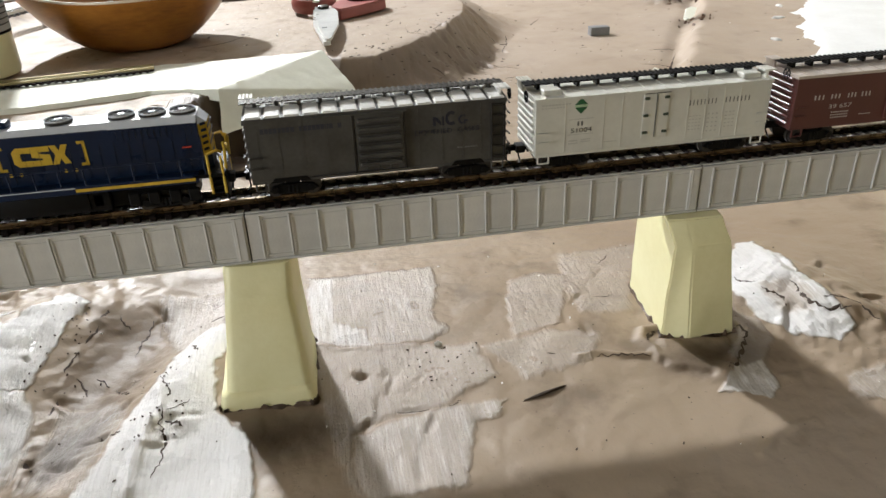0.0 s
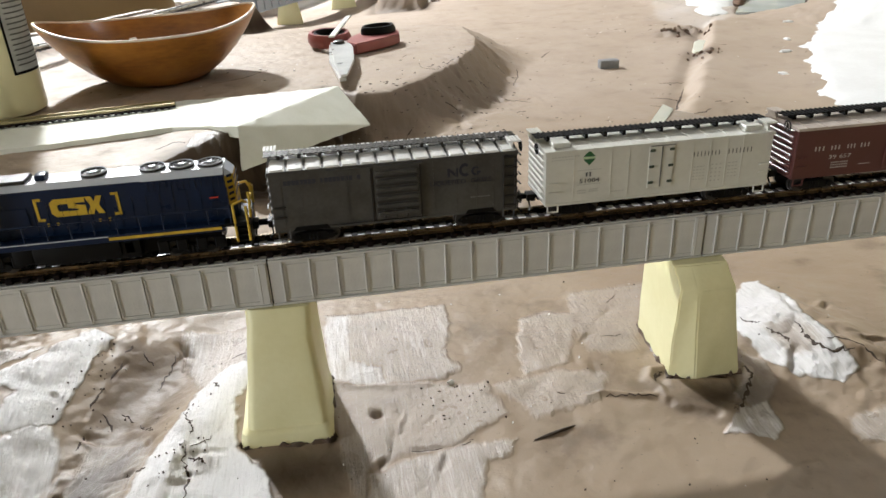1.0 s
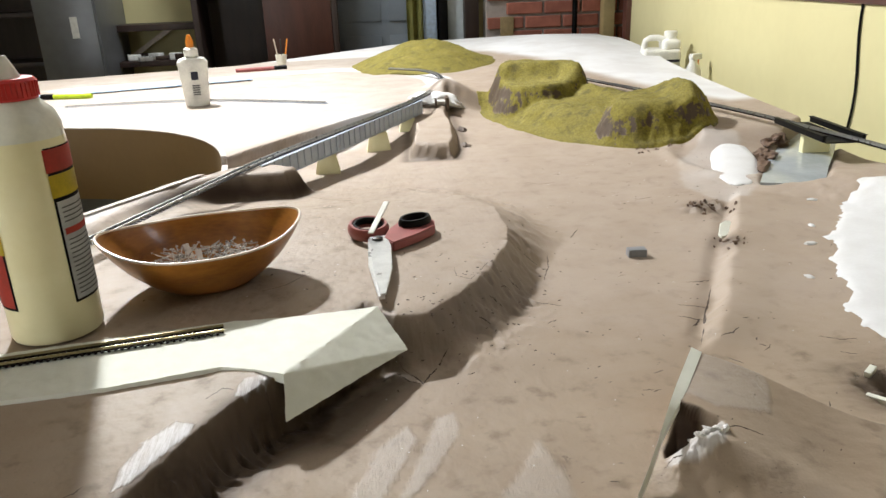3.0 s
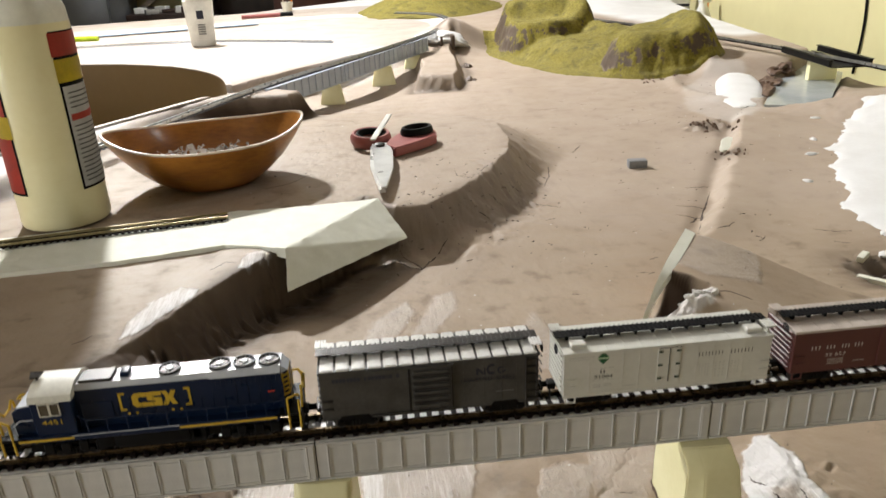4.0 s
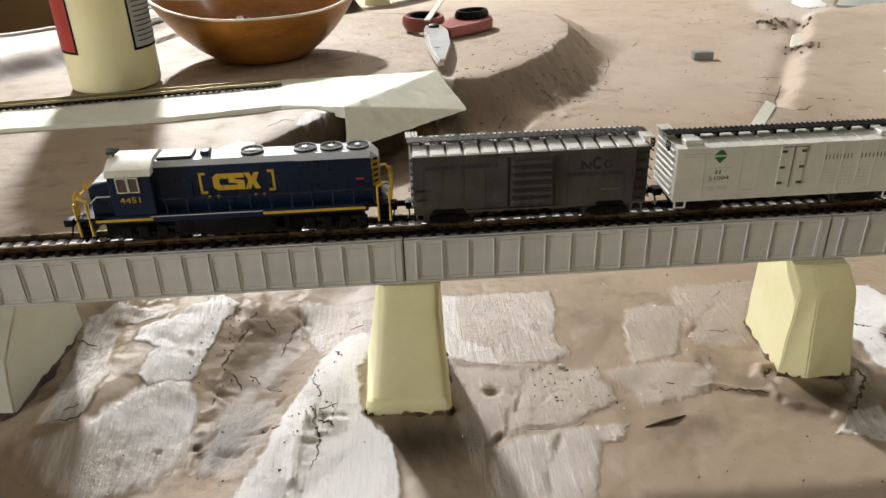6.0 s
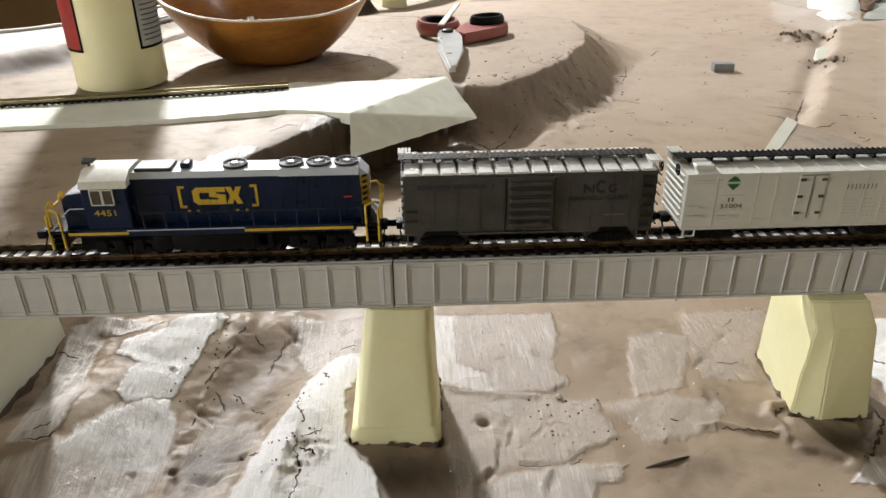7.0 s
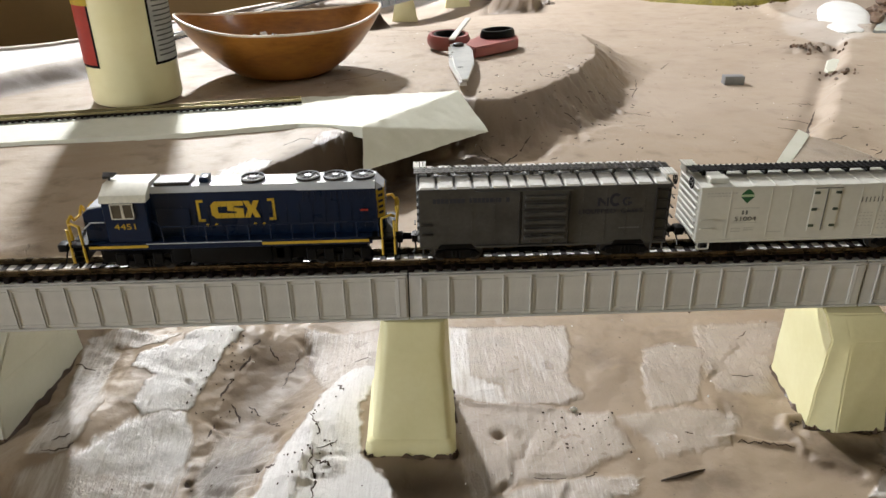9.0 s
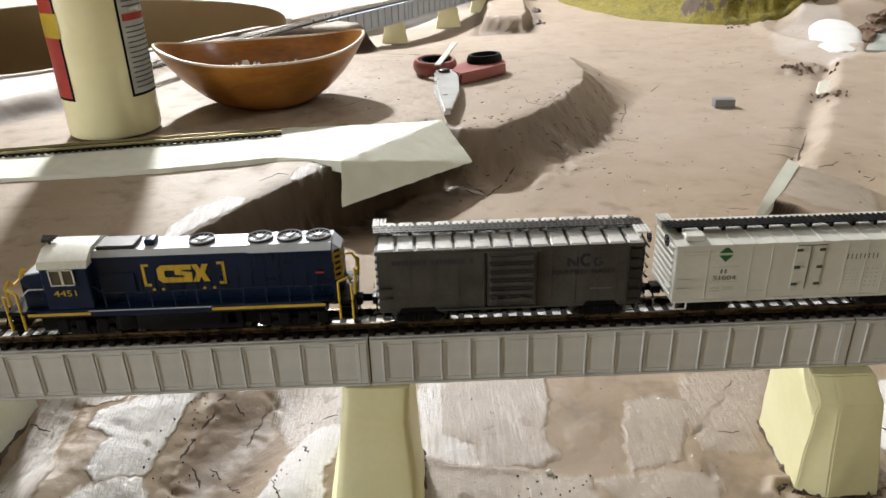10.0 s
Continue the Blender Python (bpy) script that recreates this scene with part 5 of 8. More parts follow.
def grey_boxcar():
    t, c, w = freight_car(0.0042, 0.0812, 0.0046, 0.0244, "weathered dark grey boxcar with a ribbed sliding door", CAR_GREY, CAR_ROOF, STEEL, CAR_IRON, True)
    o = -(0.0042 + 0.0812) / 2
    bm = bmesh.new()
    for x in (0.0075, 0.0135, 0.0205, 0.0275, 0.0545, 0.0615, 0.0680, 0.0735):
        box(bm, x + o - 0.00012, x + o + 0.00012, -w - 0.00012, -w + 0.0001, 0.0052, 0.0238)
    box(bm, -c, c, -w - 0.0002, -w + 0.0001, 0.0046, 0.0053)
    part("side_seam", bm, CAR_GREY, t, round_=False)
    d = bmesh.new()
    x0, x1 = 0.0355 + o, 0.0500 + o
    box(d, x0, x1, -w - 0.0007, -w, 0.0058, 0.0232, 0.0002, 1)
    door = part("sliding_door", d, CAR_GREY, t, "ribbed grey sliding door")
    shared = finish(box(bmesh.new(), x0 + 0.001, x1 - 0.001, -w - 0.0017, -w - 0.0006, -0.0005, 0.0006, 0.00025, 1), "door_rib", CAR_GREY)
    for i in range(6):
        part("door_rib", shared, CAR_GREY, door, at=pose(0, 0, 0.0080 + i * 0.0027), round_=False)
    bm = bmesh.new()
    box(bm, x0 - 0.014, x1 + 0.001, -w - 0.0010, -w, 0.0232, 0.0237)
    box(bm, x0 - 0.014, x1 + 0.001, -w - 0.0010, -w, 0.0050, 0.0056)
    rod(bm, (x0 + 0.0025, -w - 0.0014, 0.0075), (x0 + 0.0115, -w - 0.0014, 0.0088), 0.0003, n=6)
    part("door_track", bm, CAR_GREY, t, round_=False)
    ring = lambda a0, a1, n, r0: [(0.5 + r0 * math.cos(radians(a0 + (a1 - a0) * i / n)), 0.5 + r0 * math.sin(radians(a0 + (a1 - a0) * i / n))) for i in range(n + 1)]
    arc = ring(50, 310, 14, 0.5) + ring(310, 50, 14, 0.27)
    zig = [(0, 0), (.26, 0), (.26, .58), (.74, 0), (1, 0), (1, 1), (.74, 1), (.74, .42), (.26, 1), (0, 1)]
    for outline, xa, za, wide, tall in ((zig, 0.0588, 0.0176, 0.0034, 0.0028), (arc, 0.0625, 0.0174, 0.0038, 0.0044), (arc, 0.0664, 0.0175, 0.0030, 0.0030)):
        part("emblem", prism(bmesh.new(), [(xa + o + wide * p, za + tall * q) for p, q in outline], -w - 0.0001, -w + 0.0001, "y"), INK_BLUE, t, "dark blue emblem shape", round_=False)
    part("emblem_bar", box(bmesh.new(), 0.0679 + o, 0.0694 + o, -w - 0.0001, -w + 0.0001, 0.0182, 0.0189), INK_BLUE, t, round_=False)
    for xa, xb in ((0.0095 + o, 0.0215 + o), (0.0640 + o, 0.0745 + o)):
        part("sill_step", prism(bmesh.new(), [(xa, 0.0046), (xa + 0.0012, 0.0060), (xb - 0.0012, 0.0060), (xb, 0.0046)], -w - 0.00022, -w + 0.0001, "y"), BLACK, t, round_=False)
    # dark strips paint the shade between the door ribs and along its edges
    bm = bmesh.new()
    for xa in (0.0350 + o, 0.0502 + o):
        box(bm, xa - 0.0002, xa + 0.0002, -w - 0.0009, -w, 0.0056, 0.0234)
    for k in range(5):
        box(bm, 0.0362 + o, 0.0494 + o, -w - 0.00085, -w, 0.0090 + k * 0.0027, 0.0095 + k * 0.0027)
    part("door_shadow_gap", bm, CAR_IRON, t, "dark strips painted as shade in the gaps round the door", round_=False)
    bm = bmesh.new()
    for xa in (0.0385, 0.0420, 0.0455):
        rod(bm, (xa + o, -w - 0.0012, 0.0062), (xa + o, -w - 0.0012, 0.0094), 0.0003, n=6)
    part("door_lock", bm, CAR_IRON, t, round_=False)
    lettering("lettering", "LIQUEFIED  GASES", 0.0021, t, INK_BLUE, pose(0.0630 + o, -w - 0.0001, 0.0152), "dark blue words", width=0.0195)
    bar_row("name_bar", t, INK_FADED, "faded dark blue name bar", 0.0085 + o, 0.0320 + o, 0.0198, 0.0213, 19, -w, 0.86, (8, 17))
    bar_row("number_bar", t, INK_GREY, "", 0.0660 + o, 0.0725 + o, 0.0100, 0.0104, 8, -w)


def white_reefer():
    t, c, w = freight_car(0.0905, 0.1685, 0.0042, 0.0228, "off-white refrigerator boxcar with a green diamond emblem", CAR_WHITE, CAR_WHITE, BLACK, CAR_WHITE, False)
    o = -(0.0905 + 0.1685) / 2
    bm = bmesh.new()
    for x in (0.1000, 0.1125, 0.1185, 0.1405, 0.1465, 0.1525, 0.1580):
        box(bm, x + o - 0.00012, x + o + 0.00012, -w - 0.00012, -w + 0.0001, 0.0050, 0.0222)
    box(bm, -c, c, -w - 0.0003, -w + 0.0001, 0.0042, 0.0050)
    box(bm, -c, c, -w - 0.0004, -w + 0.0001, 0.0219, 0.0226)
    part("side_seam", bm, CAR_WHITE, t, round_=False)
    bm = bmesh.new()
    x = 0.1050 + o
    prism(bm, [(x - 0.0021, 0.0201), (x + 0.0021, 0.0201), (x, 0.0222)], -w - 0.00008, -w, "y")
    prism(bm, [(x - 0.0021, 0.0193), (x, 0.0172), (x + 0.0021, 0.0193)], -w - 0.00008, -w, "y")
    part("emblem", bm, INK_GREEN, t, "green split diamond emblem", round_=False)
    part("emblem_band", box(bmesh.new(), x - 0.0020, x + 0.0020, -w - 0.00005, -w, 0.0194, 0.0200), mat("pale_green_ink", (0.45, 0.62, 0.36), 0.5), t)
    part("initials", bars(bmesh.new(), x - 0.0010, x + 0.0014, 0.0134, 0.0148, 2, -w, 0.5), INK_GREY, t)
    lettering("number", "51004", 0.0021, t, INK_GREY, pose(x + 0.0003, -w - 0.0001, 0.0113), "dark grey number", width=0.0068)
    bm = bmesh.new()
    for z in (0.0155, 0.0106):
        box(bm, x - 0.0038, x + 0.0042, -w - 0.00006, -w + 0.0001, z, z + 0.00018)
    bars(bm, x - 0.0036, x - 0.0006, 0.0085, 0.0089, 5, -w)
    bars(bm, x - 0.0036, x - 0.0006, 0.0076, 0.0080, 5, -w)
    bars(bm, x + 0.0004, x + 0.0036, 0.0087, 0.0090, 5, -w)
    bars(bm, x + 0.0004, x + 0.0036, 0.0080, 0.0083, 5, -w)
    bars(bm, x + 0.0080, x + 0.0125, 0.0072, 0.0075, 6, -w)
    bars(bm, 0.0925 + o, 0.1020 + o, 0.0205, 0.0209, 9, -w)
    bars(bm, 0.0925 + o, 0.1000 + o, 0.0196, 0.0199, 8, -w)
    for k in range(5):
        bars(bm, 0.1412 + o, 0.1456 + o, 0.0085 + k * 0.0011, 0.0088 + k * 0.0011, 4, -w, 0.6)
        bars(bm, 0.1475 + o, 0.1518 + o, 0.0075 + k * 0.0014, 0.0079 + k * 0.0014, 3, -w, 0.4)
        bars(bm, 0.1535 + o, 0.1572 + o, 0.0085 + k * 0.0012, 0.0088 + k * 0.0012, 3, -w, 0.6)
    tagged(part("data_print", bm, INK_PALE, t, "small pale grey data print", round_=False), kind="stuff")
    bar_row("name_bar", t, INK_GREY, "dark name bar", 0.1408 + o, 0.1508 + o, 0.0166, 0.0183, 8, -w, 0.24)
    bar_row("name_bar", t, INK_GREY, "dark name bar", 0.1530 + o, 0.1622 + o, 0.0166, 0.0183, 7, -w, 0.26)
    door = part("plug_door", box(bmesh.new(), 0.1252 + o, 0.1338 + o, -w - 0.0003, -w, 0.0072, 0.0216, 0.0001, 1), CAR_WHITE, t)
    bm = bmesh.new()
    box(bm, 0.1294 + o, 0.1297 + o, -w - 0.0005, -w - 0.0002, 0.0076, 0.0214)
    box(bm, 0.1256 + o, 0.1340 + o, -w - 0.0005, -w - 0.0002, 0.0216, 0.0218)
    part("door_gap", bm, INK_GREY, door, round_=False)
    for k in range(3):
        for x in (0.1262, 0.1328):
            part("hinge", box(bmesh.new(), x + o - 0.0009, x + o + 0.0009, -w - 0.0008, -w - 0.0003, 0.0088 + k * 0.0055, 0.0097 + k * 0.0055, 0.0002, 1), HINGE, door, "small green-grey hinge")
    part("roof_hatch", box(bmesh.new(), -c + 0.003, -c + 0.009, -0.0075, -0.003, 0.0228, 0.0246, 0.0003, 1), CAR_WHITE, t)
    part("roof_hatch", box(bmesh.new(), c - 0.009, c - 0.003, -0.0075, -0.003, 0.0228, 0.0246, 0.0003, 1), CAR_WHITE, t)


def red_boxcar():
    t, c, w = freight_car(0.1775, 0.2545, 0.0048, 0.0228, "oxide red boxcar with pale dusty roof and white print", CAR_RED, ROOF_PALE, BLACK, CAR_RED, False)
    o = -(0.1775 + 0.2545) / 2
    for a, b, k in ((0.1845, 0.1888, 3), (0.1905, 0.1945, 3), (0.1965, 0.2002, 3), (0.2015, 0.2055, 3)):
        bar_row("name_bar", t, INK_WHITE, "white name bar", a + o, b + o, 0.0144, 0.0159, k, -w, 0.36)
    lettering("number", "39 657", 0.0020, t, INK_WHITE, pose(0.1943 + o, -w - 0.0001, 0.0112), "white number", width=0.0082)
    bm = bmesh.new()
    for k in range(3):
        bars(bm, 0.1915 + o, 0.1980 + o, 0.0078 + k * 0.0009, 0.0082 + k * 0.0009, 8, -w)
    bars(bm, 0.2020 + o, 0.2065 + o, 0.0082, 0.0085, 6, -w)
    tagged(part("data_print", bm, INK_WHITE, t, round_=False), kind="stuff")
    part("sliding_door", box(bmesh.new(), 0.2110 + o, 0.2240 + o, -w - 0.0006, -w, 0.0062, 0.0215, 0.0002, 1), CAR_RED, t)


def locomotive():
    x0, x1 = -0.1045, -0.0045
    o = -(x0 + x1) / 2
    t = thing("locomotive", pose((x0 + x1) / 2, TRACK_Y, RAIL_Z), "dark blue diesel locomotive with yellow markings and a white cab roof", "locomotive")
    w, hw, deck = 0.0097, 0.0056, 0.0094
    part("frame", box(bmesh.new(), -0.0430, 0.0440, -w, w, 0.0070, deck, 0.0002, 1), BLUE, t)
    for a, b in ((-0.0430, -0.0250), (0.0100, 0.0430)):
        part("stripe", box(bmesh.new(), a, b, -w - 0.00012, -w + 0.0001, 0.0077, 0.0086), YELLOW, t, "yellow sill stripe", round_=False)
    part("sill_edge", box(bmesh.new(), -0.0255, 0.0100, -w - 0.00012, -w + 0.0001, 0.0088, 0.0091), BLUE_GREY, t, round_=False)
    part("underframe", box(bmesh.new(), -0.0420, 0.0420, -0.0052, 0.0052, 0.0006, 0.0069), BLACK, t, round_=False)
    for xa, xb, ya in ((-0.0130, 0.0125, -0.0088), (-0.0190, -0.0128, -0.0080), (0.0126, 0.0170, -0.0080)):
        part("air_tank", box(bmesh.new(), xa, xb, ya, 0.0080, 0.0012, 0.0068, 0.0010, 2), BLACK, t)
    # long hood with its chamfered top
    a, b = -0.0782 + o, -0.0065 + o
    zt = 0.0253
    bm = bmesh.new()
    prism(bm, [(-hw, deck), (hw, deck), (hw, zt - 0.0018), (hw - 0.0014, zt), (-hw + 0.0014, zt), (-hw, zt - 0.0018)], a, b - 0.0024)
    part("long_hood", bm, BLUE, t)
    bm = bmesh.new()
    prism(bm, [(-hw - 0.0007, zt - 0.0050), (hw + 0.0007, zt - 0.0050), (hw + 0.0007, zt - 0.0016), (hw - 0.0012, zt + 0.0001), (-hw + 0.0012, zt + 0.0001), (-hw - 0.0007, zt - 0.0016)], -0.0330 + o, b - 0.0025)
    part("radiator_flare", bm, BLUE, t)
    bm = bmesh.new()
    prism(bm, [(-hw + 0.0001, zt - 0.0014), (-hw + 0.0014, zt + 0.00025), (hw - 0.0014, zt + 0.00025), (hw - 0.0001, zt - 0.0014), (hw - 0.0014, zt - 0.0002), (-hw + 0.0014, zt - 0.0002)], a, b - 0.0024)
    part("hood_top", bm, BLUE_GREY, t, "pale grey hood top")
    bm = bmesh.new()
    prism(bm, [(-hw - 0.0008, zt - 0.0013), (-hw + 0.0012, zt + 0.0004), (hw - 0.0012, zt + 0.0004), (hw + 0.0008, zt - 0.0013), (hw - 0.0012, zt - 0.0001), (-hw + 0.0012, zt - 0.0001)], -0.0330 + o, b - 0.0025)
    part("hood_top", bm, BLUE_GREY, t, "pale grey hood top over the radiators")
    seam = finish(box(bmesh.new(), -0.0001, 0.0001, -hw - 0.00015, -hw + 0.0001, deck + 0.0006, zt - 0.0056), "door_seam", BLUE)
    for i in range(17):
        part("door_seam", seam, BLUE, t, at=pose(a + 0.0055 + i * 0.0040, 0, 0), round_=False)
    slat = finish(box(bmesh.new(), 0, 0.0009, -hw - 0.0009, -hw - 0.0006, zt - 0.0046, zt - 0.0020), "radiator_slat", BLUE)
    for i in range(14):
        part("radiator_slat", slat, BLUE, t, at=pose(-0.0320 + o + i * 0.0017, 0, 0), round_=False)
    part("equipment_box", box(bmesh.new(), a + 0.0016, a + 0.012, -hw - 0.0004, -hw, deck + 0.003, deck + 0.0095, 0.0002, 1), BLUE, t)
    # rear end and its yellow panel
    bm = bmesh.new()
    corner = [(b - 0.0023, -hw), (b, -hw + 0.0022), (b, hw - 0.0022), (b - 0.0023, hw)]
    prism(bm, corner, 0.0138, zt - 0.0022, "z")
    part("end_panel", bm, YELLOW, t, "yellow rear end panel with cut corners")
    part("end_base", prism(bmesh.new(), corner, deck, 0.0137, "z"), BLUE, t)
    bm = bmesh.new()
    low = [bm.verts.new((p[0], p[1], zt - 0.0021)) for p in corner]
    top = [bm.verts.new((b - 0.0023, k * (hw - 0.0016), zt + 0.0001)) for k in (-1, 1)]
    for f in ((low[0], low[1], top[0]), (low[1], low[2], top[1], top[0]), (low[2], low[3], top[1]), (low[3], low[0], top[0], top[1]), low[::-1]):
        bm.faces.new(f)
    bmesh.ops.recalc_face_normals(bm, faces=bm.faces[:])
    part("end_slope", bm, BLUE_GREY, t, "pale grey sloping hood end", round_=False)
    # blue lettering bars on the cut corner
    for k in range(5):
        part("end_mark", box(bmesh.new(), -0.0009, 0.0009, -0.00025, 0.0, 0.0150 + k * 0.0019, 0.0158 + k * 0.0019), BLUE, t, at=pose(b - 0.00115, -hw + 0.0011, 0, 0, 0, 45), round_=False)
    bm = bmesh.new()
    for k in range(3):
        box(bm, b + 0.0002, b + 0.0003, -hw + 0.0010, hw - 0.0010, 0.0166 + k * 0.0025, 0.0174 + k * 0.0025)
    part("end_stripe", bm, BLUE, t, round_=False)
    # cab
    ca, cb = -0.0912 + o, -0.0780 + o
    part("cab", box(bmesh.new(), ca, cb, -w + 0.0004, w - 0.0004, deck, 0.0228, 0.0003, 1), BLUE, t)
    bm = bmesh.new()
    prism(bm, [(-w + 0.0001, 0.0226), (w - 0.0001, 0.0226), (w - 0.0012, 0.0246), (0.004, 0.0268), (-0.004, 0.0268), (-w + 0.0012, 0.0246)], ca - 0.0004, cb + 0.0004)
    part("cab_roof", bm, CREAM, t, "cream white cab roof")
    win = part("cab_window", box(bmesh.new(), -0.0884 + o, -0.0820 + o, -w + 0.0001, -w + 0.0005, 0.0176, 0.0221), GLASS_DARK, t)
    bm = bmesh.new()
    for x in (-0.0886, -0.0854, -0.0850, -0.0820):
        box(bm, x + o, x + o + 0.0003, -w - 0.0001, -w + 0.0005, 0.0174, 0.0223)
    for z in (0.0174, 0.0221):
        box(bm, -0.0886 + o, -0.0817 + o, -w - 0.0001, -w + 0.0005, z, z + 0.0003)
    part("window_frame", bm, CREAM, win, "white window frame", round_=False)
    bm = bmesh.new()
    for y in (-0.0062, 0.0022):
        box(bm, ca - 0.0002, ca + 0.0002, y, y + 0.0040, 0.0185, 0.0222)
    part("windscreen", bm, GLASS_DARK, t)
    # short nose
    bm = bmesh.new()
    prism(bm, [(-0.0985 + o, deck), (ca, deck), (ca, 0.0205), (-0.0965 + o, 0.0198), (-0.0985 + o, 0.0185)], -hw - 0.0018, hw + 0.0018, "y")
    bmesh.ops.bevel(bm, geom=bm.edges[:], offset=0.0003, segments=1, affect="EDGES")
    part("short_nose", bm, BLUE, t)
    bm = bmesh.new()
    prism(bm, [(-0.0966 + o, 0.0199), (ca - 0.0002, 0.0206), (ca - 0.0002, 0.0210), (-0.0966 + o, 0.0203)], -hw - 0.0015, hw + 0.0015, "y")
    part("nose_top", bm, BLUE_GREY, t, "pale grey nose top")
    part("nose_front", box(bmesh.new(), -0.0989 + o, -0.0986 + o, -hw, hw, deck + 0.0008, 0.0180), YELLOW, t, "yellow nose front")
    # roof things
    for x in (-0.0470, -0.0300, -0.0215, -0.0130):
        bm = bmesh.new()
        lathe(bm, [(0.0037, 0.0), (0.0038, 0.0008), (0.0035, 0.0011), (0.0031, 0.0006), (0.0010, 0.0006), (0.0009, 0.0010)], 28)
        fan = part("roof_fan", bm, STEEL, t, "round dark radiator fan with a pale ring", at=pose(x + o, 0, zt + 0.0002))
        bm = bmesh.new()
        for i in range(28):
            a0, a1 = 2 * math.pi * i / 28, 2 * math.pi * (i + 1) / 28
            rod(bm, (0.0036 * math.cos(a0), 0.0036 * math.sin(a0), 0.0011), (0.0036 * math.cos(a1), 0.0036 * math.sin(a1), 0.0011), 0.00022, n=5)
        part("rim", bm, BLUE_GREY, fan, round_=False)
        bm = bmesh.new()
        for i in range(6):
            a0 = math.pi * i / 6
            rod(bm, (0.0033 * math.cos(a0), 0.0033 * math.sin(a0), 0.0009), (-0.0033 * math.cos(a0), -0.0033 * math.sin(a0), 0.0009), 0.00013, n=4)
        lathe(bm, [(0.0011, 0.0008), (0.0010, 0.0012)], 12)
        part("grille", bm, BLUE_GREY, fan, round_=False)
    part("roof_hatch", box(bmesh.new(), -0.0765 + o, -0.0655 + o, -0.0040, 0.0035, zt + 0.0002, zt + 0.0014, 0.0003, 1), STEEL, t, "dark flat exhaust hatch")
    part("exhaust_stack", box(bmesh.new(), -0.0632 + o, -0.0602 + o, -0.0022, 0.0022, zt + 0.0002, zt + 0.0022, 0.0006, 2), BLUE, t)
    bm = bmesh.new()
    rod(bm, (-0.0905 + o, -0.001, 0.0268), (-0.0905 + o, -0.001, 0.0282), 0.0004, n=6)
    for k in (-0.0010, 0.0004, 0.0018):
        rod(bm, (-0.0890 + o, k - 0.0004, 0.0282), (-0.0925 + o - 0.3 * k, k - 0.0004, 0.0281), 0.0003, 0.0007, n=8)
    part("horn", bm, STEEL, t)
    # handrails
    post = finish(rod(bmesh.new(), (0, 0, 0), (0, 0, 0.0058), 0.00022, n=6), "handrail_post", BLUE)
    for i in range(11):
        part("handrail_post", post, BLUE, t, at=pose(-0.0745 + o + i * 0.0066, -w + 0.0003, deck - 0.0008))
    part("handrail", tube(bmesh.new(), [(-0.0772 + o, -w + 0.0006, deck + 0.0072), (-0.0745 + o, -w + 0.0003, deck + 0.0050), (-0.0082 + o, -w + 0.0003, deck + 0.0050)], 0.0002), BLUE, t)
    part("handrail", tube(bmesh.new(), [(-0.0978 + o, -w + 0.0003, deck + 0.0050), (-0.0955 + o, -w + 0.0003, deck + 0.0070), (-0.0912 + o, -w + 0.0003, deck + 0.0070)], 0.0002), BLUE_GREY, t)
    for s, x in ((-1, -0.1015 + o), (1, -0.0052 + o)):
        for y in (-w + 0.0003, w - 0.0003):
            bm = bmesh.new()
            tube(bm, [(x - s * 0.0022, y, 0.0030), (x - s * 0.0022, y, deck + 0.0058), (x + s * 0.0006, y * 0.9, deck + 0.0066), (x + s * 0.0016, y * 0.75, deck + 0.0055)], 0.00042)
            tube(bm, [(x + s * 0.0016, y, 0.0030), (x + s * 0.0016, y, deck + 0.0050)], 0.00042)
            part("end_handrail", bm, YELLOW, t, "yellow end handrail")
            bm = bmesh.new()
            for k in range(3):
                box(bm, x - 0.0022, x + 0.0016, min(y, y * 0.72), max(y, y * 0.72), 0.0030 + k * 0.0019, 0.0034 + k * 0.0019)
            box(bm, x - 0.0022, x + 0.0016, y * 0.72 - 0.0002, y * 0.72 + 0.0002, 0.0026, deck)
            part("step", bm, BLACK, t, round_=False)
        bm = bmesh.new()
        tube(bm, [(x + s * 0.0022, -0.0062, deck), (x + s * 0.0026, -0.0058, deck + 0.0060), (x + s * 0.0022, -0.0040, deck + 0.0072), (x + s * 0.0024, -0.0022, deck + 0.0050), (x + s * 0.0024, 0.0022, deck + 0.0050),
                  (x + s * 0.0022, 0.0040, deck + 0.0072), (x + s * 0.0026, 0.0058, deck + 0.0060), (x + s * 0.0022, 0.0062, deck)], 0.00045)
        part("end_handrail", bm, YELLOW, t)
        part("pilot", box(bmesh.new(), x + s * 0.0012, x + s * 0.0020, -0.0075, 0.0075, 0.0000, deck, 0.0002, 1), BLACK, t)
        part("end_platform", box(bmesh.new(), min(x - s * 0.007, x + s * 0.0022), max(x - s * 0.007, x + s * 0.0022), -w, w, deck - 0.0012, deck - 0.0001, 0.0001, 1), BLACK, t)
        coupler(t, x + s * 0.0012, s)
    part("fuel_tank", box(bmesh.new(), -0.0645 + o, -0.0365 + o, -0.0080, 0.0080, 0.0002, 0.0069, 0.0012), BLACK, t, "black fuel tank")
    for x in (-0.0810, -0.0215):
        tr = wheelset_truck(t, x + o)
        bm = bmesh.new()
        for k in (-0.0085, -0.003, 0.003, 0.0085):
            box(bm, k - 0.0018, k + 0.0018, -0.0078, -0.0070, 0.0020, 0.0064, 0.0005, 1)
        part("brake_cylinder", bm, BLACK, tr)
    # markings
    y = -hw - 0.00015
    bm = bmesh.new()
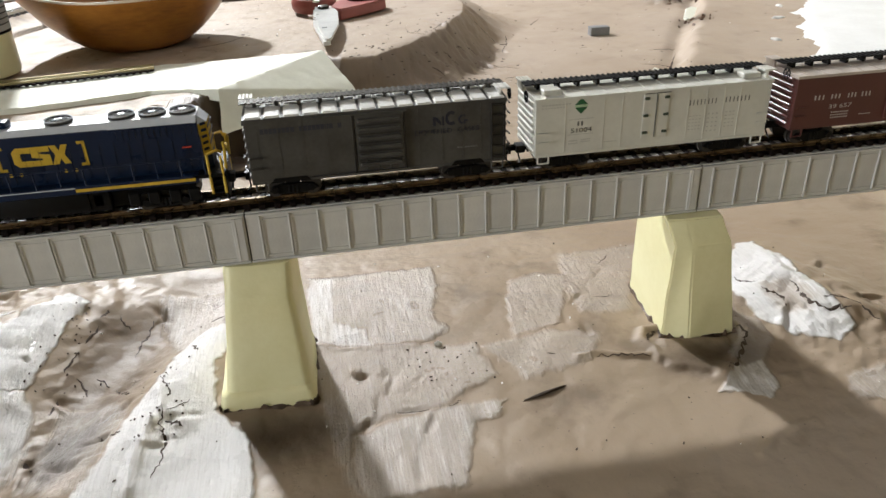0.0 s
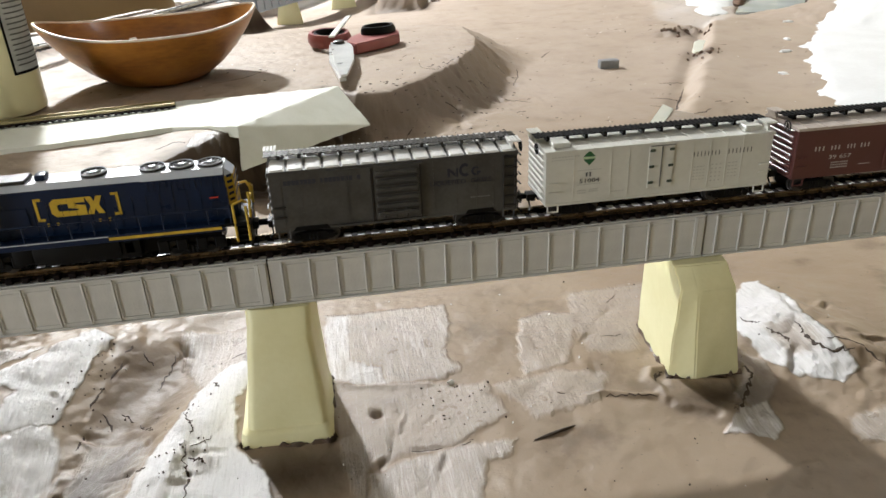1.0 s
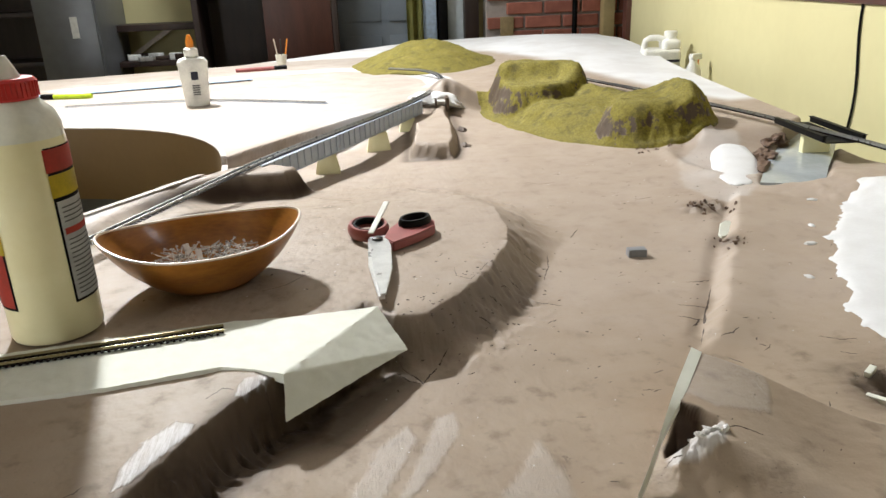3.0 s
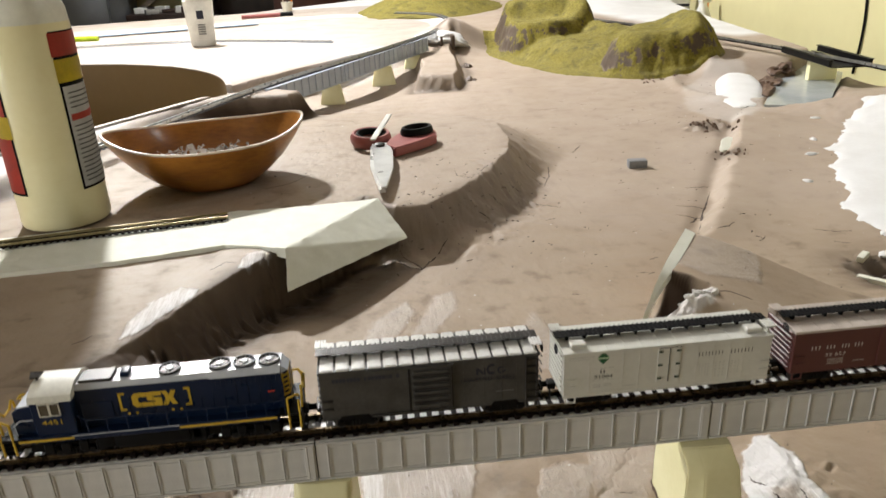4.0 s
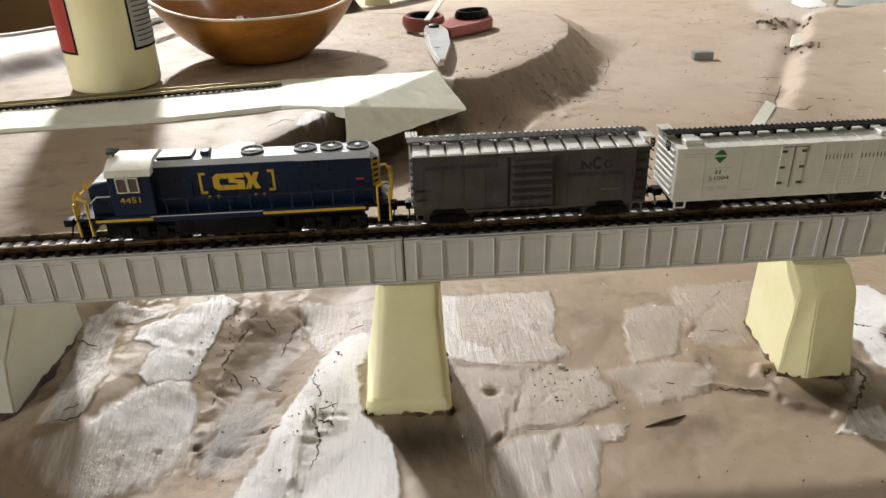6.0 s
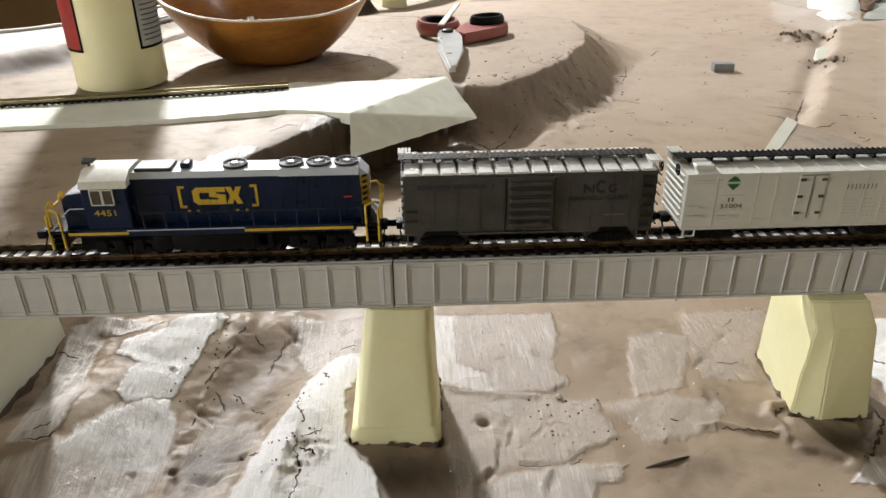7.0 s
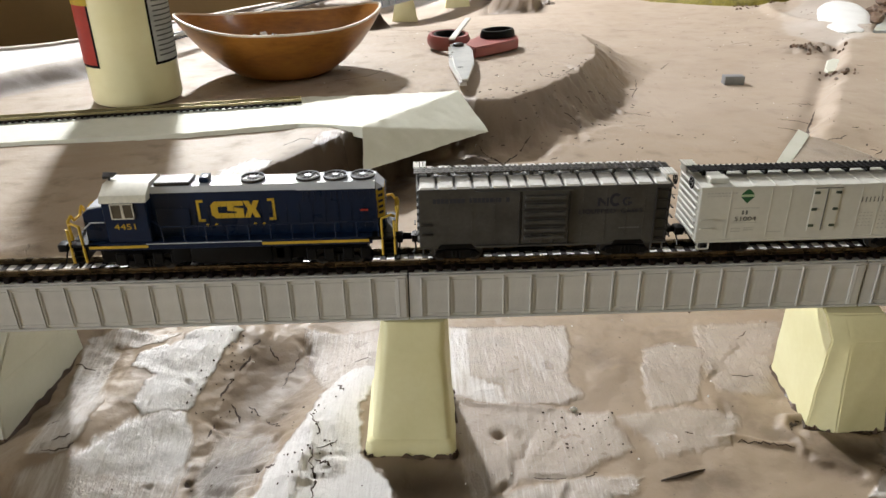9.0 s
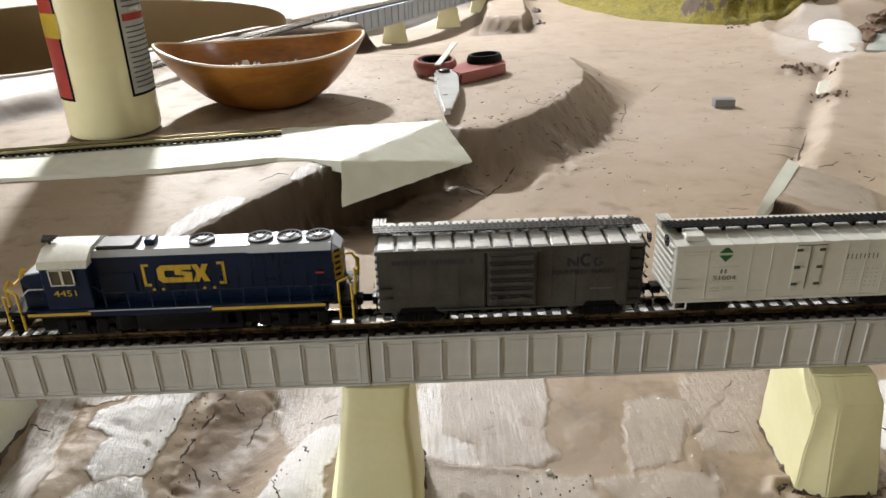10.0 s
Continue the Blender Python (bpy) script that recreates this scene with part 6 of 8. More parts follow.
    for xa, s in ((-0.0636 + o, 1), (-0.0405 + o, -1)):
        box(bm, xa - 0.0004, xa + 0.0004, y, y + 0.0002, 0.0142, 0.0214)
        for z in (0.0142, 0.0206):
            box(bm, min(xa, xa + s * 0.0017), max(xa, xa + s * 0.0017), y, y + 0.0002, z, z + 0.0008)
    part("bracket_mark", bm, YELLOW, t, "yellow bracket marks", round_=False)
    shapes = ([(0, .2), (.25, 0), (1, 0), (1, .3), (.45, .3), (.4, .5), (.45, .7), (1, .7), (1, 1), (.25, 1), (0, .8)],
              [(0, 0), (1, 0), (1, .55), (.45, .62), (.45, .72), (1, .72), (1, 1), (0, 1), (0, .45), (.55, .38), (.55, .28), (0, .28)],
              [(0, 0), (.35, 0), (.5, .3), (.65, 0), (1, 0), (.75, .5), (1, 1), (.65, 1), (.5, .7), (.35, 1), (0, 1), (.25, .5)])
    for k, outline in enumerate(shapes):
        xa = -0.0597 + o + k * 0.0050
        part("emblem", prism(bmesh.new(), [(xa + 0.0049 * p, 0.0152 + 0.0056 * q) for p, q in outline], y, y + 0.0002, "y"), YELLOW, t, "yellow emblem shape", round_=False)
    bm = bmesh.new()
    for xa in (-0.0615, -0.0588, -0.0468, -0.0440):
        rod(bm, (xa + o, y, 0.0130), (xa + o, y + 0.0002, 0.0130), 0.0005, n=10)
    part("spot_mark", bm, YELLOW, t, round_=False)
    lettering("number", "4451", 0.0027, t, YELLOW, pose(-0.0850 + o, -w + 0.0003, 0.0139), "yellow cab number", width=0.0064)
    part("red_mark", box(bmesh.new(), -0.0140 + o, -0.0115 + o, -hw - 0.0009, -hw - 0.0005, 0.0168, 0.0172), LABEL_RED, t)


locomotive()
grey_boxcar()
white_reefer()
red_boxcar()


# ---------------------------------------------------------------- the plateau and its things
def foam_ramp():
    t = thing("foam_ramp", pose(0, 0, 0), "cream foam roadbed strip with a cut wedge end on the clay", "foam board")

    def rough_block(name, top, low, label=""):
        bm = bmesh.new()
        a, b = [bm.verts.new(p) for p in top], [bm.verts.new(p) for p in low]
        bm.faces.new(a)
        bm.faces.new(b[::-1])
        for i in range(len(a)):
            bm.faces.new((a[i], b[i], b[(i + 1) % len(a)], a[(i + 1) % len(a)]))
        bmesh.ops.recalc_face_normals(bm, faces=bm.faces[:])
        bmesh.ops.triangulate(bm, faces=bm.faces[:])
        for limit in (0.05, 0.024, 0.012, 0.006, 0.004):
            bmesh.ops.subdivide_edges(bm, edges=[e for e in bm.edges if e.calc_length() > limit], cuts=1)
            bmesh.ops.triangulate(bm, faces=bm.faces[:])
        for v in bm.verts:
            v.co += noise.noise_vector(v.co * 150) * 0.0005 + noise.noise_vector(v.co * 420) * 0.00035
        part(name, bm, FOAM_WHITE, t, label)

    strip = [(-0.62, 0.235, 0.019), (-0.228, 0.266, 0.0190), (-0.155, 0.273, 0.0190), (-0.080, 0.286, 0.0200), (-0.058, 0.276, 0.0215), (-0.0345, 0.2605, 0.0240),
             (-0.034, 0.361, 0.0195), (-0.082, 0.363, 0.0190), (-0.257, 0.339, 0.0185), (-0.62, 0.295, 0.0185)]
    rough_block("strip", strip, [(x, y, 0.0165 if -0.06 < x and y < 0.3 else 0.006) for x, y, z in strip])
    rough_block("wedge", [(-0.0345, 0.2605, 0.0240), (0.034, 0.366, 0.0200), (-0.034, 0.361, 0.0195)], [(-0.0331, 0.2340, 0.0028), (0.0545, 0.3290, -0.0020), (-0.034, 0.361, -0.0125)], "cut slanting foam face")


foam_ramp()
straight_track("loose_track", 0.52, pose(-0.0870 - 0.26 * math.cos(radians(9.4)), 0.3465 - 0.26 * math.sin(radians(9.4)), 0.0196, 0, 0, 9.4), "loose piece of model track lying on the foam strip", 100, TIE, RAIL_BRASS)


def glue_bottle():
    t = thing("wood_glue_bottle", pose(-0.2230, 0.3840, 0.0165), "large cream plastic glue bottle with red, yellow and white label", "bottle")
    r = 0.0340
    part("body", lathe(bmesh.new(), [(r - 0.004, 0.0), (r - 0.001, 0.001), (r, 0.004), (r, 0.150), (r - 0.0004, 0.156)], 64), GLUE, t)
    part("shoulder", lathe(bmesh.new(), [(r - 0.0005, 0.1558), (r - 0.001, 0.165), (r - 0.004, 0.174), (r - 0.010, 0.180), (0.0205, 0.1835)], 64), GLUE_PALE, t, "emptier pale translucent upper part")
    cap = part("cap", lathe(bmesh.new(), [(0.0215, 0.1835), (0.0225, 0.185), (0.0222, 0.1965), (0.0205, 0.1985)], 48), RED_PLASTIC, t, "red screw cap")
    ridge = finish(box(bmesh.new(), -0.0004, 0.0004, -0.0230, -0.0220, 0.1855, 0.1960), "grip_ridge", RED_PLASTIC)
    for i in range(40):
        part("grip_ridge", ridge, RED_PLASTIC, cap, at=pose(0, 0, 0, 0, 0, i * 9), round_=False)
    part("nozzle", lathe(bmesh.new(), [(0.013, 0.1985), (0.010, 0.206), (0.006, 0.214)], 24), GLUE_PALE, t, "white nozzle")

    def sleeve(name, a0, a1, z0, z1, material, lift, label=""):
        bm = bmesh.new()
        n = max(3, int(abs(a1 - a0) / 4))
        lo, hi = [], []
        for i in range(n + 1):
            a = radians(a0 + (a1 - a0) * i / n)
            for zz, row in ((z0, lo), (z1, hi)):
                row.append(bm.verts.new(((r + lift) * math.cos(a), (r + lift) * math.sin(a), zz)))
        for i in range(n):
            bm.faces.new((lo[i], lo[i + 1], hi[i + 1], hi[i]))
        bmesh.ops.solidify(bm, geom=bm.faces[:], thickness=0.0001)
        return part(name, bm, material, t, label)
    for a0, a1, full in ((-40, 40, True), (-205, -111, False)):
        sleeve("label_border", a0, a1, 0.030, 0.150, BLACK, 0.0002)
        if full:
            sleeve("label_paper", a0 + 3, a1 - 3, 0.032, 0.110, PAPER, 0.0004, "white instruction panel")
            sleeve("label_block", a0 - 2, a1 - 1, 0.132, 0.149, LABEL_RED, 0.0006, "red label block")
            sleeve("label_block", a0 - 1, a1 - 1, 0.113, 0.130, LABEL_YELLOW, 0.0006, "yellow label block")
            sleeve("label_bar", a0 + 6, a1 - 4, 0.084, 0.089, LABEL_RED, 0.0006)
            for k in range(20):
                z = 0.036 + k * 0.0036
                if not 0.081 < z < 0.091:
                    sleeve("print_line", a0 + 8, a0 + 8 + 40 + (k * 7) % 13, z, z + 0.0010, INK_GREY, 0.0006)
        else:
            sleeve("label_block", a0 + 2, a1 - 3, 0.032, 0.148, LABEL_RED, 0.0004, "red label panel")
            sleeve("label_block", a0 + 8, a1 + 1, 0.075, 0.092, LABEL_YELLOW, 0.0006, "yellow label block")


glue_bottle()


def wooden_bowl():
    t = thing("wooden_bowl", pose(-0.1175, 0.4640, 0.0155, 0, 0, 15), "varnished boat-shaped wooden bowl holding nails, on brown clay", "bowl")
    n, a, b = 72, 0.090, 0.070

    def ring(k, z, shrink):
        pts = []
        for i in range(n):
            w = 2 * math.pi * i / n
            c, s = math.cos(w), math.sin(w)
            px = math.copysign(abs(c) ** 0.92, c) * a * k - math.copysign(shrink, c) * abs(c)
            py = math.copysign(abs(s) ** 1.12, s) * b * k ** 0.8 - math.copysign(shrink, s) * abs(s)
            lift = 0.011 * abs(c) ** 3 * (k ** 3)
            pts.append((px, py, z + lift))
        return pts
    prof = [(0.36, 0.0), (0.48, 0.003), (0.62, 0.010), (0.78, 0.021), (0.90, 0.032), (0.97, 0.040), (1.0, 0.044)]
    bm = bmesh.new()
    rings = [[bm.verts.new(p) for p in ring(k, z, 0)] for k, z in prof]
    for r0, r1 in zip(rings, rings[1:]):
        for i in range(n):
            bm.faces.new((r0[i], r0[(i + 1) % n], r1[(i + 1) % n], r1[i]))
    bm.faces.new(rings[0][::-1])
    part("outer_wall", bm, WOOD, t)
    bm = bmesh.new()
    rings = [[bm.verts.new(p) for p in ring(k, z + 0.0025 * (1 - k), 0.0028)] for k, z in prof]
    for r0, r1 in zip(rings, rings[1:]):
        for i in range(n):
            bm.faces.new((r1[i], r1[(i + 1) % n], r0[(i + 1) % n], r0[i]))
    bm.faces.new(rings[0])
    part("inner_wall", bm, WOOD, t)
    bm = bmesh.new()
    rings = [[bm.verts.new(p) for p in q] for q in (ring(1.0, 0.0440, 0), ring(1.0, 0.0456, 0.0006), ring(1.0, 0.0456, 0.0022), ring(1.0, 0.0440, 0.0028))]
    for r0, r1 in zip(rings, rings[1:]):
        for i in range(n):
            bm.faces.new((r0[i], r0[(i + 1) % n], r1[(i + 1) % n], r1[i]))
    part("rim", bm, WOOD_EDGE, t, "pale worn rim")


wooden_bowl()


def nails():
    r = random.Random(8)
    bm = bmesh.new()
    for i in range(150):
        a0, k0 = r.uniform(0, 6.283), math.sqrt(r.random())
        x, y = 0.046 * k0 * math.cos(a0), 0.030 * k0 * math.sin(a0)
        z = 0.012 + 0.012 * r.random() + 0.006 * k0
        a, tilt, ln = r.uniform(0, math.pi), r.gauss(0, 0.28), r.uniform(0.014, 0.026)
        if i > 138:
            x, y, tilt, z, ln = x * 0.7, y * 0.7, r.uniform(0.3, 0.7), 0.026, 0.024
        d = Vector((math.cos(a) * math.cos(tilt), math.sin(a) * math.cos(tilt), math.sin(tilt))) * ln / 2
        c = Vector((x, y, z))
        rod(bm, c - d, c + d, 0.00055, n=6)
        rod(bm, c + d, c + d * 1.04, 0.0014, n=8)
    solid("nails", bm, NAIL, "pile of bright steel nails heaped in the wooden bowl", "nails", kind="stuff", at=pose(-0.1175, 0.4640, 0.0155, 0, 0, 15))
    for k, (x, y, z) in enumerate(((-0.016, 0.004, 0.030), (-0.004, -0.008, 0.028))):
        bm = bmesh.new()
        box(bm, -0.003, 0.003, -0.007, 0.007, -0.0010, 0.0010, 0.0007)
        solid("plaster_chip", bm, CRUMB, "white chip lying on the nails", "chip", "white chips", at=pose(-0.1175 + x, 0.464 + y, 0.0155 + z, 50, 20 * k, 40))


nails()


def scissors():
    t = thing("scissors", pose(0.0410, 0.5150, 0.0165), "open scissors with dull red handles and pale blades", "scissors")

    def blade(sign, z):
        bm = bmesh.new()
        prism(bm, [(-0.008, 0.010), (0.009, 0.012), (0.0125, -0.02), (0.010, -0.080), (0.001, -0.137), (-0.004, -0.138), (-0.0075, -0.09)], z, z + 0.002, "z")
        bmesh.ops.bevel(bm, geom=bm.edges[:], offset=0.0004, segments=1, affect="EDGES")
        return bm
    part("blade", blade(1, 0.008), BLADE, t, "pale steel blade")
    part("blade", prism(bmesh.new(), [(-0.0095, 0.01), (-0.004, 0.012), (0.0000, -0.137), (-0.0055, -0.138), (-0.0115, -0.06)], 0.0045, 0.0075, "z"), BLADE, t)
    part("pivot_screw", lathe(bmesh.new(), [(0.0055, 0.0102), (0.0052, 0.0122), (0.004, 0.013)], 20), STEEL, t)

    def loop(cx, cy, rx, ry, turn, r, z):
        bm = bmesh.new()
        k = 32
        pts = []
        for i in range(k + 1):
            a = 2 * math.pi * i / k
            x, y = rx * math.cos(a), ry * math.sin(a)
            pts.append((cx + x * math.cos(turn) - y * math.sin(turn), cy + x * math.sin(turn) + y * math.cos(turn), z))
        rings = []
        for i in range(k):
            p, q = Vector(pts[i]), Vector(pts[i + 1])
            d = (q - p).normalized()
            side = Vector((d.y, -d.x, 0))
            rings.append([bm.verts.new(p + side * (r * math.cos(b)) + Vector((0, 0, 1.9 * r * math.sin(b)))) for b in (0.3, 1.2, 1.95, 2.85, 3.45, 4.35, 5.1, 5.95)])
        for i in range(k):
            for j in range(8):
                bm.faces.new((rings[i][j], rings[(i + 1) % k][j], rings[(i + 1) % k][(j + 1) % 8], rings[i][(j + 1) % 8]))
        bmesh.ops.recalc_face_normals(bm, faces=bm.faces[:])
        return bm
    left = loop(-0.008, 0.042, 0.0185, 0.025, 0.1, 0.0036, 0.0085)
    part("handle", left, SCISSOR_RED, t, "dull red handle loop")
    part("handle_lining", loop(0.042, 0.044, 0.0120, 0.0170, -0.9, 0.0030, 0.0125), BLACK, t, "black finger ring")
    part("handle_lining", loop(-0.008, 0.042, 0.0145, 0.0205, 0.1, 0.0020, 0.0110), BLACK, t)
    bm = bmesh.new()
    prism(bm, [(0.006, 0.004), (0.015, -0.014), (0.044, 0.010), (0.062, 0.030), (0.064, 0.050), (0.050, 0.068), (0.028, 0.060), (0.012, 0.028)], 0.0005, 0.0105, "z")
    bmesh.ops.bevel(bm, geom=bm.edges[:], offset=0.0012, segments=2, affect="EDGES")
    part("handle_shank", bm, SCISSOR_RED, t, "dull red handle body")


scissors()
bm = bmesh.new()
a, b = Vector((0.0345, 0.520, 0.032)), Vector((0.0560, 0.610, 0.0375))
d = b - a
m = Matrix.Translation((a + b) / 2) @ d.to_track_quat("Y", "Z").to_matrix().to_4x4() @ Matrix.Diagonal((0.0060, d.length, 0.0016, 1))
bmesh.ops.create_cube(bm, size=1, matrix=m)
bmesh.ops.bevel(bm, geom=bm.edges[:], offset=0.0003, segments=1, affect="EDGES")
solid("plastic_strip", bm, WHITE_PLASTIC, "thin white plastic strip lying across the scissors", "strip")


# ---------------------------------------------------------------- the basin's things
def upright_slat():
    """A cut foam face that holds back the clay; it tapers away at its near end."""
    bm = bmesh.new()
    line = [Vector(p) for p in ((0.2595, 0.2600, 0.0145), (0.2300, 0.2175, 0.0143), (0.2120, 0.1925, 0.0138), (0.1985, 0.1755, 0.0085), (0.1850, 0.1600, -0.0060), (0.1730, 0.1470, -0.0165))]
    rows = []
    for a, b in zip(line, line[1:]):
        for k in range(8):
            p = a.lerp(b, k / 8)
            d = (b - a).normalized()
            f = (line.index(a) + k / 8) / (len(line) - 1)
            w = Vector((d.y, -d.x, 0)).normalized() * (0.0040 - 0.0034 * float(sm((f - 0.15) / 0.55)))
            low = p.z - 0.008
            rows.append([bm.verts.new((p.x + w.x, p.y + w.y, low)), bm.verts.new((p.x + w.x * 0.8, p.y + w.y * 0.8, p.z)), bm.verts.new((p.x - w.x, p.y - w.y, p.z - 0.0025)), bm.verts.new((p.x - w.x, p.y - w.y, low))])
    for a, b in zip(rows, rows[1:]):
        for j in range(4):
            bm.faces.new((a[j], b[j], b[(j + 1) % 4], a[(j + 1) % 4]))
    bm.faces.new(rows[0])
    bm.faces.new(rows[-1][::-1])
    bmesh.ops.recalc_face_normals(bm, faces=bm.faces[:])
    solid("foam_strip", bm, FOAM_WHITE, "cut cream foam strip set on edge in the clay", "foam strip")


upright_slat()



def lump(name, rx, ry, rz, seed, material, label, category, at, group="", rough=0.35, scale=60, flat=False):
    bm = bmesh.new()
    bmesh.ops.create_icosphere(bm, subdivisions=4, radius=1)
    off = Vector((seed * 3.1, seed * 1.7, seed))
    for v in bm.verts:
        k = 1 + rough * noise.fractal(v.co * 1.6 + off, 1.0, 2.0, 4)
        v.co = Vector((v.co.x * rx * k, v.co.y * ry * k, max(v.co.z, -0.35) * rz * k))
    return solid(name, bm, material, label, category, group, at=at)


r = random.Random(12)
for k in range(7):
    x, y = 0.228 + r.uniform(-0.012, 0.010), 0.170 + r.uniform(-0.005, 0.005)
    lump("plaster_shard", r.uniform(0.002, 0.0045), r.uniform(0.0012, 0.0025), r.uniform(0.0012, 0.003), 90 + k, CRUMB, "broken white plaster shard in the hollow", "shard", pose(x, y, ground_z(x, y) + 0.0006, r.uniform(-20, 20), r.uniform(-20, 20), r.uniform(0, 180)), "plaster shards", 0.5)
b = thing("grey_block", pose(0.325, 0.538, ground_z(0.325, 0.538), 0, 0, -4), "small grey plastic block on the clay", "block")
part("body", box(bmesh.new(), -0.010, 0.010, -0.006, 0.006, -0.001, 0.0085, 0.0006), STONE_GREY, b)
r = random.Random(5)
bm = prism(bmesh.new(), [(0.024 * math.cos(a * 0.628) * r.uniform(0.75, 1.1), 0.0085 * math.sin(a * 0.628) * r.uniform(0.6, 1.15)) for a in range(10)], 0.0, 0.0030, "z")
bmesh.ops.bevel(bm, geom=bm.edges[:], offset=0.0005, segments=1, affect="EDGES")
solid("foam_chip", bm, FOAM_WHITE, "torn cream foam chip pressed in the clay", "foam chip", at=pose(0.456, 0.590, ground_z(0.456, 0.590) + 0.001, 14, -6, 52))
lump("plaster_mound", 0.034, 0.125, 0.008, 5, PLASTER, "flat disc of dried white plaster", "plaster", pose(0.602, 0.850, ground_z(0.602, 0.850) + 0.001, 2, 0, -24), rough=0.08)


def plaster_spill():
    """A thin sheet of spilled white plaster with a lobed edge, and drops beside it."""
    outline = [(0.80, 0.66), (0.710, 0.655), (0.672, 0.660), (0.620, 0.615), (0.575, 0.565), (0.525, 0.495), (0.482, 0.420), (0.452, 0.352), (0.444, 0.295), (0.465, 0.262), (0.53, 0.22), (0.80, 0.2)]
    P = np.array(outline)
    X, Y = np.meshgrid(np.arange(0.40, 0.80, 0.004), np.arange(0.19, 0.66, 0.004))
    d = inside_depth(P, X, Y) + 0.028 * wave_noise(X, Y, 35, 31, 4)
    Z = height(X, Y) + np.where(d > 0, 0.0022 * sm(d / 0.012) + 0.0002, -0.003)
    ny, nx = X.shape
    idx = np.arange(nx * ny).reshape(ny, nx)
    q = np.stack([idx[:-1, :-1], idx[:-1, 1:], idx[1:, 1:], idx[1:, :-1]], -1).reshape(-1, 4)
    q = q[(d.ravel()[q] > -0.006).any(1)]
    me = bpy.data.meshes.new("plaster_spill")
    me.from_pydata(np.stack([X, Y, Z], -1).reshape(-1, 3).tolist(), [], q.tolist())
    me.materials.append(PLASTER)
    me.shade_smooth()
    tagged(new("plaster_spill", me), "spilled sheet of white plaster with a ragged edge on the clay", "plaster")
    for k, (x, y, r) in enumerate(((0.512, 0.51, 0.008), (0.447, 0.295, 0.009), (0.545, 0.56, 0.006), (0.46, 0.43, 0.006), (0.60, 0.645, 0.007), (0.425, 0.262, 0.010))):
        lump("plaster_drop", r * 0.85, r * 0.5, 0.0016, 40 + k, PLASTER, "drop of dried white plaster on the clay", "plaster drop", pose(x, y, ground_z(x, y) + 0.0004, 0, 0, 40 * k), "plaster drops", 0.3)


plaster_spill()


def hill(name, x0, x1, y0, y1, step, shape, label, cover):
    """A modelled hill from a height function; steep places stay bare, the rest is turfed."""
    X, Y = np.meshgrid(np.arange(x0, x1, step), np.arange(y0, y1, step))
    base = height(X, Y)
    rise = shape(X, Y)
    Z = np.where(rise > 0.0015, base + rise, base - 0.004)
    gy, gx = np.gradient(Z, step)
    steep = np.hypot(gx, gy)
    ny, nx = X.shape
    idx = np.arange(nx * ny).reshape(ny, nx)
    q = np.stack([idx[:-1, :-1], idx[:-1, 1:], idx[1:, 1:], idx[1:, :-1]], -1).reshape(-1, 4)
    q = q[(rise.ravel()[q] > 0.0005).any(1)]
    me = bpy.data.meshes.new(name)
    me.from_pydata(np.stack([X, Y, Z], -1).reshape(-1, 3).tolist(), [], q.tolist())
    turf = cover - 0.36 * np.clip(steep - 0.95, 0, 1.6) + 0.60 * wave_noise(X, Y, 22, 61, 4)
    me.attributes.new("turf", "FLOAT", "POINT").data.foreach_set("value", np.clip(turf, 0, 1).ravel().astype(np.float32))
    me.attributes.new("dry_sheen", "FLOAT", "POINT").data.foreach_set("value", np.full(X.size, 0.0, np.float32))
    # steeper faces go darker through this mask
    me.attributes.new("damp_shade", "FLOAT", "POINT").data.foreach_set("value", np.clip(0.9 * (steep - 0.75), 0, 0.85).ravel().astype(np.float32))
    me.materials.append(CLAY)
    me.shade_smooth()
    return tagged(new(name, me), label, "model hill", "turf hills")


def ridge_shape(x, y):
    def butte(cx, cy, rx, ry, turn, h, edge):
        c, s = math.cos(turn), math.sin(turn)
        u, v = ((x - cx) * c + (y - cy) * s) / rx, (-(x - cx) * s + (y - cy) * c) / ry
        r = np.hypot(u, v) + 0.28 * wave_noise(x, y, 16, 63, 4)
        return h * sm((1.0 + edge - r) / edge) ** 0.8
    a = butte(0.458, 1.470, 0.082, 0.115, -0.2, 0.066, 0.45)
    b = butte(0.575, 1.110, 0.060, 0.065, 0.0, 0.064, 0.95)
    c = butte(0.495, 1.280, 0.060, 0.150, 0.35, 0.036, 0.9)
    skirt = butte(0.490, 1.270, 0.105, 0.240, 0.42, 0.010, 0.35)
    h = np.maximum(np.maximum(a, b), c) + skirt * 0.6
    # broken, upright-grooved faces below smooth tops
    face = sm((h - 0.006) / 0.012) * sm((0.058 - h) / 0.016) * (0.25 + 0.75 * sm((np.maximum(a, b) - 0.7 * c) / 0.012))
    groove = np.abs(wave_noise(x + 0.25 * y, y * 0.22, 46, 68, 4))
    ledge = np.abs(wave_noise(x, y, 26, 66, 4))
    h = h + face * (0.020 * (0.12 - groove) * 2.0 - 0.030 * ledge + 0.006 * wave_noise(x, y, 150, 69, 4))
    return np.where(h > 0.001, h * (1 + 0.16 * wave_noise(x, y, 24, 65, 3)) + 0.003 * wave_noise(x, y, 110, 67, 4) * sm(h / 0.02), h)


def far_hill_shape(x, y):
    r = np.hypot((x - 0.262) / 0.235, (y - 2.20) / 0.27) + 0.25 * wave_noise(x, y, 9, 71, 4)
    return 0.078 * sm(1.0 - r) ** 0.75 * (1 + 0.25 * wave_noise(x, y, 25, 73, 3))


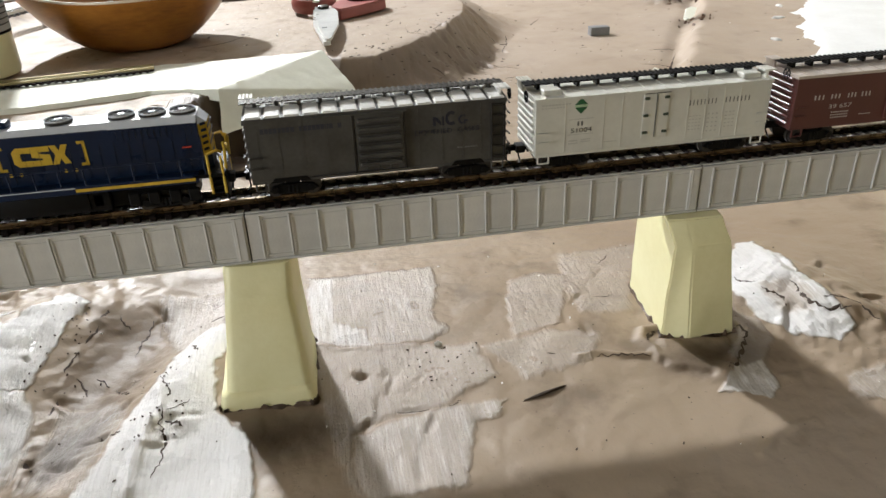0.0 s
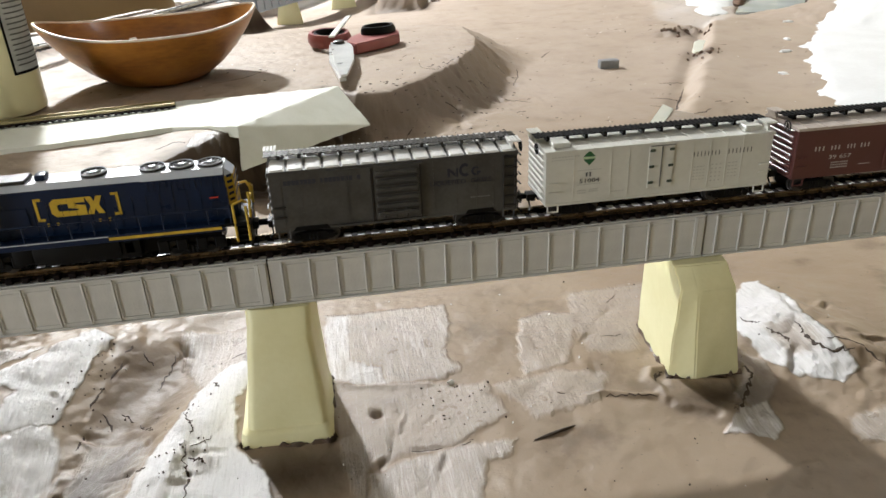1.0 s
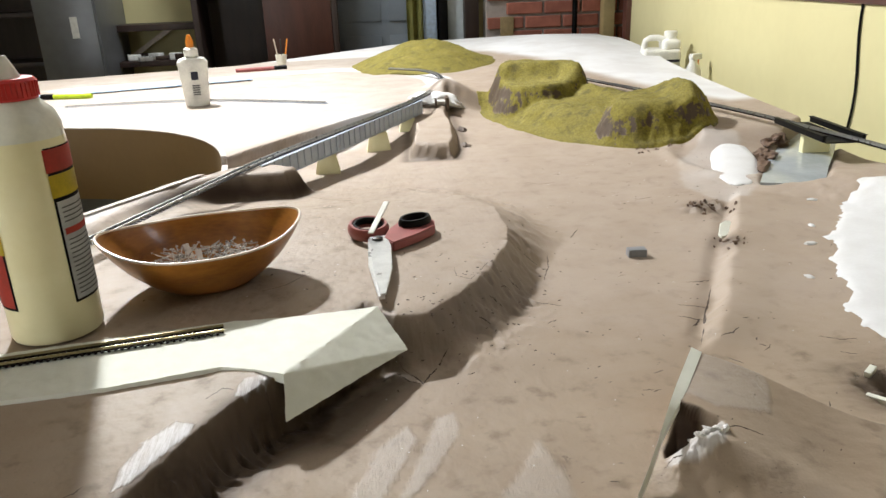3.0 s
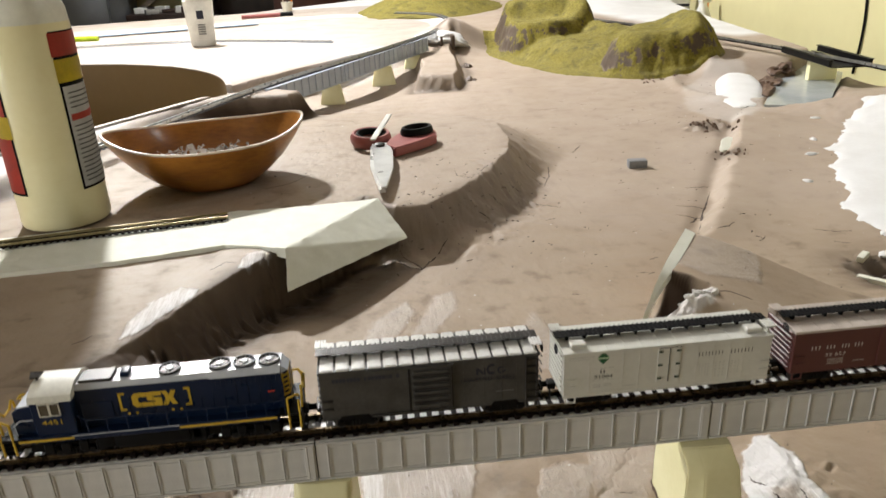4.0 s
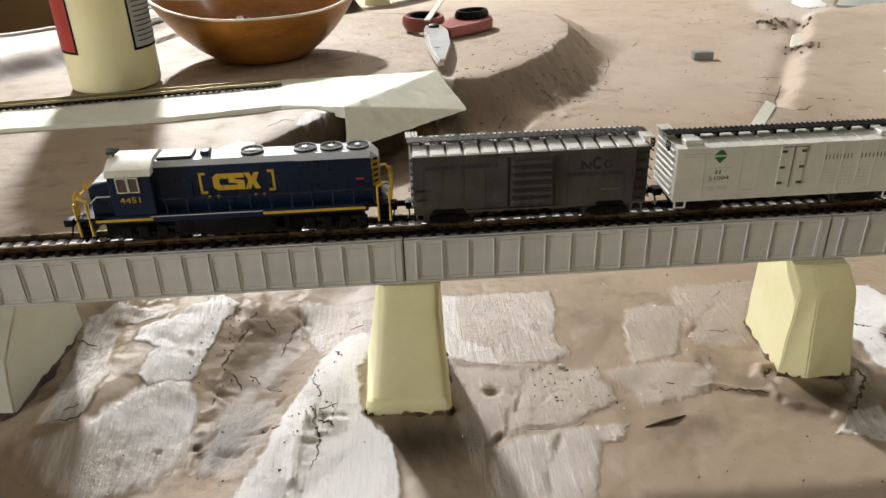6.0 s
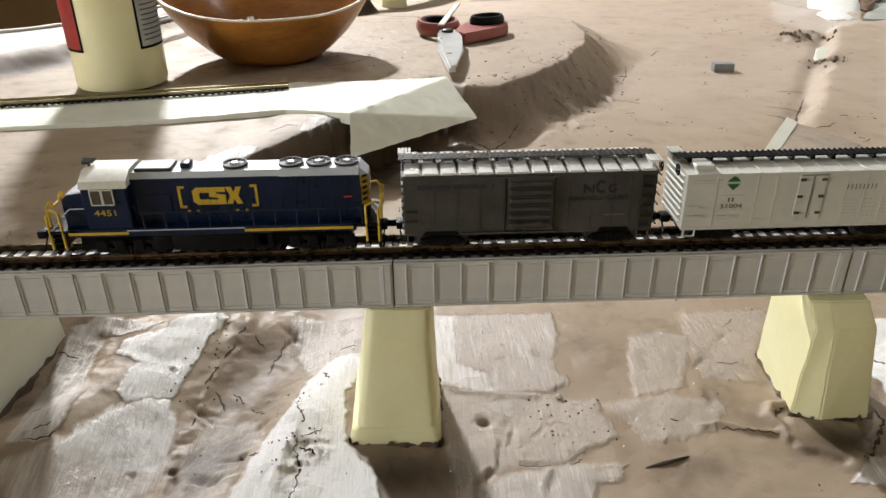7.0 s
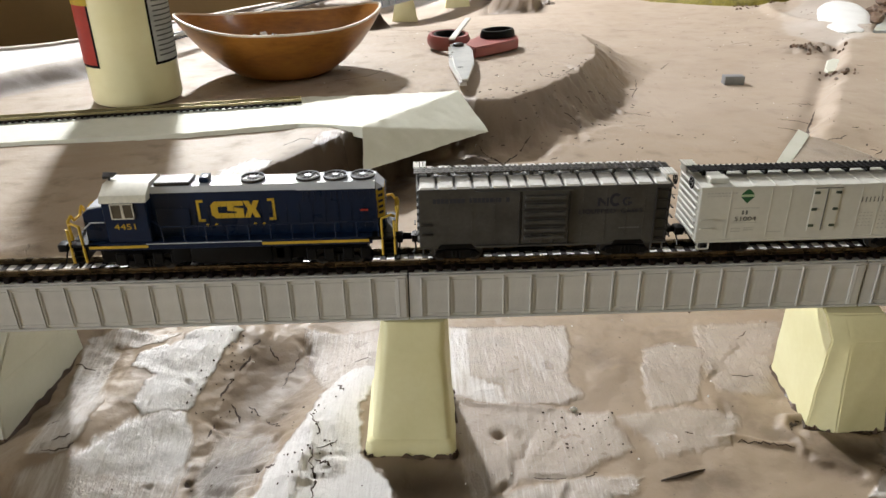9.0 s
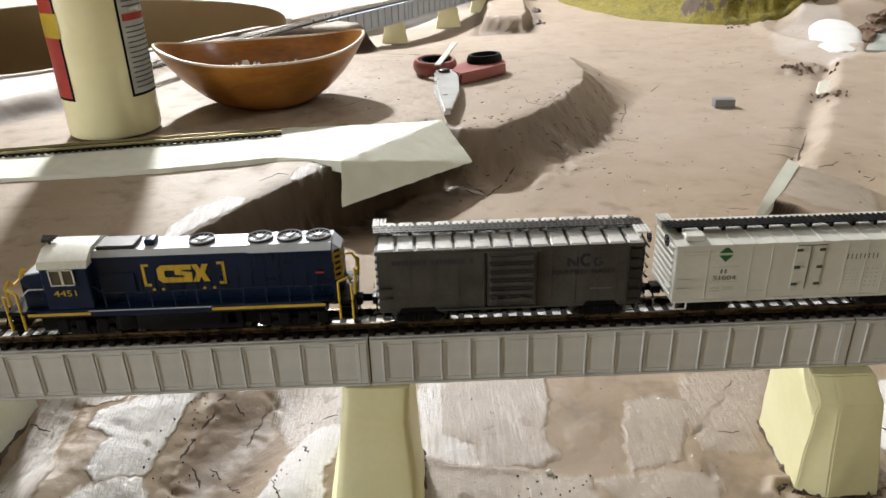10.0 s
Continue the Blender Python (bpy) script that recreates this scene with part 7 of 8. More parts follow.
hill("rock_ridge", 0.27, 0.78, 0.92, 1.72, 0.0035, ridge_shape, "steep two-topped rock ridge covered with yellow-green turf", 0.86)
hill("turf_mound", -0.02, 0.56, 1.86, 2.52, 0.006, far_hill_shape, "low smooth mound of bright yellow-green turf on the white table", 1.0)


def small_bridge():
    t = thing("small_bridge", pose(0.756, 0.885, 0.022, 0, 0, 84), "small black plate bridge over the grey creek", "bridge")
    for y in (-0.030, 0.030):
        part("girder", box(bmesh.new(), -0.080, 0.080, y - 0.002, y + 0.002, 0.003, 0.0118, 0.0006, 1), BLACK, t)
        part("flange", box(bmesh.new(), -0.081, 0.081, y - 0.004, y + 0.004, 0.0120, 0.0130), BLACK, t)
        for i in range(9):
            part("stiffener", box(bmesh.new(), -0.078 + i * 0.0195 - 0.0006, -0.078 + i * 0.0195 + 0.0006, y - 0.0034, y - 0.002, 0.004, 0.0118), BLACK, t, round_=False)
    part("deck", box(bmesh.new(), -0.080, 0.080, -0.026, 0.026, 0.001, 0.003), BLACK, t)
    part("pier", box(bmesh.new(), -0.006, 0.006, -0.022, 0.022, -0.045, 0.0008, 0.001), FOAM, t, "pale foam pier")


small_bridge()


def bent_track(name, pts, z, label, rail_material, tie_material, pitch, gauge, tie_len):
    """Track along a bent line: ties as pieces, two rails."""
    t = thing(name, pose(0, 0, 0), label, "track", kind="structure")
    fine = []
    P = [Vector(p) for p in pts]
    P = [P[0] * 2 - P[1]] + P + [P[-1] * 2 - P[-2]]
    for i in range(1, len(P) - 2):
        for k in range(24):
            s = k / 24
            a, b, c, d = P[i - 1], P[i], P[i + 1], P[i + 2]
            fine.append(0.5 * ((2 * b) + (c - a) * s + (2 * a - 5 * b + 4 * c - d) * s ** 2 + (3 * b - a - 3 * c + d) * s ** 3))
    fine.append(P[-2])
    shared = finish(box(bmesh.new(), -0.0011, 0.0011, -tie_len / 2, tie_len / 2, 0, 0.002), "tie", tie_material)
    run, nxt = 0.0, 0.0
    for a, b in zip(fine, fine[1:]):
        d = (b - a)
        while nxt <= run + d.length:
            p = a + d * ((nxt - run) / d.length)
            part("tie", shared, tie_material, t, at=pose(p.x, p.y, z, 0, 0, math.degrees(math.atan2(d.y, d.x))), round_=False)
            nxt += pitch
        run += d.length
    for s in (-1, 1):
        bm = bmesh.new()
        prev = None
        for a, b in zip(fine, fine[1:]):
            d = (b - a).normalized()
            side = Vector((-d.y, d.x)) * s * gauge / 2
            p = a + side
            w = Vector((-d.y, d.x)) * 0.0007
            row = [bm.verts.new((p.x - w.x, p.y - w.y, z + 0.002)), bm.verts.new((p.x - w.x, p.y - w.y, z + 0.0045)), bm.verts.new((p.x + w.x, p.y + w.y, z + 0.0045)), bm.verts.new((p.x + w.x, p.y + w.y, z + 0.002))]
            if prev:
                for j in range(4):
                    bm.faces.new((prev[j], row[j], row[(j + 1) % 4], prev[(j + 1) % 4]))
            prev = row
        bmesh.ops.recalc_face_normals(bm, faces=bm.faces[:])
        part("rail", bm, rail_material, t, round_=False)
    return t


FAR_Z = 0.031
FAR_LINE = [(-0.262, 0.53), (-0.250, 0.556), (-0.183, 0.710), (-0.109, 0.880), (-0.010, 1.060), (0.080, 1.222), (0.168, 1.395), (0.235, 1.58), (0.262, 1.75), (0.235, 1.90), (0.14, 2.0)]
bent_track("far_track", FAR_LINE, FAR_Z, "grey model track that curves over the far bridge", RAIL_GREY, mat("grey_tie_plastic", (0.10, 0.105, 0.115), 0.5, randomise=0.3), 0.0062, 0.009, 0.0165)
bent_track("edge_track", [(0.60, 1.62), (0.68, 1.32), (0.738, 1.04), (0.756, 0.885), (0.770, 0.75), (0.775, 0.5), (0.78, 0.2)], 0.026, "model track along the layout's edge by the yellow wall", RAIL_GREY, TIE, 0.0062, 0.009, 0.0165)


def far_bridge(a, b, n):
    d = Vector(b) - Vector(a)
    t = thing("far_bridge", pose(a[0], a[1], FAR_Z - 0.027, 0, 0, math.degrees(math.atan2(d.y, d.x))), "blue-grey plate-girder bridge over the dry creek", "bridge")
    L = d.length
    for y in (-0.011, 0.011):
        part("girder", box(bmesh.new(), 0, L, y - 0.001, y + 0.001, 0, 0.0262), GIRDER_BLUE, t)
        part("flange", box(bmesh.new(), 0, L, y - 0.003, y + 0.003, 0.0262, 0.0272), GIRDER_BLUE, t)
        part("flange", box(bmesh.new(), 0, L, y - 0.003, y + 0.003, -0.001, 0.0), GIRDER_BLUE, t)
    shared = finish(box(bmesh.new(), -0.0014, 0.0014, -0.0142, -0.0105, 0.001, 0.026), "stiffener", GIRDER_BLUE)
    for i in range(n):
        part("stiffener", shared, GIRDER_BLUE, t, at=pose((i + 0.5) * L / n, 0, 0), round_=False)


far_bridge((-0.118, 0.862), (-0.010, 1.060), 11)
far_bridge((-0.008, 1.064), (0.166, 1.390), 18)
for (x, y, w), label in (((-0.022, 1.040, 0.0215), "small pale foam pier under the far bridge"), ((0.072, 1.205, 0.0235), "pale yellow foam pier under the far bridge"), ((0.140, 1.335, 0.020), "pale foam pier under the far bridge beside the cut bank")):
    gz = ground_z(x, y) - 0.004
    bm = bmesh.new()
    rings = []
    for k, z in ((1.0, gz), (0.97, gz + 0.004), (0.68, FAR_Z - 0.0282)):
        rings.append([bm.verts.new((x + sx * w * k, y + sy * w * 0.6 * k, z)) for sx, sy in ((-1, -1), (1, -1), (1, 1), (-1, 1))])
    for r0, r1 in zip(rings, rings[1:]):
        for i in range(4):
            bm.faces.new((r0[i], r0[(i + 1) % 4], r1[(i + 1) % 4], r1[i]))
    bm.faces.new(rings[0][::-1])
    bm.faces.new(rings[-1])
    bmesh.ops.bevel(bm, geom=bm.edges[:], offset=0.0012, segments=2, affect="EDGES")
    solid("far_pier", bm, FOAM, label, "bridge pier", "far piers")

for k, (x, y, rx, ry, rz) in enumerate(((0.235, 1.16, 0.012, 0.02, 0.010), (0.248, 1.30, 0.012, 0.03, 0.010))):
    lump("clay_rock", rx, ry, rz, 60 + k, CLAY_DARK, "brown clay rock at the end of the far bridge", "rock", pose(x, y, ground_z(x, y) - 0.006), "clay rocks", 0.4)
for x, y, rx, ry, rz, turn, seed in ((0.628, 0.815, 0.016, 0.045, 0.009, -36, 71), (0.680, 0.890, 0.024, 0.050, 0.012, -40, 72), (0.728, 0.950, 0.020, 0.034, 0.011, -42, 73)):
    lump("bank_rock", rx, ry, rz, seed, CLAY_RED, "rough dark brown clay bank beside the creek", "rock", pose(x, y, ground_z(x, y) - 0.006, 0, 0, turn), "creek bank rocks", rough=0.7)
bm = bmesh.new()
prism(bm, [(0.580, 0.735), (0.655, 0.702), (0.720, 0.792), (0.790, 0.882), (0.824, 0.93), (0.826, 1.05), (0.79, 1.01), (0.73, 0.94), (0.65, 0.84)], -0.040, -0.0075, "z")
solid("creek_sheet", bm, RESIN, "smooth grey-blue poured creek below the black bridge", "creek")


def tunnel_portal():
    t = thing("tunnel_portal", pose(0.200, 1.425, 0.0), "dark brown alcove under the white track mound", "tunnel")
    part("back", box(bmesh.new(), -0.036, 0.036, 0.040, 0.044, -0.004, 0.027), CLAY_DARK, t)
    for x in (-0.036, 0.036):
        part("side", box(bmesh.new(), x - 0.004, x + 0.004, 0.0, 0.040, -0.004, 0.027, 0.001), CLAY_DARK, t)
    part("post", box(bmesh.new(), 0.008, 0.013, -0.002, 0.004, -0.004, 0.026, 0.001), CLAY_DARK, t, "brown post")
    bm = bmesh.new()
    bmesh.ops.create_icosphere(bm, subdivisions=4, radius=1)
    for v in bm.verts:
        k = 1 + 0.22 * noise.fractal(v.co * 1.5, 1.0, 2.0, 4)
        f = max(0.0, v.co.x)
        v.co = Vector((0.014 + v.co.x * (0.052 + 0.026 * f) * k, 0.066 + v.co.y * 0.060 * k, 0.0165 + max(v.co.z, -0.8) * 0.0165 * k - 0.022 * f * f))
    part("roof", bm, PLASTER, t, "rounded white plaster top")


tunnel_portal()
for k, (x, y, turn, ln) in enumerate(((0.404, 0.262, 35, 0.012), (0.392, 0.222, -55, 0.034), (0.418, 0.225, 20, 0.014))):
    bm = box(bmesh.new(), -ln / 2, ln / 2, -0.0026, 0.0026, -0.001, 0.004, 0.0008)
    solid("foam_offcut", bm, FOAM_WHITE, "cream foam offcut stuck in the dug-out clay", "foam offcut", "foam offcuts", at=pose(x, y, ground_z(x, y) + 0.001, 0, -8 + 5 * k, turn))


# ---------------------------------------------------------------- far table things
def school_glue():
    t = thing("school_glue_bottle", pose(-0.325, 1.575, ground_z(-0.325, 1.575), 0, 0, 12), "white school glue bottle with an orange nozzle on the white table", "bottle")
    part("body", lathe(bmesh.new(), [(0.025, 0.0), (0.027, 0.003), (0.033, 0.090), (0.034, 0.098), (0.028, 0.106), (0.014, 0.110)], 40, 0.62), WHITE_PLASTIC, t)
    part("collar", lathe(bmesh.new(), [(0.0155, 0.110), (0.0155, 0.126), (0.010, 0.130)], 28), WHITE_PLASTIC, t)
    part("nozzle", lathe(bmesh.new(), [(0.008, 0.130), (0.0085, 0.143), (0.004, 0.157)], 20), ORANGE, t, "orange twist nozzle")
    part("label_block", box(bmesh.new(), -0.007, 0.008, -0.0212, -0.0195, 0.060, 0.078), INK_BLUE, t, "dark blue label square")
    for k in range(5):
        part("label_bar", box(bmesh.new(), -0.007, 0.009, -0.0206, -0.0180, 0.026 + k * 0.005, 0.0285 + k * 0.005), INK_GREY, t)


school_glue()


def marker(name, x, y, turn, ln, material, label):
    t = thing(name, pose(x, y, ground_z(x, y) + 0.006, 0, 90, turn), label, "pen")
    part("barrel", rod(bmesh.new(), (0, 0, -ln / 2), (0, 0, ln * 0.25), 0.0065, n=16), material, t)
    part("cap", rod(bmesh.new(), (0, 0, ln * 0.251), (0, 0, ln / 2), 0.0072, n=16), BLACK, t, "black cap")


marker("highlighter", -0.69, 1.80, 172, 0.13, LIME, "lime green marker pen on the white table")
marker("red_pencil", -0.25, 2.26, 12, 0.16, SCISSOR_RED, "red marker lying on the far side of the table")
bm = bmesh.new()
gz = ground_z(-0.5, 1.85)
box(bm, -0.28, 0.28, -0.02, 0.02, 0.0, 0.0025, 0.0008)
solid("blue_strip", bm, TAPE, "pale blue plastic strip lying on the white table", "strip", at=pose(-0.52, 1.93, gz + 0.002, 0, 0, 18))
bent_track("siding_track", [(-0.64, 1.640), (-0.516, 1.650), (-0.401, 1.650), (-0.307, 1.630), (-0.183, 1.579), (-0.026, 1.497)], 0.0165, "faint grey curved track laid across the white table", RAIL_GREY, GIRDER_BLUE, 0.0065, 0.009, 0.0165)


def brush_cup():
    x, y = -0.20, 2.44
    t = thing("brush_cup", pose(x, y, ground_z(x, y) - 0.002), "clear cup with paint brushes at the table's far edge", "cup")
    part("cup", lathe(bmesh.new(), [(0.015, 0), (0.020, 0.034), (0.018, 0.034), (0.013, 0.004)], 24), GLUE_PALE, t)
    for k, (dx, dy) in enumerate(((0.01, 0.0), (-0.008, 0.006), (0.002, -0.01))):
        part("brush", rod(bmesh.new(), (dx, dy, 0.006), (dx * 2.6, dy * 2.6, 0.085), 0.0022, n=8), (ORANGE, WOOD_EDGE, STEEL)[k], t)


brush_cup()


def jug():
    solid("ledge", box(bmesh.new(), -0.115, -0.004, -0.2, 2.2, -0.13, -0.11), WALL_YELLOW, "narrow ledge between the layout and the wall", "ledge", kind="structure", at=WALL_R)
    t = thing("jug", pose(1.000, 2.08, -0.1095, 0, 0, -12), "white plastic jug with a moulded handle and blue label band", "jug")
    part("body", box(bmesh.new(), -0.056, 0.056, -0.05, 0.05, 0, 0.156, 0.012, 4), WHITE_PLASTIC, t)
    part("shoulder", box(bmesh.new(), 0.002, 0.056, -0.045, 0.045, 0.150, 0.184, 0.014, 4), WHITE_PLASTIC, t)
    part("neck", lathe(bmesh.new(), [(0.022, 0.180), (0.018, 0.188), (0.018, 0.192)], 28), WHITE_PLASTIC, t, at=pose(0.030, 0, 0))
    part("cap", lathe(bmesh.new(), [(0.020, 0.192), (0.020, 0.205), (0.017, 0.208)], 28), WHITE_PLASTIC, t, at=pose(0.030, 0, 0))
    part("handle", sweep(bmesh.new(), [(0.012, 0, 0.182), (-0.010, 0, 0.188), (-0.032, 0, 0.188), (-0.046, 0, 0.180), (-0.049, 0, 0.165), (-0.049, 0, 0.148)], 0.0095, 14), WHITE_PLASTIC, t)
    part("label_band", box(bmesh.new(), 0.000, 0.052, -0.0515, -0.050, 0.118, 0.126), INK_BLUE, t, "blue label band")
    solid("wood_block", box(bmesh.new(), 0.988, 1.048, 1.85, 1.91, -0.1098, -0.0898, 0.001), WOOD_EDGE, "small wooden block on the ledge", "block")
    s = thing("spray_bottle", pose(1.018, 1.88, -0.0895, 0, 0, 20), "white spray bottle with a small orange mark", "bottle")
    part("body", lathe(bmesh.new(), [(0.024, 0), (0.026, 0.006), (0.024, 0.085), (0.012, 0.11), (0.011, 0.120)], 28), WHITE_PLASTIC, s)
    part("trigger_head", box(bmesh.new(), -0.012, 0.024, -0.009, 0.009, 0.119, 0.136, 0.004), WHITE_PLASTIC, s)
    part("trigger", box(bmesh.new(), 0.014, 0.018, -0.004, 0.004, 0.10, 0.12, 0.001), ORANGE, s)
    for k in range(2):
        solid("small_pot", lathe(bmesh.new(), [(0.014, 0), (0.015, 0.085), (0.011, 0.092)], 20), (LABEL_YELLOW, WOOD_EDGE)[k], "small tan pot on the ledge", "pot", "ledge pots", at=pose(0.968 - k * 0.012, 1.735 - k * 0.06, -0.1095))


jug()
bm = bmesh.new()
pts = []
for i in range(40):
    f = i / 39
    pts.append((-0.0032, 0.422 - 0.02 * f + 0.022 * math.sin(f * 5) + 0.0075 * math.sin(f * 31 + 1.0), 1.2 - 1.24 * f))
sweep(bm, pts, 0.0024, 8)
solid("power_cord", bm, BLACK, "black cord hanging down the yellow wall", "cord", at=WALL_R)


# ---------------------------------------------------------------- loose bits on the clay
def scatter(name, count, seed, material, label, make, area, kind="stuff"):
    r = random.Random(seed)
    bm = bmesh.new()
    spots = []
    for _ in range(count):
        x0, x1, y0, y1 = area[r.randrange(len(area))]
        spots.append((r.uniform(x0, x1), r.uniform(y0, y1)))
    xs, ys = np.array(spots).T
    for x, y, z in zip(xs, ys, height(xs, ys)):
        make(bm, r, float(x), float(y), float(z))
    solid(name, bm, material, label, name.replace("_", " "), kind=kind)


def chip_at(bm, r, x, y, z):
    s = r.uniform(0.00025, 0.0007)
    m = pose(x, y, z + s * 0.3, r.uniform(0, 360), r.uniform(0, 360), r.uniform(0, 360)) @ Matrix.Diagonal((s * 1.6, s, s * 0.8, 1))
    bmesh.ops.create_icosphere(bm, subdivisions=1, radius=0.6, matrix=m)


def twig_at(bm, r, x, y, z):
    a, ln = r.gauss(0.1, 0.5), r.uniform(0.003, 0.014)
    d = Vector((math.cos(a), math.sin(a), 0)) * ln / 2
    bend = Vector((-d.y, d.x, 0)) * r.uniform(-0.25, 0.25)
    p = Vector((x, y, z - 0.0001))
    thick = r.uniform(0.00025, 0.0005)
    rod(bm, p - d, p + bend, thick * 0.3, thick, 5)
    rod(bm, p + bend, p + d, thick, thick * 0.3, 5)


FURROW = [(-0.088, -0.072, 0.02, 0.07), (-0.045, -0.028, -0.03, 0.02), (0.045, 0.075, -0.015, 0.01)]
NEAR = [(-0.13, 0.22, -0.06, 0.08), (0.0, 0.4, 0.1, 0.35)]
FAR = [(0.18, 0.55, 0.3, 0.75), (-0.2, 0.16, 0.4, 0.75), (0.3, 0.6, 0.7, 0.95)]
scatter("dark_grit", 300, 21, TWIG, "dark grit scattered on the brown clay", chip_at, NEAR + NEAR + FAR + FURROW)


def clod_at(bm, r, x, y, z):
    s = r.uniform(0.0008, 0.0034)
    m = pose(x, y, z + s * 0.2, r.uniform(0, 360), r.uniform(0, 360), r.uniform(0, 360)) @ Matrix.Diagonal((s * 1.7, s, s * 0.8, 1))
    bmesh.ops.create_icosphere(bm, subdivisions=1, radius=0.7, matrix=m)


def fleck_at(bm, r, x, y, z):
    s = r.uniform(0.0005, 0.0013)
    m = pose(x, y, z + s * 0.2, r.uniform(-20, 20), r.uniform(-20, 20), r.gauss(10, 40)) @ Matrix.Diagonal((s * 2.2, s * 0.8, s * 0.5, 1))
    bmesh.ops.create_icosphere(bm, subdivisions=1, radius=0.7, matrix=m)


scatter("dark_flecks", 240, 41, TWIG, "dark flecks pressed in the dry brown clay", fleck_at, FAR + [(0.0, 0.2, 0.28, 0.5), (0.1, 0.4, 0.3, 0.6), (0.05, 0.16, 0.33, 0.40)])
scatter("clay_clods", 130, 31, CLAY_RED, "dark brown crumbled clay clods on the ground", clod_at,
        [(0.445, 0.50, 0.63, 0.70), (0.452, 0.482, 0.645, 0.69), (0.452, 0.482, 0.645, 0.69), (0.42, 0.45, 0.52, 0.57), (0.39, 0.44, 0.19, 0.27), (0.40, 0.44, 0.20, 0.25), (0.49, 0.58, 0.97, 1.01)])
scatter("white_crumbs", 190, 22, CRUMB, "white plaster crumbs scattered on the brown clay", chip_at, NEAR + FAR)
scatter("clay_cracks", 70, 23, TWIG, "dark cracks and fibres in the brown clay", twig_at, NEAR[1:] + FAR + FAR)


def crack(points, width):
    """A thin dark split in the clay: a flat tapered sliver with a ragged run."""
    bm = bmesh.new()
    r = random.Random(int(points[0][0] * 1e5))
    P = [Vector(p) for p in points]
    run = []
    for a, b in zip(P, P[1:]):
        for k in range(6):
            q = a.lerp(b, k / 6)
            run.append(q + Vector((r.gauss(0, 0.0004), r.gauss(0, 0.0004))))
    run.append(P[-1])
    line = []
    for i, q in enumerate(run):
        d = (run[min(i + 1, len(run) - 1)] - run[max(i - 1, 0)]).normalized()
        w = Vector((-d.y, d.x)) * width * (0.25 + math.sin(math.pi * i / (len(run) - 1))) * r.uniform(0.35, 1.0)
        line += [(q - w, -0.0001), (q, 0.00022), (q + w, -0.0001)]
    zs = height(np.array([c.x for c, _ in line]), np.array([c.y for c, _ in line]))
    vs = [bm.verts.new((c.x, c.y, float(z) + lift)) for (c, lift), z in zip(line, zs)]
    rows = [vs[k:k + 3] for k in range(0, len(vs), 3)]
    for a, b in zip(rows, rows[1:]):
        bm.faces.new((a[0], a[1], b[1], b[0]))
        bm.faces.new((a[1], a[2], b[2], b[1]))
    return bm


def bank_splits():
    """Slanting crevices down the face of the near bank."""
    r = random.Random(3)
    along, down = Vector((0.493, 0.870)), Vector((0.870, -0.493))
    out = []
    for k in range(13):
        p = Vector((-0.114, 0.154)) + along * (0.006 + 0.0098 * k + r.uniform(-0.003, 0.003)) + down * r.uniform(0.001, 0.006)
        q = p + down * r.uniform(0.005, 0.012) - along * r.uniform(0.001, 0.007)
        out.append((r.uniform(0.0007, 0.0015), tuple(p), tuple((p + q) / 2 + along * 0.001), tuple(q)))
    return out


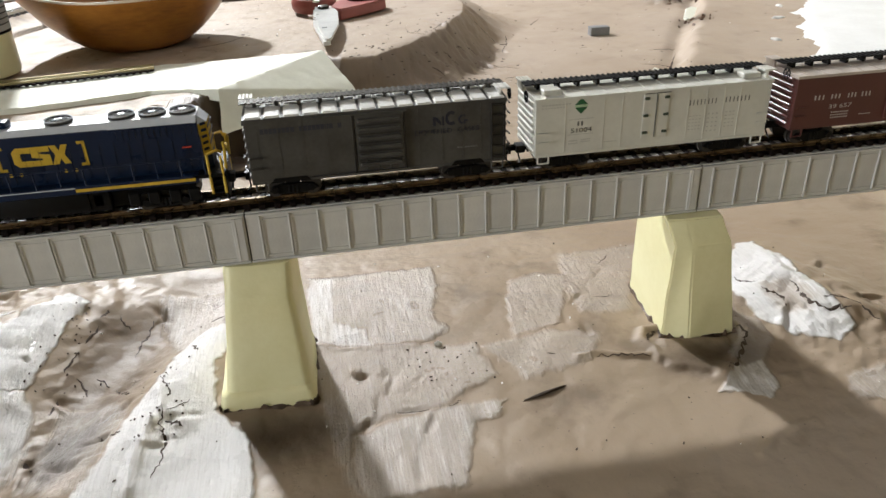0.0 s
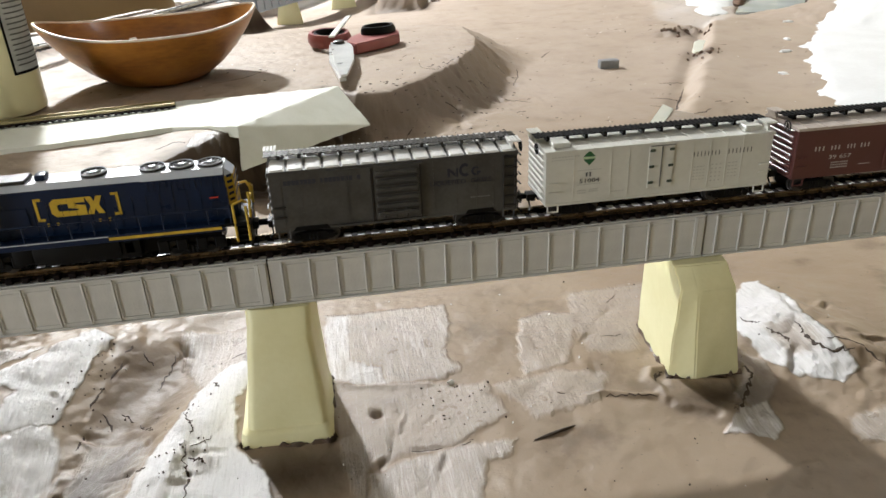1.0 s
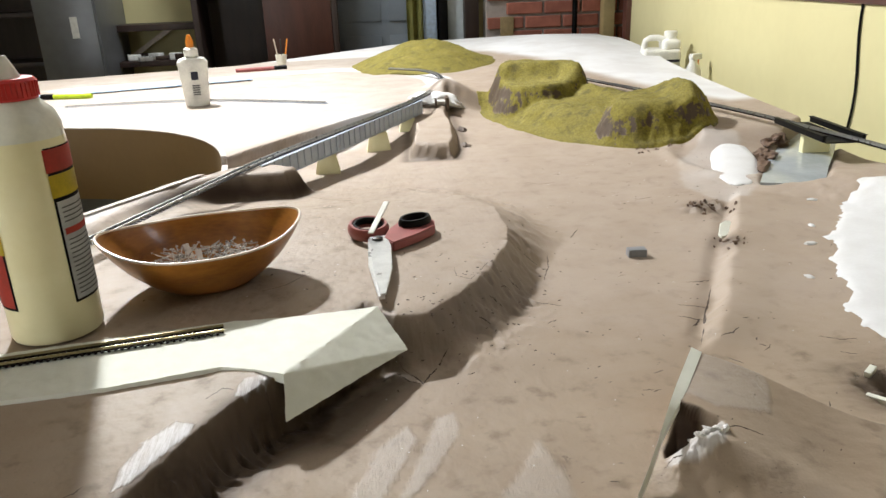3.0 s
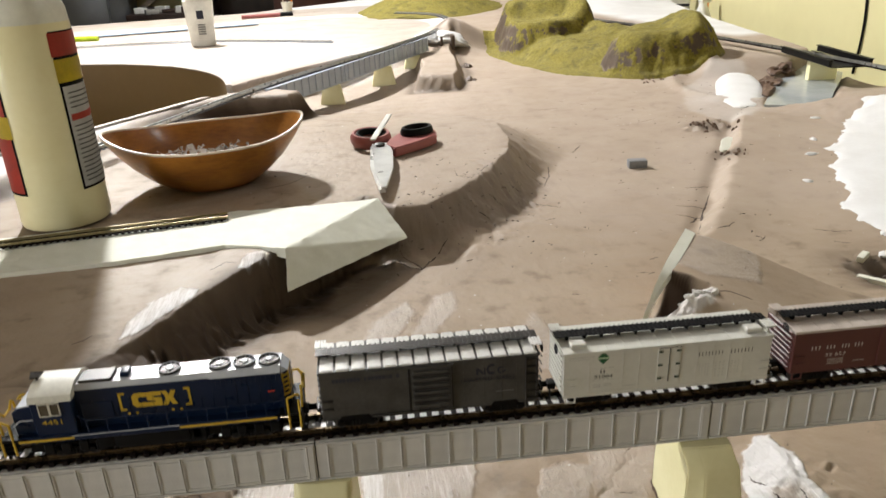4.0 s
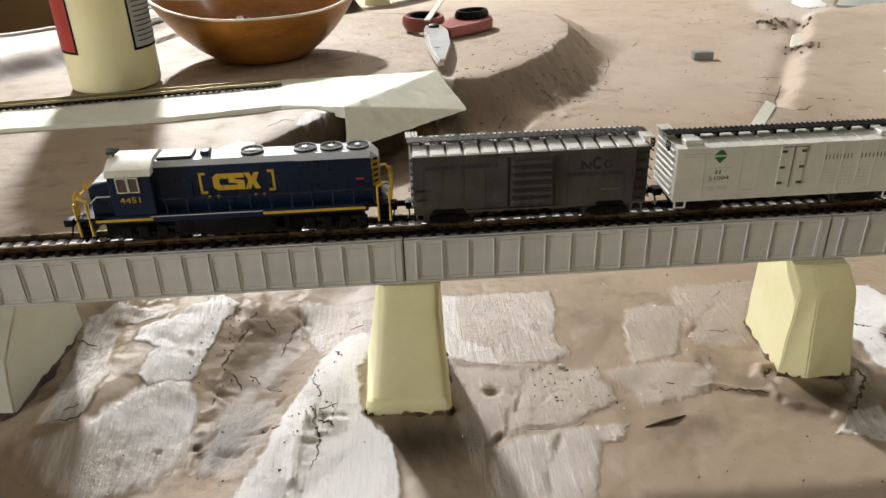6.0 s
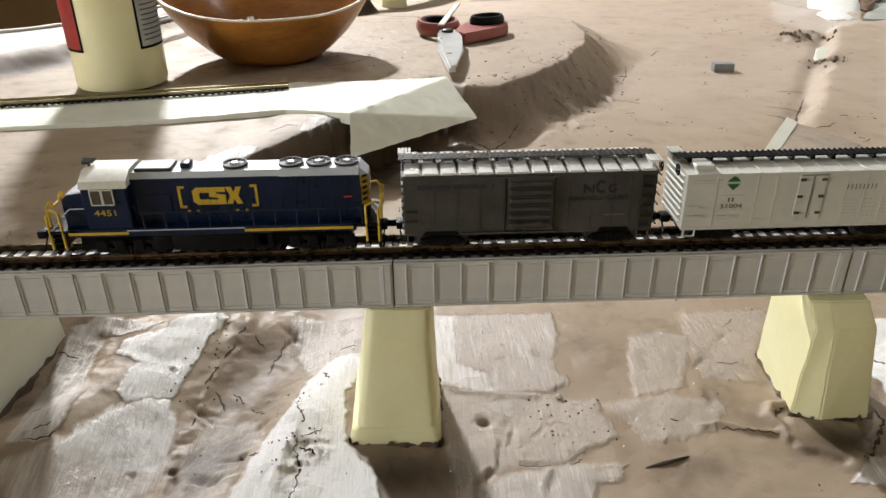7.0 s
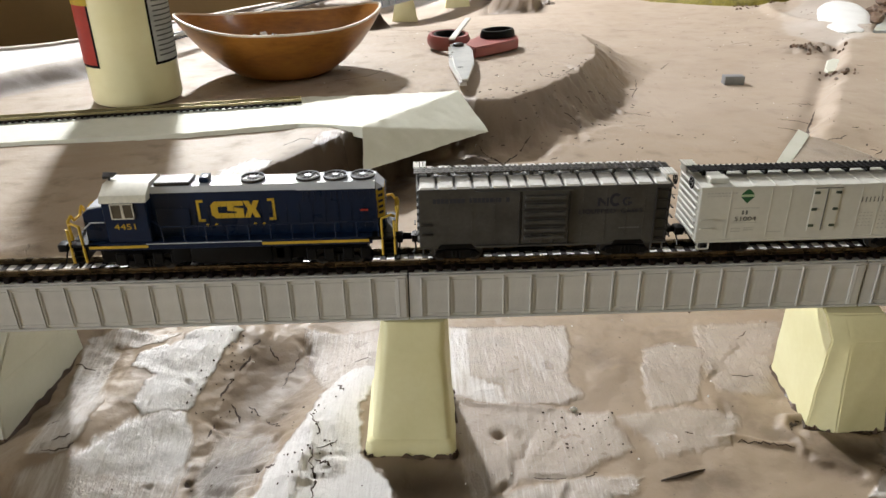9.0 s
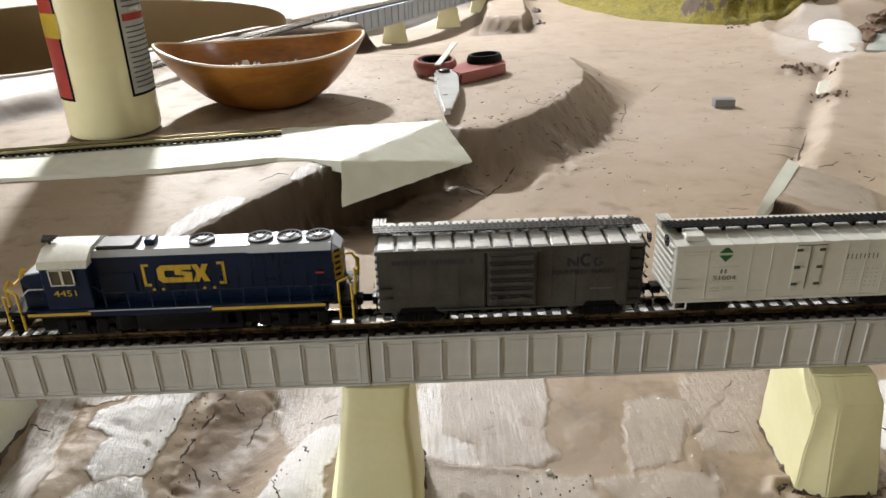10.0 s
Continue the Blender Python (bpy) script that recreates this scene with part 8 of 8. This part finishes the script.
BANK_SPLITS = bank_splits()
CRACKS = bmesh.new()
for width, *line in (
    (0.0005, (-0.039, 0.011), (-0.035, 0.002), (-0.034, -0.001), (-0.034, -0.004)), (0.0006, (-0.035, -0.008), (-0.035, -0.016), (-0.033, -0.021), (-0.033, -0.029), (-0.035, -0.037)),
    (0.0006, (-0.034, -0.014), (-0.030, -0.015), (-0.028, -0.017)), (0.0004, (-0.033, -0.010), (-0.027, -0.005)), (0.0007, (-0.051, 0.064), (-0.052, 0.055), (-0.054, 0.051), (-0.055, 0.041)),
    (0.0006, (-0.064, 0.063), (-0.059, 0.057)), (0.0006, (-0.066, 0.029), (-0.061, 0.024)), (0.0009, (-0.058, 0.021), (-0.054, 0.015), (-0.050, 0.009)), (0.0010, (-0.072, 0.029), (-0.068, 0.020)),
    (0.0011, (-0.055, -0.014), (-0.050, -0.017), (-0.047, -0.016)), (0.0009, (-0.081, -0.009), (-0.077, -0.014)), (0.0004, (-0.140, 0.047), (-0.130, 0.043)), (0.0006, (-0.126, -0.011), (-0.120, -0.008), (-0.118, -0.005)),
    (0.0004, (-0.125, -0.005), (-0.120, -0.002)), (0.0003, (-0.133, 0.006), (-0.128, 0.007)), (0.0009, (-0.030, 0.028), (-0.027, 0.021)), (0.0004, (-0.025, 0.045), (-0.018, 0.043)),
    (0.0004, (0.040, -0.023), (0.050, -0.024)), (0.0003, (0.057, -0.024), (0.061, -0.022)), (0.0004, (0.113, -0.010), (0.123, -0.012), (0.131, -0.014)), (0.0003, (0.126, 0.028), (0.134, 0.028)), (0.0003, (0.138, 0.053), (0.144, 0.060)),
    (0.0008, (0.189, 0.013), (0.192, 0.007), (0.191, -0.001)), (0.0010, (0.200, 0.011), (0.199, 0.0), (0.202, -0.008), (0.210, -0.011)), (0.0009, (0.204, -0.003), (0.212, -0.006), (0.217, -0.018)), (0.0006, (0.187, 0.029), (0.188, 0.022), (0.190, 0.019)),
    (0.0012, (0.169, -0.006), (0.169, -0.012), (0.163, -0.018), (0.157, -0.026), (0.152, -0.029)), (0.0009, (0.139, -0.001), (0.135, -0.002), (0.134, -0.006)), (0.0004, (0.096, -0.004), (0.099, -0.005)),
    (0.0009, (-0.075, 0.040), (-0.077, 0.030)), (0.0009, (-0.070, 0.056), (-0.073, 0.046)), (0.0008, (-0.068, 0.066), (-0.070, 0.060)), (0.0008, (-0.077, 0.018), (-0.078, 0.010)),
    (0.0009, (0.047, 0.329), (0.064, 0.308), (0.074, 0.322), (0.088, 0.339)), (0.0010, (-0.041, 0.369), (-0.003, 0.354), (0.039, 0.353)), (0.0010, (0.304, 0.384), (0.315, 0.379), (0.330, 0.380)),
    (0.0012, (0.370, 0.451), (0.334, 0.390), (0.300, 0.329)), (0.0009, (-0.042, 0.800), (-0.009, 0.767), (0.021, 0.743)), (0.0016, (0.271, 0.608), (0.291, 0.641)),
    (0.0006, (0.109, 0.450), (0.109, 0.428), (0.121, 0.420), (0.143, 0.455)), (0.0010, (0.279, 0.865), (0.293, 0.850), (0.320, 0.854)), (0.0012, (0.399, 0.734), (0.425, 0.740)),
    (0.0006, (-0.070, 0.427), (-0.046, 0.437), (-0.026, 0.463)), (0.0006, (-0.146, 0.160), (-0.140, 0.165), (-0.138, 0.170)), (0.0006, (-0.086, 0.250), (-0.076, 0.261), (-0.068, 0.257)),
    (0.0011, (0.044, 0.322), (0.055, 0.311), (0.064, 0.305)), (0.0007, (0.187, 0.524), (0.208, 0.520)), (0.0012, (0.226, 0.548), (0.220, 0.520), (0.208, 0.490)), (0.0012, (0.135, 0.409), (0.148, 0.408)), (0.0010, (0.116, 0.377), (0.130, 0.374)),
    (0.0010, (0.185, 0.433), (0.197, 0.430), (0.208, 0.426)), (0.0010, (0.183, 0.384), (0.194, 0.395)), (0.0016, (0.310, 0.364), (0.325, 0.382)), (0.0010, (0.318, 0.331), (0.330, 0.334), (0.339, 0.341)), (0.0010, (0.309, 0.302), (0.317, 0.291)),
    (0.0009, (0.309, 0.267), (0.319, 0.256)), (0.0008, (0.238, 0.175), (0.250, 0.175), (0.262, 0.170)), (0.0009, (0.200, 0.171), (0.206, 0.173), (0.212, 0.168)), (0.0009, (0.314, 0.407), (0.326, 0.402), (0.339, 0.402)), (0.0009, (0.243, 0.290), (0.251, 0.293)),
    (0.0009, (0.225, 0.268), (0.233, 0.267)), (0.0008, (0.345, 0.456), (0.360, 0.456), (0.376, 0.465)), (0.0008, (0.400, 0.322), (0.413, 0.312), (0.426, 0.309)), (0.0009, (0.401, 0.294), (0.411, 0.288)), (0.0009, (0.150, 0.432), (0.160, 0.436)), (0.0008, (0.162, 0.452), (0.174, 0.452)),
    *BANK_SPLITS,
):
    extra = crack(line, width)
    me = bpy.data.meshes.new("split")
    extra.to_mesh(me)
    CRACKS.from_mesh(me)
    bpy.data.meshes.remove(me)
solid("clay_splits", CRACKS, TWIG, "ragged dark splits in the near clay", "clay splits", kind="stuff")
lump("crumb", 0.0013, 0.0010, 0.0010, 81, CRUMB, "white plaster crumb near the pier", "crumb", pose(0.059, 0.010, ground_z(0.059, 0.010) + 0.0005))
lump("stick", 0.0080, 0.0006, 0.0006, 82, TWIG, "dark sliver of wood stuck in the clay", "stick", pose(0.0890, -0.0245, ground_z(0.089, -0.0245) + 0.0003, 0, -2, 14))
lump("stone_chip", 0.0022, 0.0014, 0.0012, 83, TWIG, "dark chip lodged in a small pit", "chip", pose(0.030, -0.0025, ground_z(0.030, -0.0025)))
